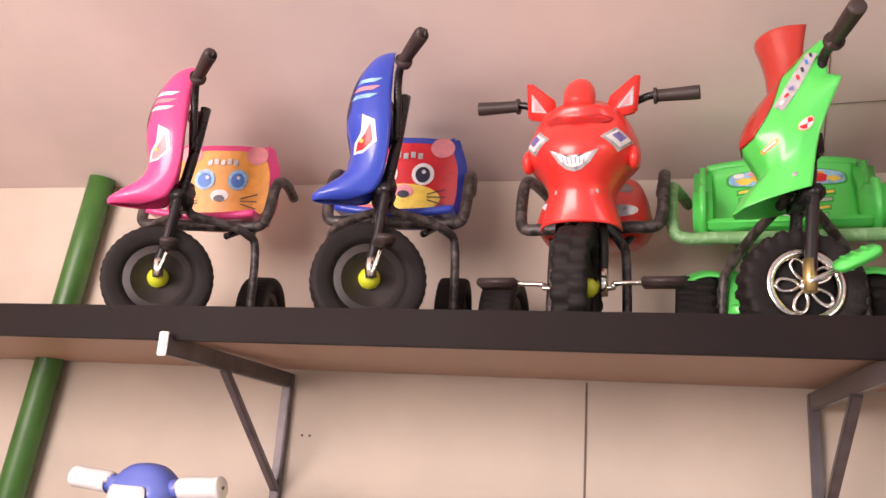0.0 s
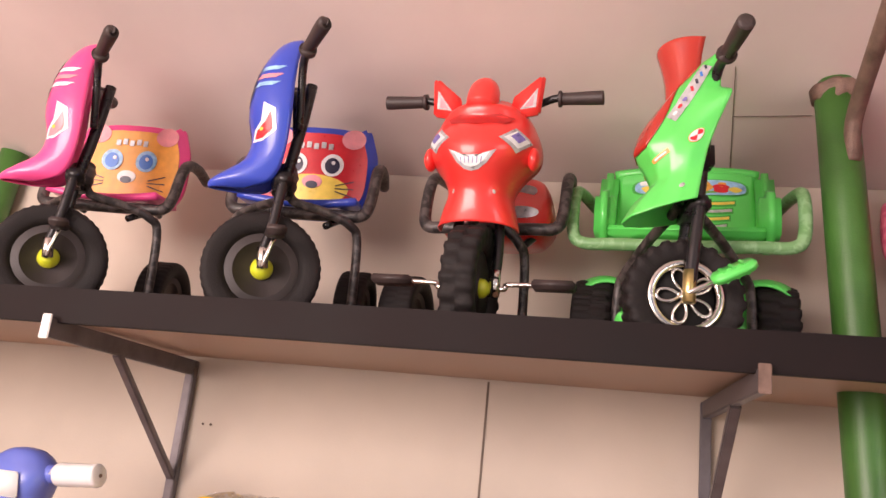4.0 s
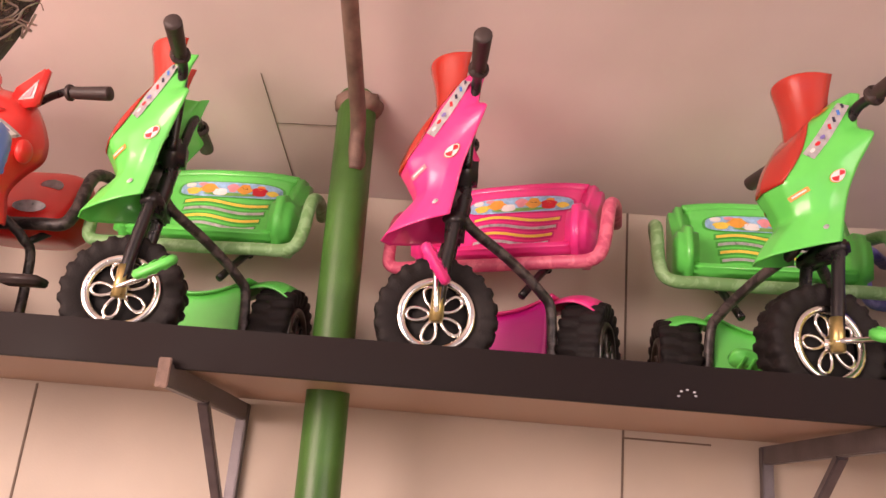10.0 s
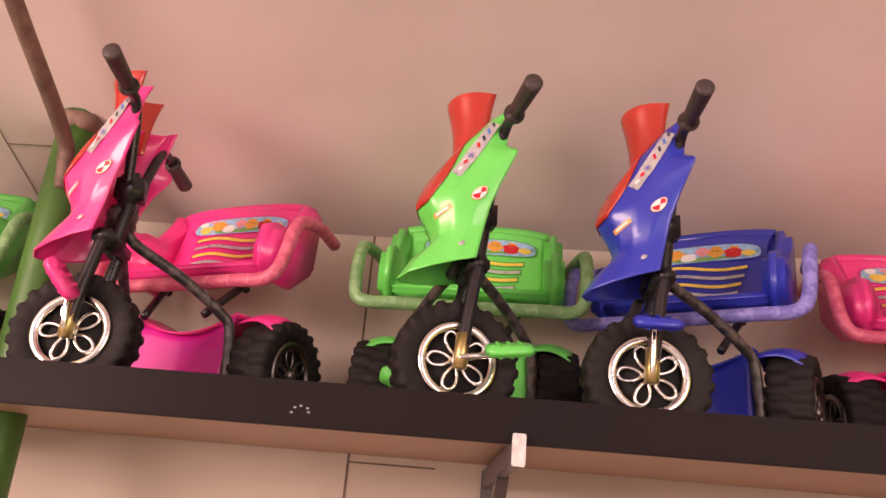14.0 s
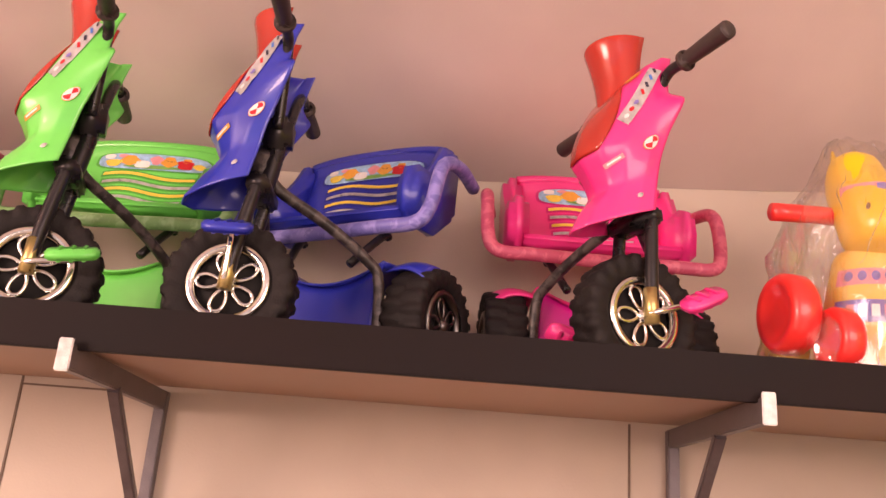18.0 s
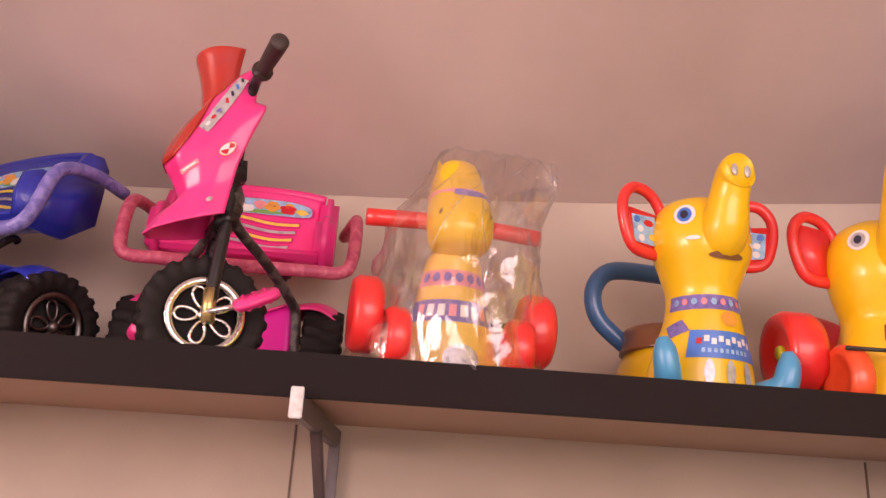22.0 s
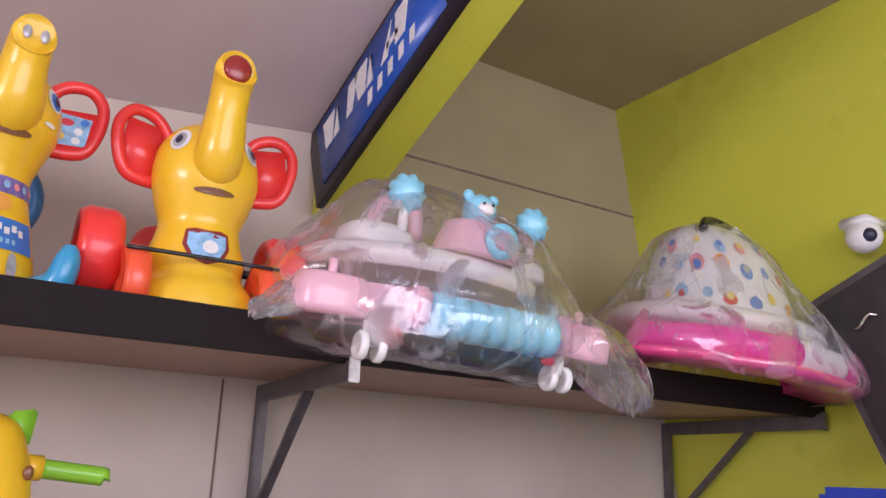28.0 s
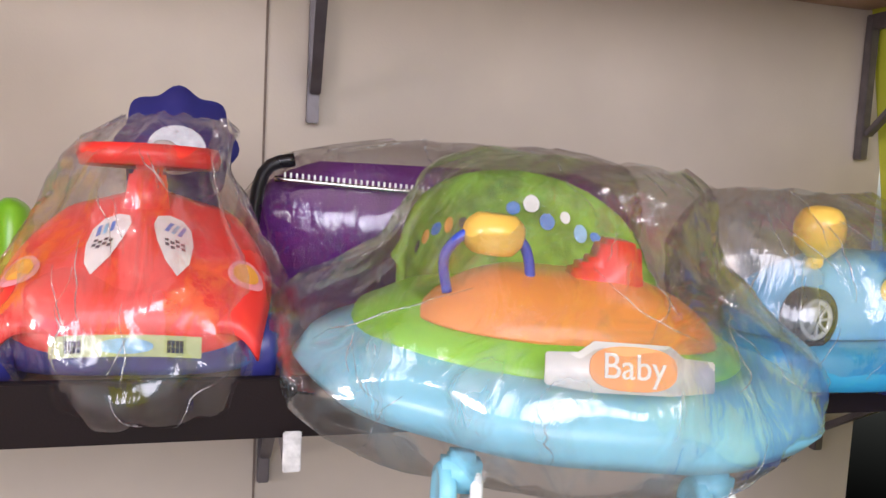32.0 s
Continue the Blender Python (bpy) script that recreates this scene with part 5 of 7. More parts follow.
            for q, (dx, dz, mm) in enumerate(((0.05, 0.012, STK_R), (0.075, -0.005, STK_W), (0.04, -0.02, STK_Y), (0.072, -0.026, STK_W), (0.085, 0.016, STK_B))):
                part("sticker_dot", plate(oval(0.009 if q else 0.014, 0.008, 14, s * dx, dz), 0.001, (0, -0.0098, 0), None, "xz", 0), mm, ear, "", False)
    part("mouth", patch(front, 0.0, 0.590 if variant == 1 else 0.60, 0.26, 0.013, 0.004, "round"), BROWN, t)
    if variant == 1:
        part("collar_sticker", patch(front, 0, 0.405, 0.96, 0.030, 0.002, "strip"), STK_V, t, "violet patterned collar sticker")
        for q in range(11):
            part("collar_mark", patch(front, -0.8 + q * 0.16, 0.405, 0.05, 0.014, 0.0035, "round"), STK_P if q % 2 else STK_S, t)
        part("name_sticker", patch(front, 0.06, 0.262, 0.56, 0.040, 0.002, "strip"), STK_B, t, "blue sticker with unreadable lettering")
        for q in range(9):
            part("word_bar", patch(front, -0.36 + q * 0.095, 0.268 + 0.008 * (q % 2), 0.034, 0.009, 0.0035, "strip"), STK_W if q else STK_R, t)
            part("word_bar", patch(front, -0.30 + q * 0.075, 0.242, 0.022, 0.006, 0.0035, "strip"), STK_S, t)
        for q in range(3):
            part("picture_sticker", patch(front, -0.22 + q * 0.26, 0.185, 0.06, 0.034, 0.002, "round"), STK_G, t)
        part("hat_sticker", patch(front, 0.10, 0.345, 0.16, 0.026, 0.002, "round"), STK_O, t)
        part("side_sticker", patch(front, -0.72, 0.31, 0.16, 0.022, 0.002, "strip", 0.5), STK_V, t)
        for s in (-1, 1):
            part("foot", tube([(s * 0.085, 0.0, 0.055, 0.030), (s * 0.120, -0.050, 0.062, 0.030), (s * 0.142, -0.085, 0.078, 0.029), (s * 0.152, -0.094, 0.122, 0.025), (s * 0.154, -0.090, 0.148, 0.014)], 0.03, 16, 5), CYAN, t, "sky blue foot rocker")
            part("rear_foot", ball(0.05, 0.07, 0.03, (s * 0.13, 0.30, 0.03)), CYAN, t)
        part("saddle", blob([(0, 0.17, 0.17, 0.11, 0.12), (0, 0.17, 0.20, 0.10, 0.11), (0, 0.19, 0.235, 0.085, 0.09), (0, 0.20, 0.245, 0.03, 0.03)], 26, 4), BROWN, t, "brown saddle")
        part("back_handle", tube([(-0.07, 0.24, 0.20), (-0.14, 0.25, 0.26), (-0.155, 0.25, 0.33), (-0.11, 0.25, 0.385), (0, 0.25, 0.395), (0.11, 0.25, 0.385), (0.155, 0.25, 0.33), (0.14, 0.25, 0.26), (0.07, 0.24, 0.20)], 0.023, 14, 5), SKYD, t, "blue hoop handle behind the seat")
    else:
        part("shield_sticker", decal(front, 0.0, 0.36, [(-0.052, 0.036), (-0.03, 0.042), (0, 0.038), (0.03, 0.042), (0.052, 0.036), (0.052, 0.0), (0.036, -0.03), (0, -0.046), (-0.036, -0.03), (-0.052, 0.0)], 0.002), STK_M, t, "dark red shield sticker")
        part("shield_picture", decal(front, 0.0, 0.36, [(-0.044, 0.028), (0, 0.032), (0.044, 0.028), (0.042, 0.0), (0.028, -0.024), (0, -0.036), (-0.028, -0.024), (-0.042, 0.0)], 0.0035), STK_S, t)
        part("shield_picture", patch(front, 0.04, 0.356, 0.10, 0.026, 0.005, "round"), STK_W, t)
        part("axle", tube([(-0.165, -0.128, 0.152), (0, -0.132, 0.152), (0.155, -0.128, 0.152)], 0.0045, 8, 2), BLACK, t, "thin black axle rod")
        for s in (-1, 1):
            toy_wheel(t, 0.094, 0.090, RED, (s * 0.204, 0.03, 0.165), "wheel", YHUB)
            part("axle_stub", tube([(s * 0.10, 0.02, 0.165), (s * 0.20, 0.02, 0.165)], 0.010, 8, 2), BLACK, t)
            toy_wheel(t, 0.074, 0.052, ORANGE, (s * 0.138, -0.075, 0.095), "front_wheel")
            toy_wheel(t, 0.060, 0.05, RED, (s * 0.15, 0.26, 0.060), "rear_wheel")
        part("base", box(0.22, 0.42, 0.03, (0, 0.09, 0.016), 0.012), ORANGE, t)
        part("seat_back", blob([(0, 0.28, 0.16, 0.10, 0.04), (0, 0.29, 0.23, 0.105, 0.035), (0, 0.31, 0.30, 0.08, 0.028), (0, 0.315, 0.325, 0.02, 0.01)], 24, 4), RED, t)
    return t


HORN = plastic("dark_red_horn", (0.30, 0.025, 0.020), 0.25)
SKYD = plastic("dull_blue_plastic", (0.035, 0.16, 0.36))
STK_M = mat("maroon_sticker", (0.26, 0.03, 0.03), 0.3, 0, 0.15, 40, 0)
elephant("egg yellow ride-on elephant with red ears and blue feet", pose(5.268, -0.548, BOARD, 0, 0, 10), 1).scale = (1, 1, 1.05)
elephant("egg yellow ride-on elephant with red wheels and horn trunk", pose(5.698, -0.560, BOARD, 0, 0, -2), 2).scale = (1, 1, 1.06)


def bagged_horse(m):
    t = thing("ride_on_horse", "yellow ride-on horse with red wheels in a clear bag", "ride-on toy", m)
    rows = [(0, 0.02, 0.0, 0.11, 0.10), (0, 0.02, 0.03, 0.122, 0.11), (0, 0.01, 0.10, 0.112, 0.10), (0, 0, 0.17, 0.090, 0.085), (0, -0.005, 0.24, 0.072, 0.072), (0, -0.01, 0.285, 0.062, 0.066)]
    part("body", blob(rows + [(0, -0.01, 0.30, 0.05, 0.05)], 34, 5), YELLOW2, t)
    part("head", blob([(0, -0.045, 0.285, 0.030, 0.03), (0, -0.060, 0.305, 0.064, 0.065), (0, -0.060, 0.345, 0.074, 0.080), (0, -0.035, 0.40, 0.070, 0.078), (0, -0.01, 0.45, 0.062, 0.065), (0, 0.0, 0.50, 0.045, 0.048), (0, 0.005, 0.520, 0.015, 0.018)], 30, 5, None, 2.3), YELLOW, t)

    def front(u, v):
        r = rows_at(rows, v)
        a = -math.pi / 2 + u * math.pi / 2
        return V((r[0] + r[3] * math.cos(a), r[1] + r[4] * math.sin(a), r[2]))
    part("collar_sticker", patch(front, 0, 0.80, 0.9, 0.055, 0.002, "strip"), STK_P, t)
    for q in range(7):
        part("collar_mark", patch(front, -0.66 + q * 0.22, 0.80, 0.075, 0.034, 0.0035, "round"), STK_V, t)
    part("name_sticker", patch(front, 0, 0.60, 0.86, 0.062, 0.002, "strip"), STK_V, t, "patterned sticker with unreadable lettering")
    for q in range(8):
        part("word_bar", patch(front, -0.6 + q * 0.17, 0.60, 0.055, 0.034, 0.0035, "strip"), STK_P if q % 3 == 0 else STK_W, t)
    part("round_sticker", patch(front, 0.05, 0.34, 0.22, 0.075, 0.002, "round"), STK_G, t)
    part("bridle_sticker", patch(lambda u, v: V((0.071 * math.sin(u * 1.5), -0.025 - 0.082 * math.cos(u * 1.5), 0.385 + 0.05 * v)), 0, 0.5, 0.9, 0.2, 0.001, "strip"), STK_P, t)
    part("bridle_sticker", patch(lambda u, v: V((0.072 * math.sin(u * 1.5), -0.026 - 0.083 * math.cos(u * 1.5), 0.385 + 0.05 * v)), 0.25, 0.5, 0.5, 0.13, 0.002, "strip"), STK_V, t)
    for s in (-1, 1):
        part("eye", ball(0.008, 0.006, 0.012, (s * 0.052, -0.108, 0.36)), BROWN, t)
        part("handle", tube([(s * 0.06, 0.0, 0.375), (s * 0.10, 0.0, 0.374), (s * 0.205, 0.0, 0.368)], 0.0185, 14, 3), RED, t, "red handle bar")
        toy_wheel(t, 0.077, 0.064, RED, (s * 0.192, -0.02, 0.158))
        toy_wheel(t, 0.058, 0.050, RED, (s * 0.132, -0.09, 0.105), "front_wheel")
        part("ear", plate([(s * 0.02, 0.0), (s * 0.05, 0.0), (s * 0.045, 0.05)][::s], 0.014, (0, 0.0, 0.475), None, "xz", 0.004), YELLOW, t)
    part("axle", tube([(-0.19, -0.02, 0.165), (0, -0.02, 0.165), (0.19, -0.02, 0.165)], 0.006, 8, 2), BLACK, t)
    part("rear_body", blob([(0, 0.20, 0.02, 0.09, 0.12), (0, 0.20, 0.10, 0.10, 0.14), (0, 0.20, 0.18, 0.08, 0.11), (0, 0.20, 0.20, 0.02, 0.03)], 26, 4), YELLOW2, t)
    crumpled_bag([(0, 0.02, 0.012, 0.20, 0.16), (0.0, 0.02, 0.06, 0.215, 0.19), (0.01, 0.02, 0.20, 0.200, 0.19), (0.03, 0.02, 0.36, 0.175, 0.17), (0.08, 0.02, 0.46, 0.160, 0.13), (0.105, 0.02, 0.53, 0.145, 0.06), (0.115, 0.02, 0.56, 0.13, 0.012)], BAG, t, 3.1, 72, 8, 0.030)
    return t


bagged_horse(pose(4.682, -0.555, BOARD, 0, 0, 8)).scale = (1, 1, 1.10)


# ---- wrapped walkers on the upper shelf ----
def pink_walker(m):
    t = thing("baby_walker", "pale pink baby walker with aqua roller in a clear bag", "baby walker", m)
    ring = [(0.34, 0.0), (0.365, 0.02), (0.365, 0.05), (0.345, 0.075), (0.30, 0.08), (0.26, 0.06), (0.26, 0.02), (0.30, 0.0)]
    bm = ring_shape(ring, 56, "z")
    bmesh.ops.scale(bm, vec=(1.08, 0.86, 1.0), verts=bm.verts)
    part("base_ring", bm, ROSE, t, "pale pink base ring")
    tray = [(0.30, 0.13), (0.325, 0.145), (0.325, 0.165), (0.29, 0.185), (0.20, 0.20), (0.10, 0.20), (0.10, 0.13)]
    bm = ring_shape(tray, 48, "z")
    bmesh.ops.scale(bm, vec=(0.95, 0.80, 1.0), verts=bm.verts)
    part("tray", bm, WHITE, t, "white play tray")
    part("console", blob([(0.045, -0.20, 0.185, 0.105, 0.075), (0.045, -0.20, 0.215, 0.10, 0.07), (0.045, -0.195, 0.250, 0.085, 0.055), (0.045, -0.19, 0.268, 0.07, 0.045), (0.045, -0.19, 0.273, 0.02, 0.02)], 26, 4, None, 3.0), ROSE, t)
    part("console", blob([(-0.17, -0.10, 0.18, 0.09, 0.07), (-0.17, -0.10, 0.215, 0.085, 0.065), (-0.17, -0.10, 0.235, 0.05, 0.04)], 22, 4, None, 3.0), WHITE, t)
    part("console", blob([(0.21, -0.09, 0.18, 0.085, 0.07), (0.21, -0.09, 0.215, 0.08, 0.065), (0.21, -0.09, 0.235, 0.05, 0.04)], 22, 4, None, 3.0), WHITE, t)
    part("dial", ring_shape([(0.022, -0.012), (0.042, -0.012), (0.042, 0.0), (0.022, 0.0)], 24, "y", (0.065, -0.268, 0.222)), AQUA, t)
    part("dial_knob", ball(0.020, 0.014, 0.020, (0.065, -0.275, 0.222)), ROSE, t)
    for x, y, z, r in ((-0.130, -0.15, 0.312, 0.045), (0.215, -0.16, 0.312, 0.043)):
        bm = ball(r, r * 0.8, r, (x, y, z))
        for v in bm.verts:
            d = v.co - V((x, y, z))
            v.co += d * 0.10 * math.cos(9 * math.atan2(d.z, d.x))
        part("flower_knob", bm, AQUA, t, "aqua flower-edged knob")
        part("knob_stem", tube([(x, y, 0.22), (x, y, z)], 0.012, 10, 2), WHITE, t)
    part("bear_knob", blob([(0.045, -0.19, 0.268, 0.030, 0.03), (0.045, -0.19, 0.293, 0.042, 0.036), (0.045, -0.19, 0.326, 0.036, 0.032), (0.045, -0.19, 0.343, 0.01, 0.01)], 22, 4), AQUA, t, "aqua moulded knob")
    part("bear_knob_face", ball(0.022, 0.010, 0.016, (0.045, -0.222, 0.304)), WHITE, t)
    for s in (-1, 1):
        part("bear_knob_ear", ball(0.014, 0.010, 0.014, (0.045 + s * 0.034, -0.19, 0.336)), AQUA, t)
        part("knob_eye", ball(0.004, 0.003, 0.004, (0.045 + s * 0.012, -0.231, 0.314)), STK_K, t)
    # ribbed roller along the front
    prof = []
    for i in range(7):
        x = -0.135 + i * 0.045
        prof += [(0.036, x - 0.0205), (0.047, x - 0.013), (0.047, x + 0.013), (0.036, x + 0.0205)]
    part("roller", lathe(prof, 26, "x", (0.03, -0.335, 0.02)), AQUA, t, "aqua ribbed roller")
    for s in (-1, 1):
        part("roller_mount", box(0.05, 0.075, 0.085, (0.03 + s * 0.180, -0.325, 0.028), 0.012), ROSE, t)
        part("arm", blob([(s * 0.31, -0.24, -0.01, 0.085, 0.075), (s * 0.31, -0.24, 0.04, 0.085, 0.075), (s * 0.31, -0.24, 0.07, 0.07, 0.06)], 20, 3, None, 3.0), ROSE, t)
        part("peg", tube([(s * 0.315, -0.255, 0.06), (s * 0.315, -0.255, 0.105)], 0.010, 10, 2), ROSE, t)
        part("caster_fork", box(0.035, 0.03, 0.06, (s * 0.23, -0.30, -0.035), 0.008), WHITE, t)
        for q in (-1, 1):
            toy_wheel(t, 0.030, 0.018, WHITE, (s * 0.23 + q * 0.020, -0.305, -0.065), "caster")
        part("brake_pad", box(0.03, 0.02, 0.02, (s * 0.19, -0.325, -0.03), 0.004), RED, t)
    part("handle_loop", tube([(-0.12, 0.05, 0.20), (-0.12, 0.05, 0.30), (-0.08, 0.05, 0.345), (-0.02, 0.05, 0.34), (0.0, 0.05, 0.25)], 0.020, 12, 5), ROSE, t)
    part("seat_ring", ring_shape([(0.12, 0.18), (0.135, 0.20), (0.12, 0.215), (0.105, 0.20)], 32, "z", (0, 0.06, 0)), ROSE, t)
    crumpled_bag([(0, 0.0, -0.085, 0.30, 0.30), (0.0, -0.01, -0.06, 0.41, 0.36), (0.01, -0.01, 0.02, 0.43, 0.395), (0.01, -0.01, 0.10, 0.42, 0.38), (0.02, 0.0, 0.20, 0.35, 0.32), (0.01, 0.0, 0.29, 0.26, 0.25), (-0.03, 0.0, 0.36, 0.14, 0.10), (-0.05, 0.0, 0.385, 0.02, 0.02)], BAGM, t, 7.7, 64, 6, 0.018)
    for k, g, seed in ((1, 1.0, 4.3), (-1, 0.35, 8.8)):
        crumpled_bag([(k * 0.30, -0.20, 0.10 * g, 0.09 * g, 0.08 * g), (k * 0.36, -0.23, 0.04, 0.12 * g, 0.10 * g), (k * 0.41, -0.26, -0.03 * g, 0.11 * g, 0.08 * g), (k * 0.45, -0.28, -0.08 * g, 0.08 * g, 0.05 * g), (k * 0.47, -0.29, -0.11 * g, 0.03 * g, 0.01)], BAGM, t, seed, 40, 6, 0.05, "bag_corner")
    return t


pink_walker(pose(6.228, -0.622, 1.938, 6.0, 3.0, -4))


def dotted_bouncer(m):
    t = thing("baby_walker", "white dotted baby walker with pink base in a clear bag", "baby walker", m)
    rows = [(0, 0.0, 0.13, 0.220, 0.20), (0, 0.0, 0.17, 0.222, 0.205), (0, 0.02, 0.27, 0.205, 0.18), (0, 0.04, 0.35, 0.17, 0.14), (0, 0.05, 0.40, 0.11, 0.085), (0, 0.05, 0.415, 0.03, 0.03)]
    part("seat_cover", blob(rows, 40, 6), WHITE, t, "white padded cover with coloured dots")

    def face(u, v):
        r = rows_at(rows, v)
        a = -math.pi / 2 + u * math.pi
        return V((r[0] + r[3] * math.cos(a), r[1] + r[4] * math.sin(a), r[2]))
    mats = [STK_B, STK_R, STK_Y, STK_O, STK_G, STK_B, STK_S, STK_P]
    rnd = random.Random(5)
    k = 0
    for v, n in ((0.22, 13), (0.38, 12), (0.54, 10), (0.70, 7)):
        for i in range(n):
            u = -0.62 + 1.24 * (i + 0.5 * (k % 2)) / n + rnd.uniform(-0.015, 0.015)
            r = rnd.choice((0.022, 0.03, 0.036))
            part("dot", patch(face, u, v + rnd.uniform(-0.03, 0.03), r * 0.95, r * 1.5, 0.002), mats[rnd.randrange(8)], t)
            if r > 0.025:
                part("dot_ring", patch(face, u, v, r * 0.5, r * 0.8, 0.0045), mats[rnd.randrange(8)], t)
        k += 1
    part("top_trim", tube([(-0.14, -0.03, 0.375), (-0.09, 0.0, 0.412), (0, 0.02, 0.430), (0.09, 0.0, 0.412), (0.14, -0.03, 0.372)], 0.012, 10, 5), BLACK, t, "dark grey top edge")
    part("clip", box(0.03, 0.03, 0.05, (0.03, -0.02, 0.395), 0.008), WHITE, t)
    bm = ring_shape([(0.22, 0.085), (0.315, 0.09), (0.335, 0.115), (0.31, 0.14), (0.22, 0.14)], 48, "z")
    bmesh.ops.scale(bm, vec=(1.05, 0.85, 1), verts=bm.verts)
    part("tray", bm, WHITE, t)
    for s, c in ((-1, MAGENTA), (1, MAGENTA)):
        part("bumper", tube([(s * 0.09, -0.30, 0.04), (s * 0.22, -0.27, 0.04), (s * 0.33, -0.16, 0.04), (s * 0.37, -0.02, 0.04)], 0.038, 14, 5), c, t, "pink bumper")
    part("bumper_middle", tube([(-0.10, -0.30, 0.04), (0.0, -0.31, 0.04), (0.10, -0.30, 0.04)], 0.040, 14, 4), WHITE, t)
    bm = ring_shape([(0.25, -0.01), (0.40, -0.015), (0.43, 0.0), (0.40, 0.012), (0.25, 0.012)], 52, "z")
    bmesh.ops.scale(bm, vec=(1.08, 0.86, 1), verts=bm.verts)
    part("base", bm, PINK1, t, "flat pink base rim")
    crumpled_bag([(0, 0, -0.03, 0.40, 0.34), (0, 0, 0.0, 0.475, 0.385), (0, 0, 0.06, 0.45, 0.36), (0, 0, 0.14, 0.37, 0.30), (0, 0.02, 0.25, 0.27, 0.22), (0, 0.03, 0.36, 0.19, 0.14), (0, 0.03, 0.42, 0.06, 0.05)], BAGM, t, 1.3, 60, 6, 0.016)
    return t


bouncer = dotted_bouncer(pose(7.300, -0.660, 1.945, 6, 4, 4))
bouncer.scale = (1.04, 1.10, 1.16)

# ---- right-hand corner ----
cctv = thing("security_camera", "small white dome security camera on the lime wall", "camera", pose(7.64, -1.0, 2.385, 0, 0, 0))
part("mount", box(0.12, 0.10, 0.035, (0, 0, 0.035), 0.008), WHITE, cctv)
part("housing", ball(0.055, 0.055, 0.05, (-0.02, -0.01, -0.01)), WHITE, cctv)
part("lens", ball(0.024, 0.024, 0.024, (-0.045, -0.04, -0.015)), STK_K, cctv, "dark glossy lens")
# grey plate sloping with the roof, dark below; built as a shallow box
wall_panel = thing("sloping_panel", "dark grey sloping metal panel on the lime wall", "cabinet", pose(7.70, -1.43, 2.17, -22.3))
part("body", box(0.10, 1.2, 0.56, (0, 0, 0), 0.006), STEEL, wall_panel, "", False)
part("panel_face", box(0.012, 1.14, 0.50, (-0.056, 0, 0), 0.004), MATS["wheel_disc"], wall_panel, "", False)
part("latch", tube([(-0.063, 0.40, 0.12), (-0.075, 0.42, 0.13), (-0.075, 0.46, 0.11), (-0.063, 0.48, 0.12)], 0.006, 8, 4), CHROME, wall_panel)
post = thing("steel_post", "dark steel post by the lime wall", "post", pose(XR - 0.05, -0.80, 0))
part("shaft", box(0.045, 0.045, 1.58, (0, 0, 0.79), 0.004), STEEL, post, "", False)
crate = thing("plastic_crate", "blue plastic crate standing on the floor beside the post", "crate", pose(XR - 0.25, -1.20, 0))
part("body", box(0.42, 0.5, 1.62, (0, 0, 0.81), 0.02), BLUE1, crate, "", False)


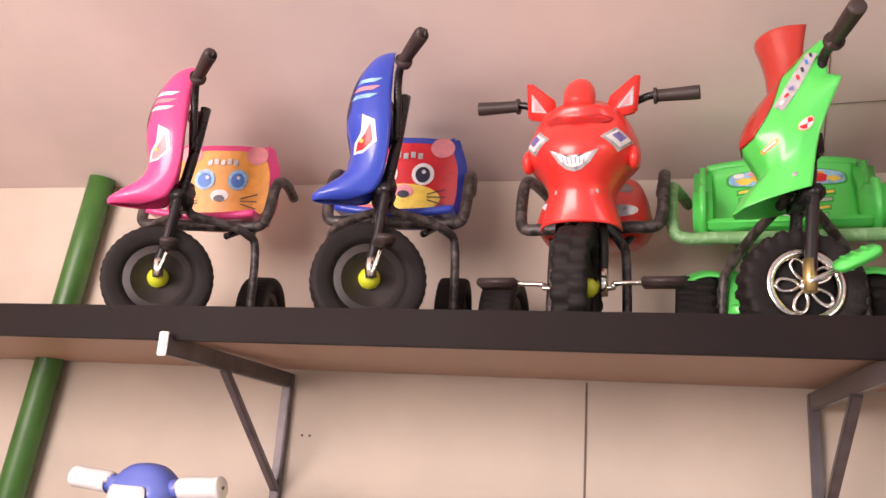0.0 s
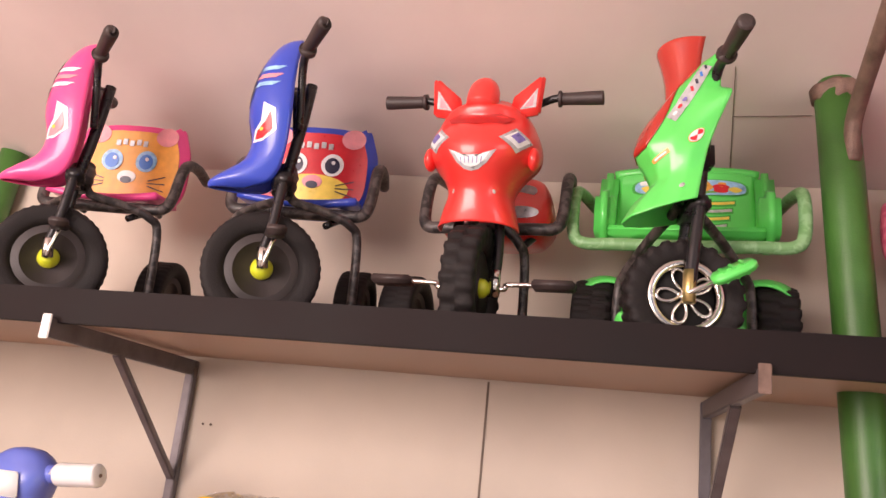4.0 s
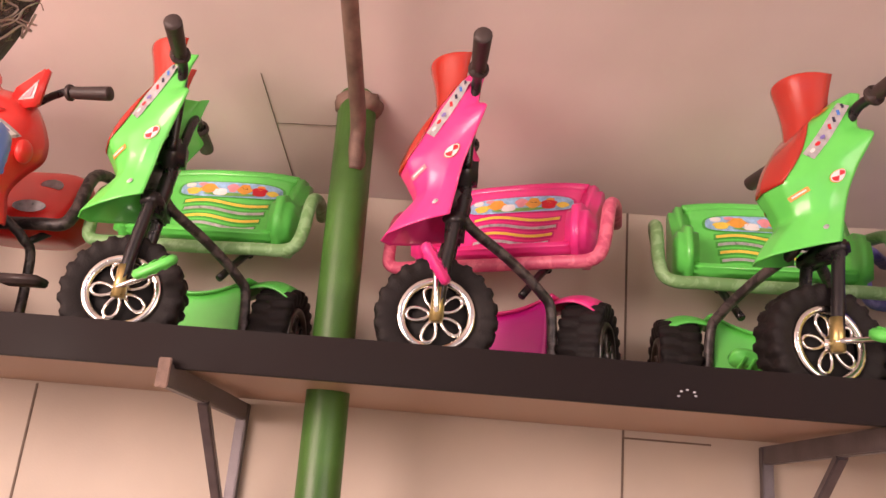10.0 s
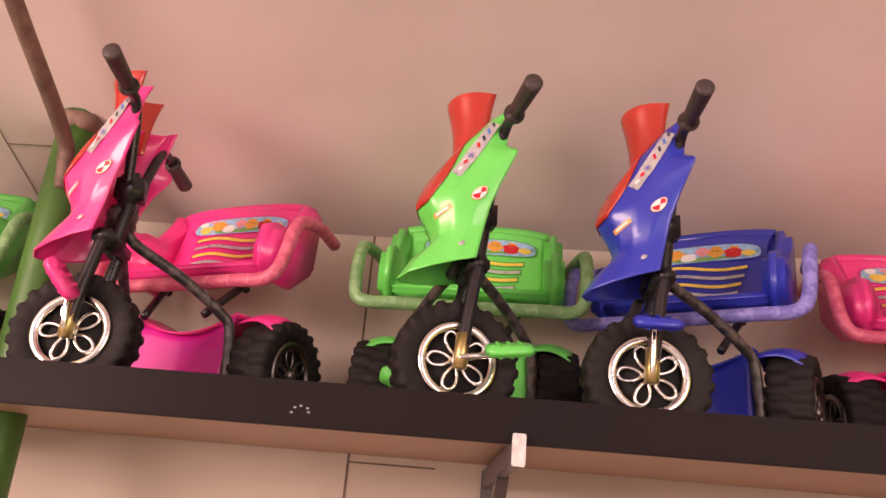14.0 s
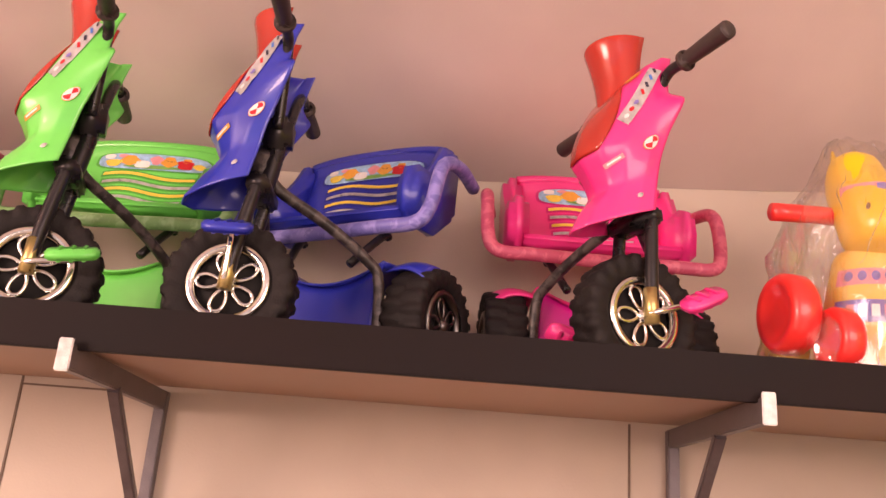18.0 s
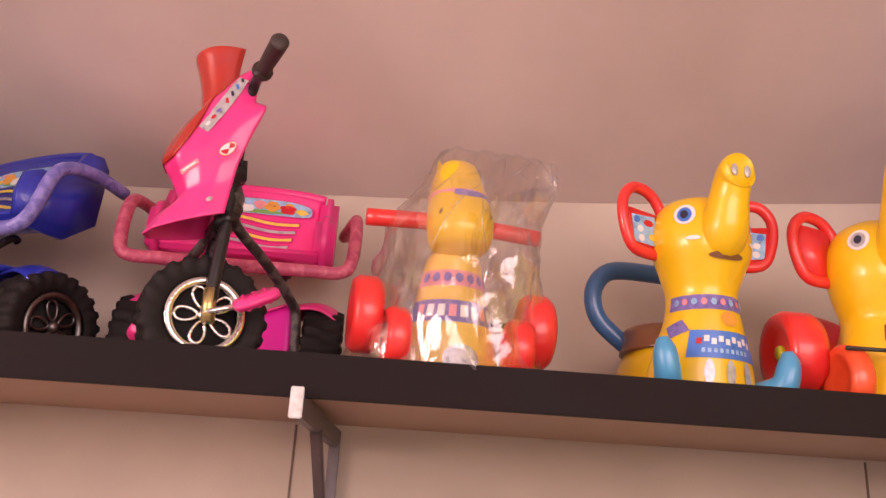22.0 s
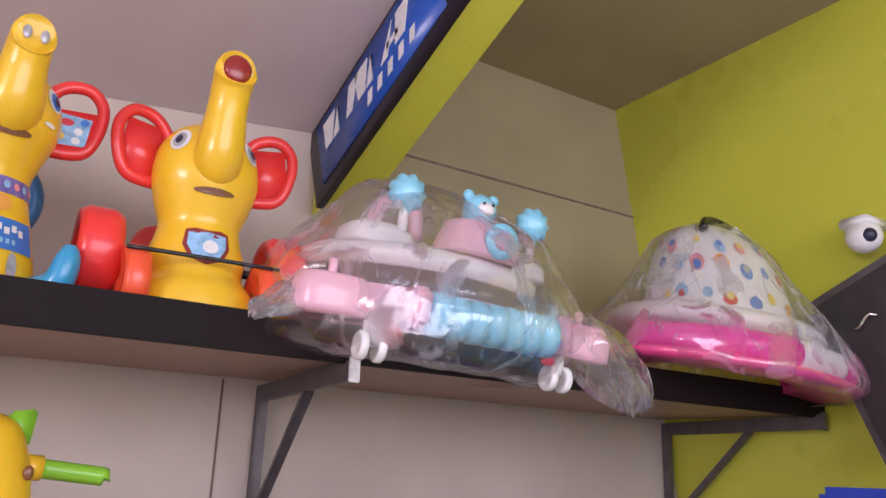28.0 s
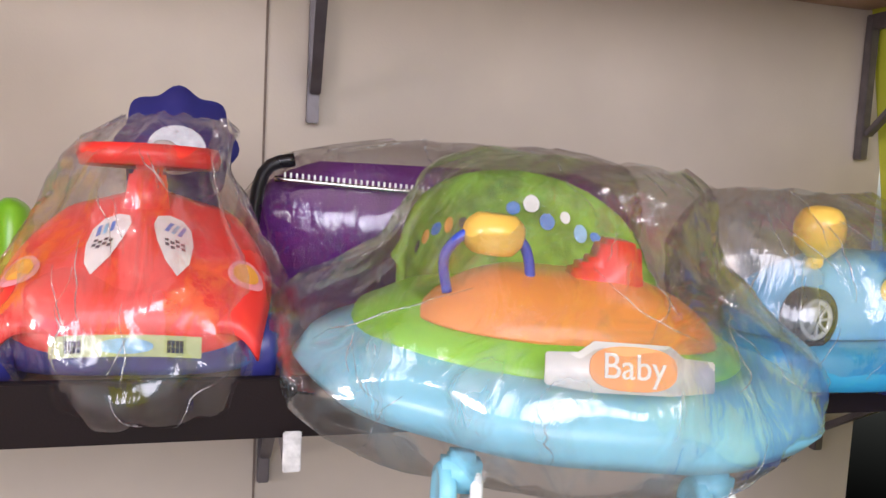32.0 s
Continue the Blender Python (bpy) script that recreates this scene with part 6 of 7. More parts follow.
# ---- lower shelf ----
def rocking_horse(m):
    t = thing("ride_on_horse", "yellow ride-on horse with lime green ears and handles", "ride-on toy", m)
    rows = [(0, 0.0, 0.0, 0.12, 0.14), (0, 0.0, 0.04, 0.132, 0.15), (0, 0.0, 0.14, 0.128, 0.14), (0, 0.0, 0.24, 0.108, 0.115), (0, 0, 0.30, 0.088, 0.095), (0, 0, 0.38, 0.084, 0.085), (0, 0, 0.46, 0.078, 0.08), (0, -0.005, 0.52, 0.070, 0.072), (0, -0.01, 0.56, 0.05, 0.05)]
    part("body", blob(rows, 36, 5), YELLOW, t, "glossy yellow moulded body")
    part("head", blob([(0, -0.06, 0.535, 0.030, 0.03), (0, -0.075, 0.555, 0.066, 0.065), (0, -0.075, 0.60, 0.074, 0.078), (0, -0.05, 0.66, 0.073, 0.075), (0, -0.02, 0.71, 0.066, 0.065), (0, 0.0, 0.755, 0.050, 0.048), (0, 0.005, 0.775, 0.02, 0.02)], 30, 5, None, 2.3), YELLOW, t)
    for s in (-1, 1):
        ear = part("ear", plate([(s * 0.015, 0.0), (s * 0.070, -0.02), (s * 0.078, 0.055), (s * 0.030, 0.045)][::s], 0.022, (0, -0.01, 0.735), None, "xz", 0.006), LIMEP, t, "lime green ear")
        part("collar", tube([(s * 0.060, -0.02, 0.680), (s * 0.095, -0.02, 0.678)], 0.024, 14, 2), YELLOW, t)
        part("handle", tube([(s * 0.092, -0.02, 0.678), (s * 0.15, -0.02, 0.672), (s * 0.200, -0.02, 0.667), (s * 0.206, -0.02, 0.666)], 0.0185, 16, 3), LIMEP, t, "lime green handle")
        part("eye", ball(0.009, 0.006, 0.013, (s * 0.058, -0.108, 0.67)), BROWN, t)
        part("nostril", ball(0.006, 0.005, 0.010, (s * 0.048, -0.140, 0.598)), BROWN, t)
        part("side_panel", blob([(s * 0.085, 0.05, 0.22, 0.012, 0.05), (s * 0.100, 0.05, 0.30, 0.018, 0.07), (s * 0.088, 0.05, 0.40, 0.014, 0.06), (s * 0.075, 0.05, 0.45, 0.004, 0.02)], 18, 4), LEAF, t, "green side panel")
        part("rocker", tube([(s * 0.15, -0.22, 0.06), (s * 0.15, -0.08, 0.022), (s * 0.15, 0.10, 0.022), (s * 0.15, 0.25, 0.06)], 0.020, 12, 5), LIMEP, t)
        part("foot_rest", tube([(s * 0.11, -0.02, 0.16), (s * 0.17, -0.02, 0.16), (s * 0.21, -0.02, 0.165)], 0.02, 12, 3), LIMEP, t)
        part("leg_panel", blob([(s * 0.16, 0.06, 0.02, 0.030, 0.06), (s * 0.165, 0.06, 0.14, 0.034, 0.065), (s * 0.165, 0.06, 0.26, 0.030, 0.05), (s * 0.16, 0.06, 0.29, 0.01, 0.02)], 18, 4), LIMEP, t)

    def front(u, v):
        r = rows_at(rows, v)
        a = -math.pi / 2 + u * math.pi / 2
        return V((r[0] + r[3] * math.cos(a), r[1] + r[4] * math.sin(a), r[2]))
    part("oval_sticker", patch(front, 0.0, 0.62, 0.30, 0.056, 0.002), STK_W, t, "round sticker with blue border")
    part("oval_sticker", patch(front, 0.0, 0.62, 0.26, 0.048, 0.0035), STK_V, t)
    part("oval_sticker", patch(front, 0.0, 0.615, 0.16, 0.030, 0.005), STK_Y, t)
    return t


rocking_horse(pose(5.350, -0.62, LOW, 0, 0, 4)).scale = (1, 1, 0.975)


STK_YG = mat("pale_lime_sticker", (0.50, 0.56, 0.28), 0.3, 0, 0.15, 40, 0)


def red_car(m):
    t = thing("ride_on_car", "red ride-on car with navy seat in a clear bag", "ride-on toy", m)

    def hood(u, v):
        w = 0.145 + 0.035 * math.sin(v * math.pi * 0.8)
        y = -0.20 + v * 0.24
        z = 0.115 + 0.125 * v ** 0.7 + 0.025 * math.cos(u * 1.5) * (0.4 + v) - 0.055 * abs(u) ** 6 - 0.02 * (1 - v) ** 4 + 0.012 * math.cos(u * 6.5) * (1 - v * 0.6)
        return V((u * (w + 0.03 * (1 - v)), y, z))
    part("bonnet", shell(hood, 34, 18, 0.005), RED, t, "glossy red bonnet")
    rows = [(0, 0.02, 0.055, 0.175, 0.215), (0, 0.02, 0.075, 0.188, 0.225), (0, 0.02, 0.115, 0.186, 0.222), (0, 0.03, 0.145, 0.178, 0.212), (0, 0.06, 0.175, 0.160, 0.18)]
    part("body", blob(rows, 44, 5, None, 3.6), RED, t)
    part("chassis", blob([(0, 0.05, 0.03, 0.19, 0.24), (0, 0.05, 0.07, 0.205, 0.25), (0, 0.05, 0.09, 0.20, 0.24)], 36, 3, None, 3.6), NAVY, t, "navy chassis")
    for s in (-1, 1):
        part("headlight_sticker", patch(hood, s * 0.80, 0.32, 0.13, 0.10, 0.003), STK_P, t)
        part("headlight_sticker", patch(hood, s * 0.80, 0.32, 0.09, 0.07, 0.0045), STK_O, t, "orange round lamp sticker")
        leaf = turned([(x * 1.25, y * 1.3) for x, y in [(0.0, -0.060), (0.016, -0.040), (0.023, -0.010), (0.024, 0.018), (0.016, 0.036), (0.0, 0.042), (-0.016, 0.036), (-0.023, 0.016), (-0.021, -0.012), (-0.013, -0.042)]], s * 10)
        part("vent_sticker", decal(hood, s * 0.24, 0.50, leaf, 0.003), STK_W, t, "white chequered leaf sticker")
        for q in range(3):
            part("vent_mark", decal(hood, s * 0.24, 0.50, turned([(-0.016 + q * 0.010, 0.004), (-0.010 + q * 0.010, 0.004), (-0.006 + q * 0.010, 0.030), (-0.012 + q * 0.010, 0.030)], s * 10 - 18 * s), 0.0042), STK_B if q != 1 else STK_S, t)
        for q in range(8):
            x, y = -0.012 + 0.008 * (q % 4), -0.012 - 0.010 * (q // 4) - 0.005 * (q % 2)
            part("check_mark", decal(hood, s * 0.24, 0.50, turned([(x - 0.003, y - 0.003), (x + 0.003, y - 0.003), (x + 0.003, y + 0.003), (x - 0.003, y + 0.003)], s * 10), 0.0042), STK_K, t)
        for y in (-0.12, 0.20):
            toy_wheel(t, 0.055, 0.05, NAVY, (s * 0.175, y, 0.055))

    def bumper(u, v):
        return V((u * 0.098, -0.200 - 0.012 * math.cos(u * 1.4), 0.064 + v * 0.030 - 0.006 * u * u))
    part("grille_sticker", patch(bumper, 0, 0.5, 0.98, 0.5, 0.008, "strip"), STK_YG, t, "chequered grille sticker")
    part("grille_sticker", patch(bumper, 0, 0.5, 0.36, 0.36, 0.0105, "round"), STK_S, t)
    for q in range(16):
        part("check_mark", patch(bumper, (-0.75 + 0.055 * (q // 2)) if q < 8 else (0.55 + 0.055 * ((q - 8) // 2)), 0.35 + 0.3 * (q % 2), 0.024, 0.14, 0.0105, "strip"), STK_K, t)
    part("steering_column", tube([(0, 0.00, 0.235, 0.030), (0, 0.01, 0.28, 0.020), (0, 0.02, 0.325, 0.022)], 0.02, 14, 4), RED, t)
    part("column_block", plate([(-0.038, 0.0), (0.038, 0.0), (0.026, 0.085), (-0.026, 0.085)], 0.03, (0, -0.02, 0.225), None, "xz", 0.006), RED, t)
    wheel = part("steering_wheel", ring_shape([(0.088, -0.012), (0.105, -0.016), (0.110, 0.0), (0.105, 0.016), (0.088, 0.012)], 40, "z"), RED, t, "red steering wheel")
    wheel.matrix_basis = Matrix.Translation((0, 0.03, 0.330)) @ Matrix.Rotation(radians(-3), 4, "X")
    part("wheel_boss", lathe([(0.088, -0.006), (0.088, 0.006)], 24, "z"), RED, wheel)
    part("horn_ball", ball(0.022, 0.022, 0.016, (0.02, 0.0, 0.014)), WHITE, wheel)
    seat = [(0.105 * (1 + 0.07 * math.cos(8 * a)) * math.cos(a), 0.105 * (1 + 0.07 * math.cos(8 * a)) * math.sin(a)) for a in (2 * math.pi * q / 64 for q in range(64))]
    sb = part("backrest", plate([(x * 0.98, z) for x, z in seat], 0.035, (0, 0.0, 0), None, "xz", 0.008), NAVY, t, "navy wavy-edged seat back")
    sb.matrix_basis = Matrix.Translation((0.025, 0.20, 0.355)) @ Matrix.Rotation(radians(-10), 4, "X")
    part("backrest_disc", plate(oval(0.052, 0.045, 24, 0.0, -0.010), 0.004, (0, -0.004, 0), None, "xz", 0), STK_G, sb, "pale disc", False)
    part("seat_stem", box(0.15, 0.04, 0.24, (0.025, 0.22, 0.22), 0.012), NAVY, t)
    part("seat", blob([(0, 0.16, 0.16, 0.12, 0.10), (0, 0.16, 0.20, 0.12, 0.10), (0, 0.16, 0.215, 0.09, 0.08)], 26, 3, None, 3), NAVY, t)
    crumpled_bag([(0, 0.0, -0.055, 0.10, 0.10), (0.0, -0.03, -0.03, 0.19, 0.20), (0, 0.0, 0.04, 0.235, 0.265), (0, 0.0, 0.12, 0.225, 0.255), (0, 0.03, 0.24, 0.165, 0.20), (0.0, 0.05, 0.32, 0.125, 0.17), (0.02, 0.10, 0.37, 0.11, 0.13), (0.03, 0.14, 0.40, 0.09, 0.06)], BAG, t, 5.9, 72, 8, 0.030)
    return t


red_car(pose(5.742, -0.745, LOW + 0.035, 0, 0, -3))


def big_walker(m):
    t = thing("baby_walker", "aqua, green and orange baby walker in a clear bag", "baby walker", m)
    bm = ring_shape([(0.30, 0.0), (0.375, 0.005), (0.395, 0.03), (0.375, 0.065), (0.32, 0.09), (0.26, 0.095), (0.26, 0.05)], 64, "z")
    for v in bm.verts:
        a = math.atan2(v.co.y, v.co.x)
        k = 1 + 0.012 * math.cos(10 * a)
        v.co.x, v.co.y = v.co.x * k * 1.05 + 0.028, v.co.y * k * 0.88
    part("base_ring", bm, AQUA, t, "pale aqua wavy base ring")
    before = set(t.children)
    bm = ring_shape([(0.20, 0.125), (0.292, 0.116), (0.314, 0.132), (0.302, 0.166), (0.24, 0.20), (0.18, 0.205)], 56, "z")
    bmesh.ops.scale(bm, vec=(1, 0.86, 1), verts=bm.verts)
    part("tray", bm, LIMEP, t, "lime green tray")
    part("tray_edge", tube([(0.312 * math.cos(a), 0.268 * math.sin(a), 0.119) for a in (math.pi * (1 + q / 14) for q in range(15))], 0.004, 8, 3), LINE, t)
    rows = [(0, -0.10, 0.185, 0.225, 0.125), (0, -0.10, 0.215, 0.205, 0.115), (0.0, -0.09, 0.245, 0.160, 0.095), (0.0, -0.08, 0.262, 0.11, 0.06)]
    part("toy_board", blob(rows, 44, 5, None, 2.3), ORANGE_P, t, "orange toy board")
    part("toy_button", plate([(-0.055, 0.0), (0.055, 0.0), (0.036, 0.085), (-0.012, 0.085), (-0.020, 0.05), (-0.048, 0.045)], 0.07, (0.045, -0.135, 0.235), None, "xz", 0.008), RED, t, "red stepped button block")
    part("toy_arch", tube([(-0.190, -0.13, 0.225), (-0.200, -0.13, 0.275), (-0.170, -0.13, 0.312), (-0.125, -0.13, 0.318), (-0.090, -0.13, 0.30), (-0.075, -0.13, 0.255), (-0.080, -0.13, 0.225)], 0.0075, 10, 5), BLUE1, t, "blue wire arch")
    part("toy_bead", blob([(-0.135, -0.13, 0.285, 0.030, 0.026), (-0.135, -0.13, 0.30, 0.043, 0.036), (-0.135, -0.13, 0.325, 0.043, 0.036), (-0.135, -0.13, 0.340, 0.028, 0.022)], 10, 3), YELLOW2, t, "yellow bead")
    sign = part("name_plate", plate([(-0.112, -0.020), (-0.05, -0.027), (0.05, -0.027), (0.112, -0.020), (0.112, 0.018), (0.070, 0.020), (0.05, 0.034), (-0.05, 0.034), (-0.070, 0.020), (-0.112, 0.018)], 0.008, (0, 0, 0), None, "xz", 0.002), WHITE, t, "white name plate")
    sign.matrix_basis = Matrix.Translation((0.014, -0.318, 0.150 - 0.022)) @ Matrix.Rotation(radians(4), 4, "Z") @ Matrix.Rotation(radians(-18), 4, "X")
    part("name_oval", plate(oval(0.058, 0.027, 28, 0, 0.003, 2.6), 0.002, (0, -0.0022, 0), None, "xz", 0), STK_O2, sign, "orange oval", False)
    lettering("Baby", 0.044, STK_W, sign, Matrix.Translation((0, -0.003, 0.004)) @ Matrix.Rotation(radians(90), 4, "X"))

    def rest(u, v):
        a = math.pi / 2 + u * 1.45
        return V((-0.018 + 0.222 * math.cos(a), 0.04 + 0.16 * math.sin(a) + 0.03 * v, 0.185 + v * 0.205 * max(0.04, math.cos(u * 1.5)) ** 0.55))
    part("seat_back", shell(rest, 34, 10, 0.014), LEAFCLOTH, t, "green printed padded seat back")
    rnd = random.Random(3)
    for q in range(15):
        part("print_patch", patch(rest, -0.75 + 0.107 * q, 0.55 + 0.25 * rnd.random() * (1 - abs(-0.75 + 0.107 * q)), rnd.uniform(0.035, 0.06), rnd.uniform(0.06, 0.11), 0.004, "round", 0, 16, None, 1 if True else -1), rnd.choice((STK_K, STK_W, STK_O, STK_S, STK_B)), t)
        part("print_patch", patch(rest, -0.72 + 0.107 * q, 0.50 + 0.3 * rnd.random() * (1 - abs(-0.75 + 0.107 * q)), rnd.uniform(0.03, 0.05), rnd.uniform(0.05, 0.09), -0.018, "round"), rnd.choice((STK_K, STK_W, STK_O, STK_S, STK_B)), t)
    for ob in set(t.children) - before:
        if ob.name.split(".")[0] != "name_plate":
            ob.location.z -= 0.058
    for s in (-1, 1):
        for y in (-0.27, 0.24):
            part("caster_fork", box(0.05, 0.045, 0.05, (s * 0.17, y, -0.030), 0.01), AQUA, t)
            toy_wheel(t, 0.036, 0.022, AQUA, (s * 0.17 - 0.018, y, -0.058), "caster")
            toy_wheel(t, 0.034, 0.016, WHITE, (s * 0.17 + 0.018, y, -0.058), "caster")
    crumpled_bag([(0, 0, -0.075, 0.22, 0.22), (0.0, 0.0, -0.04, 0.36, 0.32), (0, 0, 0.04, 0.425, 0.365), (0, 0, 0.12, 0.41, 0.35), (0, 0, 0.19, 0.30, 0.27), (0, 0.02, 0.26, 0.25, 0.22), (0.03, 0.06, 0.33, 0.24, 0.16), (0.06, 0.08, 0.37, 0.18, 0.06)], BAG, t, 2.2, 84, 8, 0.020)
    return t


ORANGE_P = plastic("soft_orange_plastic", (0.86, 0.30, 0.06))
STK_O2 = mat("orange_oval_print", (0.85, 0.36, 0.14), 0.35, 0, 0.08, 40, 0)
LEAFCLOTH = mat("green_printed_cloth", (0.22, 0.40, 0.05), 0.8, 0, 0.45, 26, 0.15)
big_walker(pose(6.345, -0.93, LOW + 0.030, 3, 4, -7))


def wrapped_pram(m):
    t = thing("folded_pram", "folded purple pram with zip in clear film", "pram", m)
    part("hood", blob([(0, 0, 0.0, 0.40, 0.13), (0, 0, 0.10, 0.44, 0.15), (0.0, 0, 0.24, 0.44, 0.14), (0.0, 0, 0.33, 0.40, 0.11), (0.0, 0, 0.375, 0.30, 0.05)], 36, 5, None, 3.0), PURPLE, t)
    part("zip", tube([(-0.40, -0.10, 0.335), (-0.2, -0.135, 0.325), (0.0, -0.14, 0.315), (0.2, -0.135, 0.30)], 0.006, 6, 6), CHROME, t, "metal zip")
    for q in range(46):
        part("zip_tooth", box(0.004, 0.004, 0.010, (-0.38 + q * 0.0115, -0.108 - 0.03 * math.sin(min(1, q / 20) * 1.57), 0.344 - q * 0.0006), 0), STK_W, t, "", False)
    part("frame", tube([(-0.43, -0.06, 0.02), (-0.44, -0.07, 0.2), (-0.42, -0.08, 0.345), (-0.36, -0.09, 0.375)], 0.014, 10, 4), BLACK, t)
    crumpled_bag([(0, 0, -0.0, 0.40, 0.15), (0, 0, 0.15, 0.47, 0.18), (0.02, 0, 0.30, 0.46, 0.17), (0.05, 0, 0.39, 0.40, 0.12), (0.05, 0, 0.43, 0.20, 0.04)], BAG, t, 9.1, 56, 6, 0.02)
    return t


wrapped_pram(pose(6.36, -0.36, LOW, 0, 0, 0))


def blue_car(m):
    t = thing("ride_on_car", "sky blue ride-on car with yellow knob in a clear bag", "ride-on toy", m)
    part("base", blob([(0, 0, 0.0, 0.26, 0.15), (0, 0, 0.02, 0.275, 0.16), (0, 0, 0.06, 0.27, 0.155), (0, 0, 0.075, 0.25, 0.14)], 40, 4, None, 2.6), CYAN, t, "blue base")
    part("body", blob([(0, 0, 0.08, 0.23, 0.11), (0, 0, 0.12, 0.235, 0.115), (0.02, 0, 0.17, 0.20, 0.10), (0.05, 0, 0.21, 0.13, 0.08), (0.05, 0, 0.225, 0.05, 0.04)], 36, 4, None, 2.4), SKYB, t, "pale blue body")
    for x in (-0.17, 0.15):
        w = part("wheel", lathe([(0.045, 0.0), (0.052, -0.006), (0.052, -0.03), (0.04, -0.034)], 28, "y", (x, -0.085, 0.12)), RUBBER, t)
        part("rim", ring_shape([(0.026, -0.034), (0.032, -0.038), (0.036, -0.034)], 24, "y", (x, -0.085, 0.12)), STK_G, w)
        for q in range(8):
            rot = Matrix.Rotation(q * math.pi / 4, 4, "Y")
            part("spoke", box(0.004, 0.004, 0.026, V((x, -0.121, 0.12)) + rot @ V((0, 0, 0.018)), 0, rot), STK_G, w, "", False)
    part("knob_stem", tube([(-0.10, -0.03, 0.17), (-0.10, -0.04, 0.235)], 0.014, 12, 2), YELLOW2, t)
    part("knob", blob([(-0.10, -0.04, 0.215, 0.016, 0.016), (-0.10, -0.04, 0.24, 0.040, 0.038), (-0.10, -0.04, 0.275, 0.044, 0.042), (-0.10, -0.04, 0.30, 0.03, 0.03), (-0.10, -0.04, 0.307, 0.01, 0.01)], 24, 4), YELLOW2, t, "yellow round knob")
    part("window", plate(oval(0.055, 0.022, 24, 0.06, 0.205, 3), 0.01, (0, -0.105, 0), None, "xz", 0.003), STK_S, t, "pale printed window")
    part("side_patch", ball(0.035, 0.012, 0.03, (0.02, -0.105, 0.165)), YELLOW2, t)
    crumpled_bag([(0, 0.02, -0.01, 0.26, 0.16), (0, 0.02, 0.06, 0.31, 0.20), (-0.02, 0.03, 0.16, 0.31, 0.20), (-0.04, 0.05, 0.26, 0.27, 0.16), (-0.06, 0.08, 0.33, 0.18, 0.08)], BAG, t, 4.4, 52, 6, 0.022)
    return t


blue_car(pose(6.965, -0.88, LOW + 0.035, 0, 0, 4))


def ride_on_scooter(m):
    t = thing("ride_on_scooter", "blue ride-on scooter with white handle grips", "ride-on toy", m)
    part("pod", blob([(0, 0, 0.40, 0.05, 0.05), (0, 0, 0.48, 0.07, 0.065), (0, 0, 0.56, 0.095, 0.065), (0, 0.005, 0.60, 0.080, 0.055), (0, 0.005, 0.628, 0.045, 0.035), (0, 0.005, 0.636, 0.01, 0.01)], 30, 5, None, 2.4), PERI, t, "blue handlebar pod")
    part("screen", plate([(-0.062, 0.0), (0.062, 0.0), (0.050, 0.062), (-0.050, 0.062)], 0.012, (0, -0.072, 0.515), None, "xz", 0.004), WHITE, t, "pale front screen")
    for s in (-1, 1):
        part("bar", tube([(s * 0.07, 0, 0.575), (s * 0.115, 0, 0.578)], 0.024, 14, 2), PERI, t)
        part("grip", tube([(s * 0.11, 0, 0.578, 0.026), (s * 0.12, 0, 0.579, 0.030), (s * 0.20, 0, 0.585, 0.029), (s * 0.222, 0, 0.587, 0.030), (s * 0.228, 0, 0.588, 0.024)], 0.03, 16, 4), WHITE, t, "white grip")
        part("grip_hole", lathe([(0.005, 0), (0.005, s * 0.002)], 10, "x", (s * 0.2285, 0, 0.588)), LINE, t)
    part("column", tube([(0, 0, 0.10), (0, 0.0, 0.30), (0, 0, 0.45)], 0.035, 16, 3), PERI, t)
    part("deck", blob([(0, 0.10, 0.06, 0.10, 0.20), (0, 0.10, 0.10, 0.11, 0.21), (0, 0.10, 0.14, 0.09, 0.18)], 28, 3, None, 3), PERI, t)
    for s in (-1, 1):
        toy_wheel(t, 0.06, 0.05, NAVY, (s * 0.11, -0.02, 0.06))
        toy_wheel(t, 0.06, 0.05, NAVY, (s * 0.11, 0.22, 0.06))
    return t


PERI = plastic("periwinkle_plastic", (0.12, 0.17, 0.58))
ride_on_scooter(pose(-0.040, -0.62, LOW, 0, 0, -4)).scale = (1, 1, 0.953)


def bagged_toy(label, m, c1, c2, seed):
    t = thing("wrapped_toy", label, "toy", m, "wrapped toys")
    part("body", blob([(0, 0, 0.0, 0.15, 0.12), (0, 0, 0.30, 0.16, 0.12), (0, 0, 0.50, 0.15, 0.10), (0, 0, 0.565, 0.10, 0.07), (0, 0, 0.585, 0.03, 0.02)], 30, 4, None, 3), c1, t)
    for s in (-1, 1):
        part("lamp", ball(0.035, 0.02, 0.032, (s * 0.10, -0.085, 0.555)), c2, t)
        part("lamp_rim", ring_shape([(0.034, -0.01), (0.042, -0.01), (0.042, 0.01), (0.034, 0.01)], 24, "y", (s * 0.10, -0.088, 0.555)), c1, t)
    crumpled_bag([(0, 0, 0.01, 0.17, 0.14), (0, 0, 0.3, 0.20, 0.16), (0, 0, 0.52, 0.18, 0.14), (0, 0, 0.585, 0.15, 0.08), (0, 0, 0.605, 0.08, 0.02)], BAG, t, seed, 44, 6, 0.02)
    return t


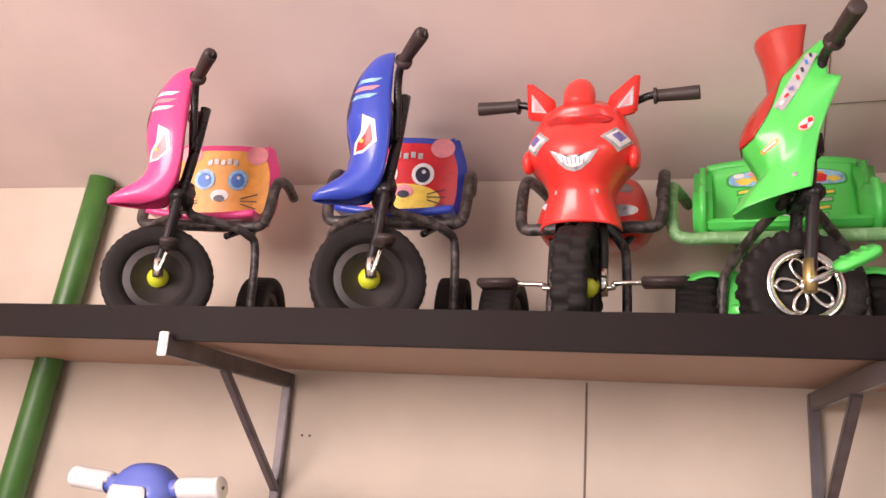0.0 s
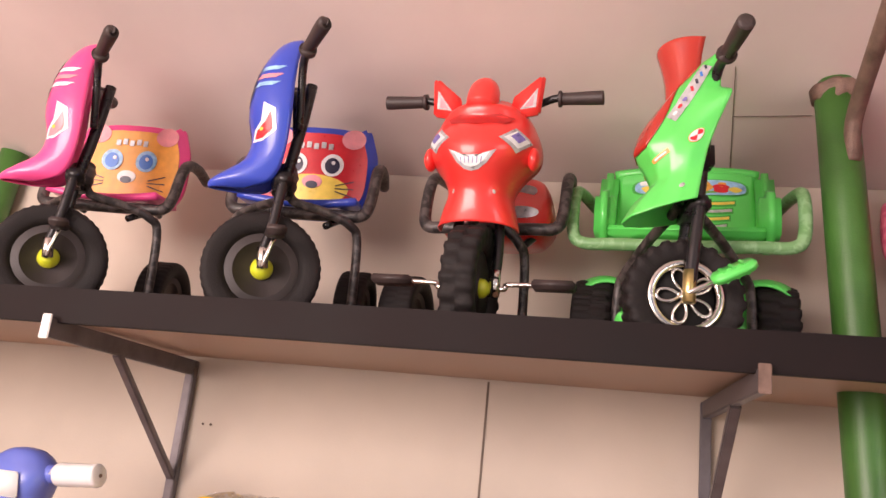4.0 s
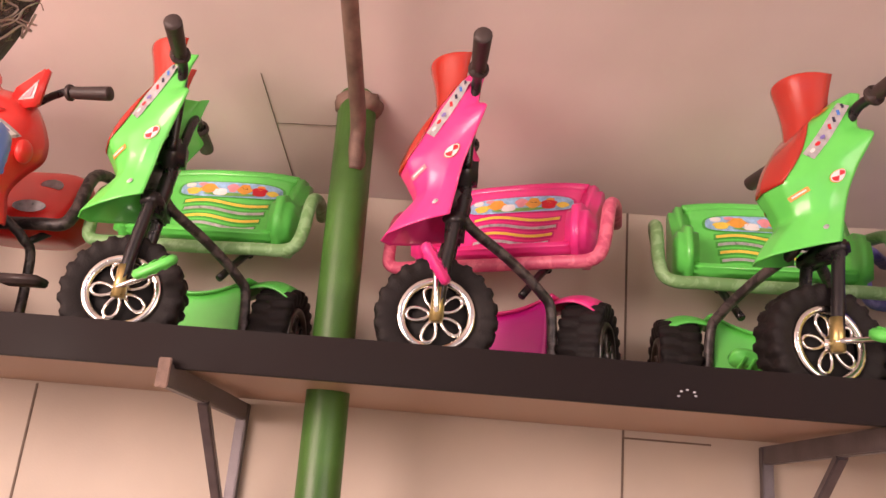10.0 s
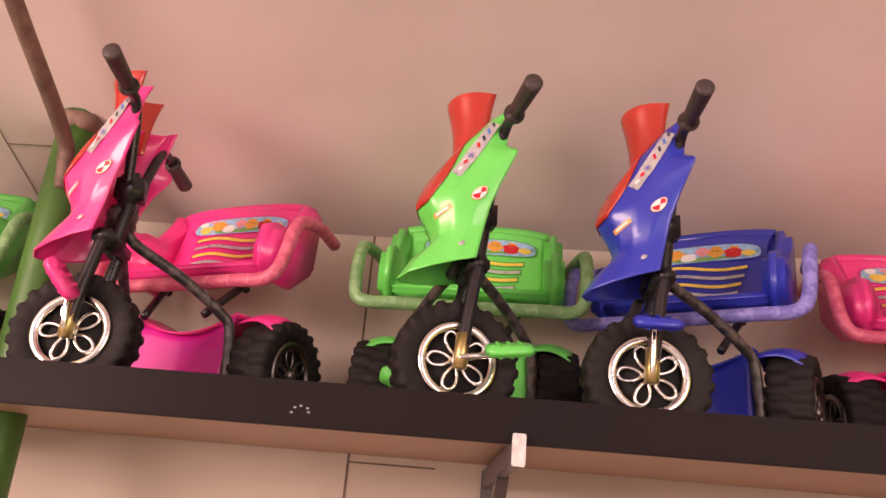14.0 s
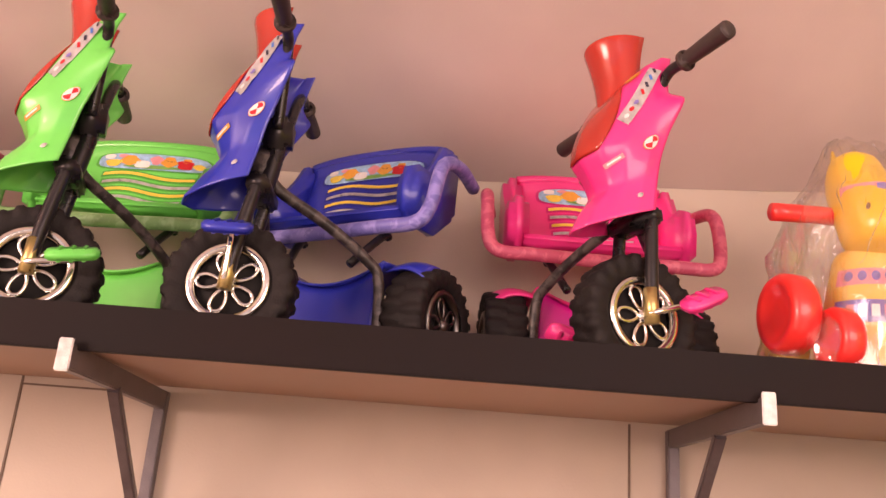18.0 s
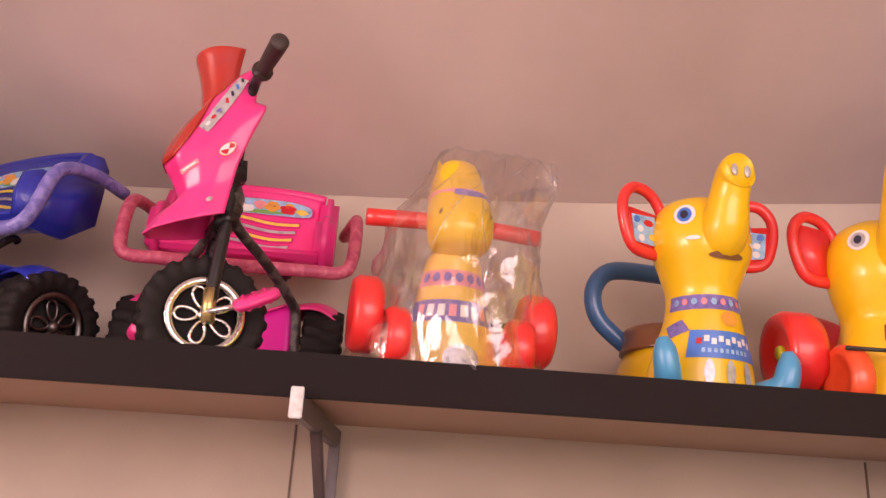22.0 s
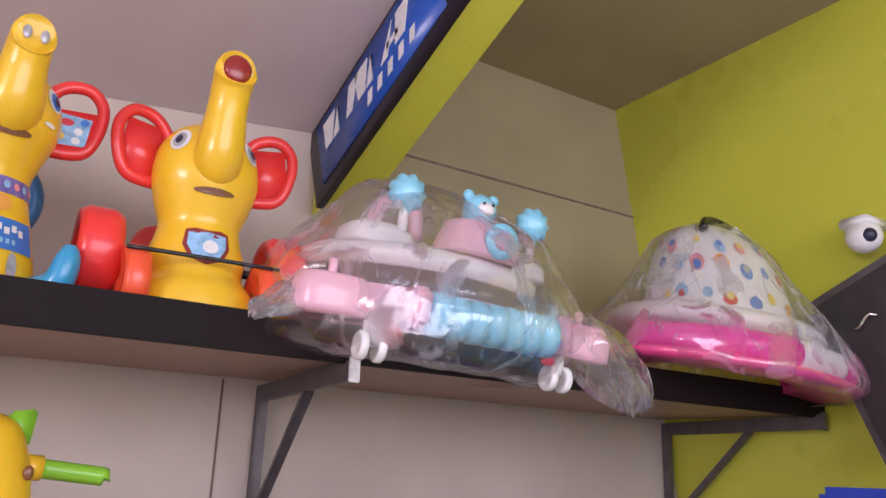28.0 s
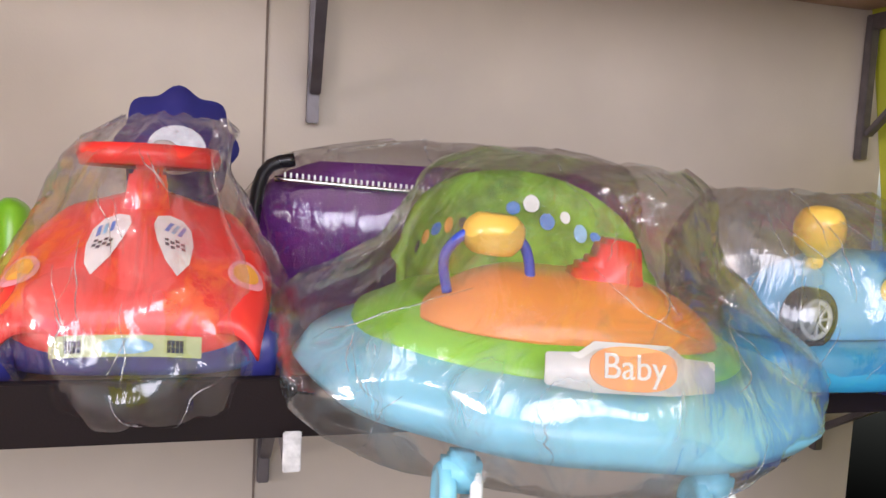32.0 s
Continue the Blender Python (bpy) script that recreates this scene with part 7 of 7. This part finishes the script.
bagged_toy("yellow toy with round pink lamps in a clear bag", pose(0.577, -0.55, LOW), YELLOW, STK_P, 1.0).scale = (1, 1, 0.91)
bagged_toy("periwinkle blue toy in a clear bag", pose(0.90, -0.55, LOW, 0, 0, 8), PERI, WHITE, 2.6).scale = (1, 1, 0.91)
redt = thing("ride_on_car", "red ride-on car with raised red steering wheel", "ride-on toy", pose(4.11, -0.60, LOW))
redt.scale = (1, 1, 0.958)
part("body", blob([(0, 0, 0.03, 0.15, 0.2), (0, 0, 0.10, 0.16, 0.21), (0, 0, 0.25, 0.14, 0.18), (0, 0, 0.32, 0.08, 0.10)], 30, 4, None, 3), RED, redt)
part("steering_column", tube([(0, 0, 0.30), (0, 0, 0.50), (0, 0, 0.66)], 0.03, 14, 3), RED, redt)
part("steering_wheel", box(0.19, 0.10, 0.075, (0, 0, 0.685), 0.022), RED, redt)
part("wheel_label", plate(oval(0.03, 0.02, 18, 0.02, 0.685), 0.002, (0, -0.052, 0), None, "xz", 0), STK_G, redt, "", False)


# ---- hanging tricycle close overhead ----
def hanging_trike(m):
    t = thing("hanging_tricycle", "tricycle hung nose down, front tyre wound in clear film", "tricycle", m)
    R, W = 0.167, 0.085
    h = W / 2
    tyre = part("tyre", ring_shape([(R * 0.52, -h * 0.8), (R * 0.60, -h), (R * 0.80, -h * 1.08), (R * 0.93, -h * 0.9), (R, -h * 0.4), (R, h * 0.4), (R * 0.93, h * 0.9), (R * 0.80, h * 1.08), (R * 0.60, h), (R * 0.52, h * 0.8), (R * 0.50, 0)], 64, "y"), RUBBER_B, t, "brown-black tyre")
    part("wheel_disc", lathe([(R * 0.53, 0.012), (R * 0.30, 0.02), (R * 0.12, -0.02), (R * 0.10, -0.05)], 32, "y"), VOID, t, "hollow dark wheel inside")
    for q in range(5):
        rot = Matrix.Rotation(q * 2 * math.pi / 5 + 0.3, 4, "Y")
        loop = [rot @ V((math.sin(a) * 0.022, -0.012, 0.055 + math.cos(a) * 0.028)) for a in (2 * math.pi * k / 9 for k in range(10))]
        part("spoke_loop", tube(loop, 0.004, 6, 3, None, False), STEEL, t)
    rnd = random.Random(11)
    for q in range(120):
        a0 = rnd.uniform(0, 2 * math.pi)
        pts, r = [], R * 1.0
        w = rnd.uniform(-0.9, 0.2)
        for k in range(5):
            a = a0 + k * rnd.uniform(0.02, 0.075)
            b = w + k * rnd.uniform(0.05, 0.35)
            rr = R * (1.005 - 0.10 * max(0, abs(b) - 0.4))
            pts.append((rr * math.cos(a), h * max(-1.1, min(1.1, b)), rr * math.sin(a)))
        part("film_fold", tube(pts, rnd.uniform(0.0005, 0.0012), 5, 4), FOLD, t)
    bm = bmesh.new()
    rings = []
    for k in range(96):
        a = 2 * math.pi * k / 96
        ring = []
        for j in range(14):
            b = 2 * math.pi * j / 14
            n1 = noise.noise(V((math.cos(a) * 9, math.sin(a) * 9, b * 1.2)))
            rr = R * 0.77 + (R * 0.245 + 0.004 * n1) * math.cos(b)
            ring.append(bm.verts.new((rr * math.cos(a), (h * 1.12 + 0.004 * n1) * math.sin(b), rr * math.sin(a))))
        rings.append(ring)
    for k in range(96):
        a, b = rings[k], rings[(k + 1) % 96]
        for j in range(14):
            bm.faces.new((a[j], a[(j + 1) % 14], b[(j + 1) % 14], b[j]))
    wrap = part("film_wrap", bm, WRAP, t, "crumpled stretch film")
    wrap.visible_shadow = False
    for s in (-1, 1):
        part("fork_leg", tube([(0, s * 0.055, 0), (0.0, s * 0.055, 0.15), (0.02, s * 0.05, 0.36)], 0.012, 10, 4), BLACK, t)
    part("axle", tube([(0, -0.06, 0), (0, 0.10, 0)], 0.009, 8, 2), CHROME, t)
    part("head", box(0.05, 0.13, 0.05, (0.02, 0, 0.37), 0.01), BLACK, t)
    part("frame_tube", tube([(0.02, 0, 0.36), (0.03, 0.02, 0.6), (0.05, 0.04, 0.9)], 0.018, 12, 4), BLACK, t)
    part("hanging_cord", tube([(0.05, 0.04, 0.88), (0.05, 0.04, 1.12)], 0.004, 6, 2), LINE, t)
    part("crank", tube([(0, 0.065, 0), (-0.005, 0.12, -0.01), (-0.03, 0.16, -0.05), (-0.06, 0.19, -0.115)], 0.0065, 8, 4), CHROME, t)
    p = pedal(t, PEDB, V((-0.063, 0.221, -0.120)), Matrix.Rotation(radians(50), 4, "X") @ Matrix.Rotation(radians(25), 4, "Z"))
    p.scale = (0.95, 1.0, 1.3)
    return t


RUBBER_B = mat("brown_black_rubber", (0.035, 0.026, 0.024), 0.5, 0, 0.35, 18, 0.15)
FOLD = mat("film_crease", (0.62, 0.50, 0.42), 0.15, 0, 0.2, 60, 0, 200, 0.5, 0.4)
PEDB = plastic("clear_blue_plastic", (0.05, 0.22, 0.62))
hanging_trike(pose(1.849, -1.869, 1.978, 8.6, 0, -9.6)).scale = (0.885, 0.885, 0.885)
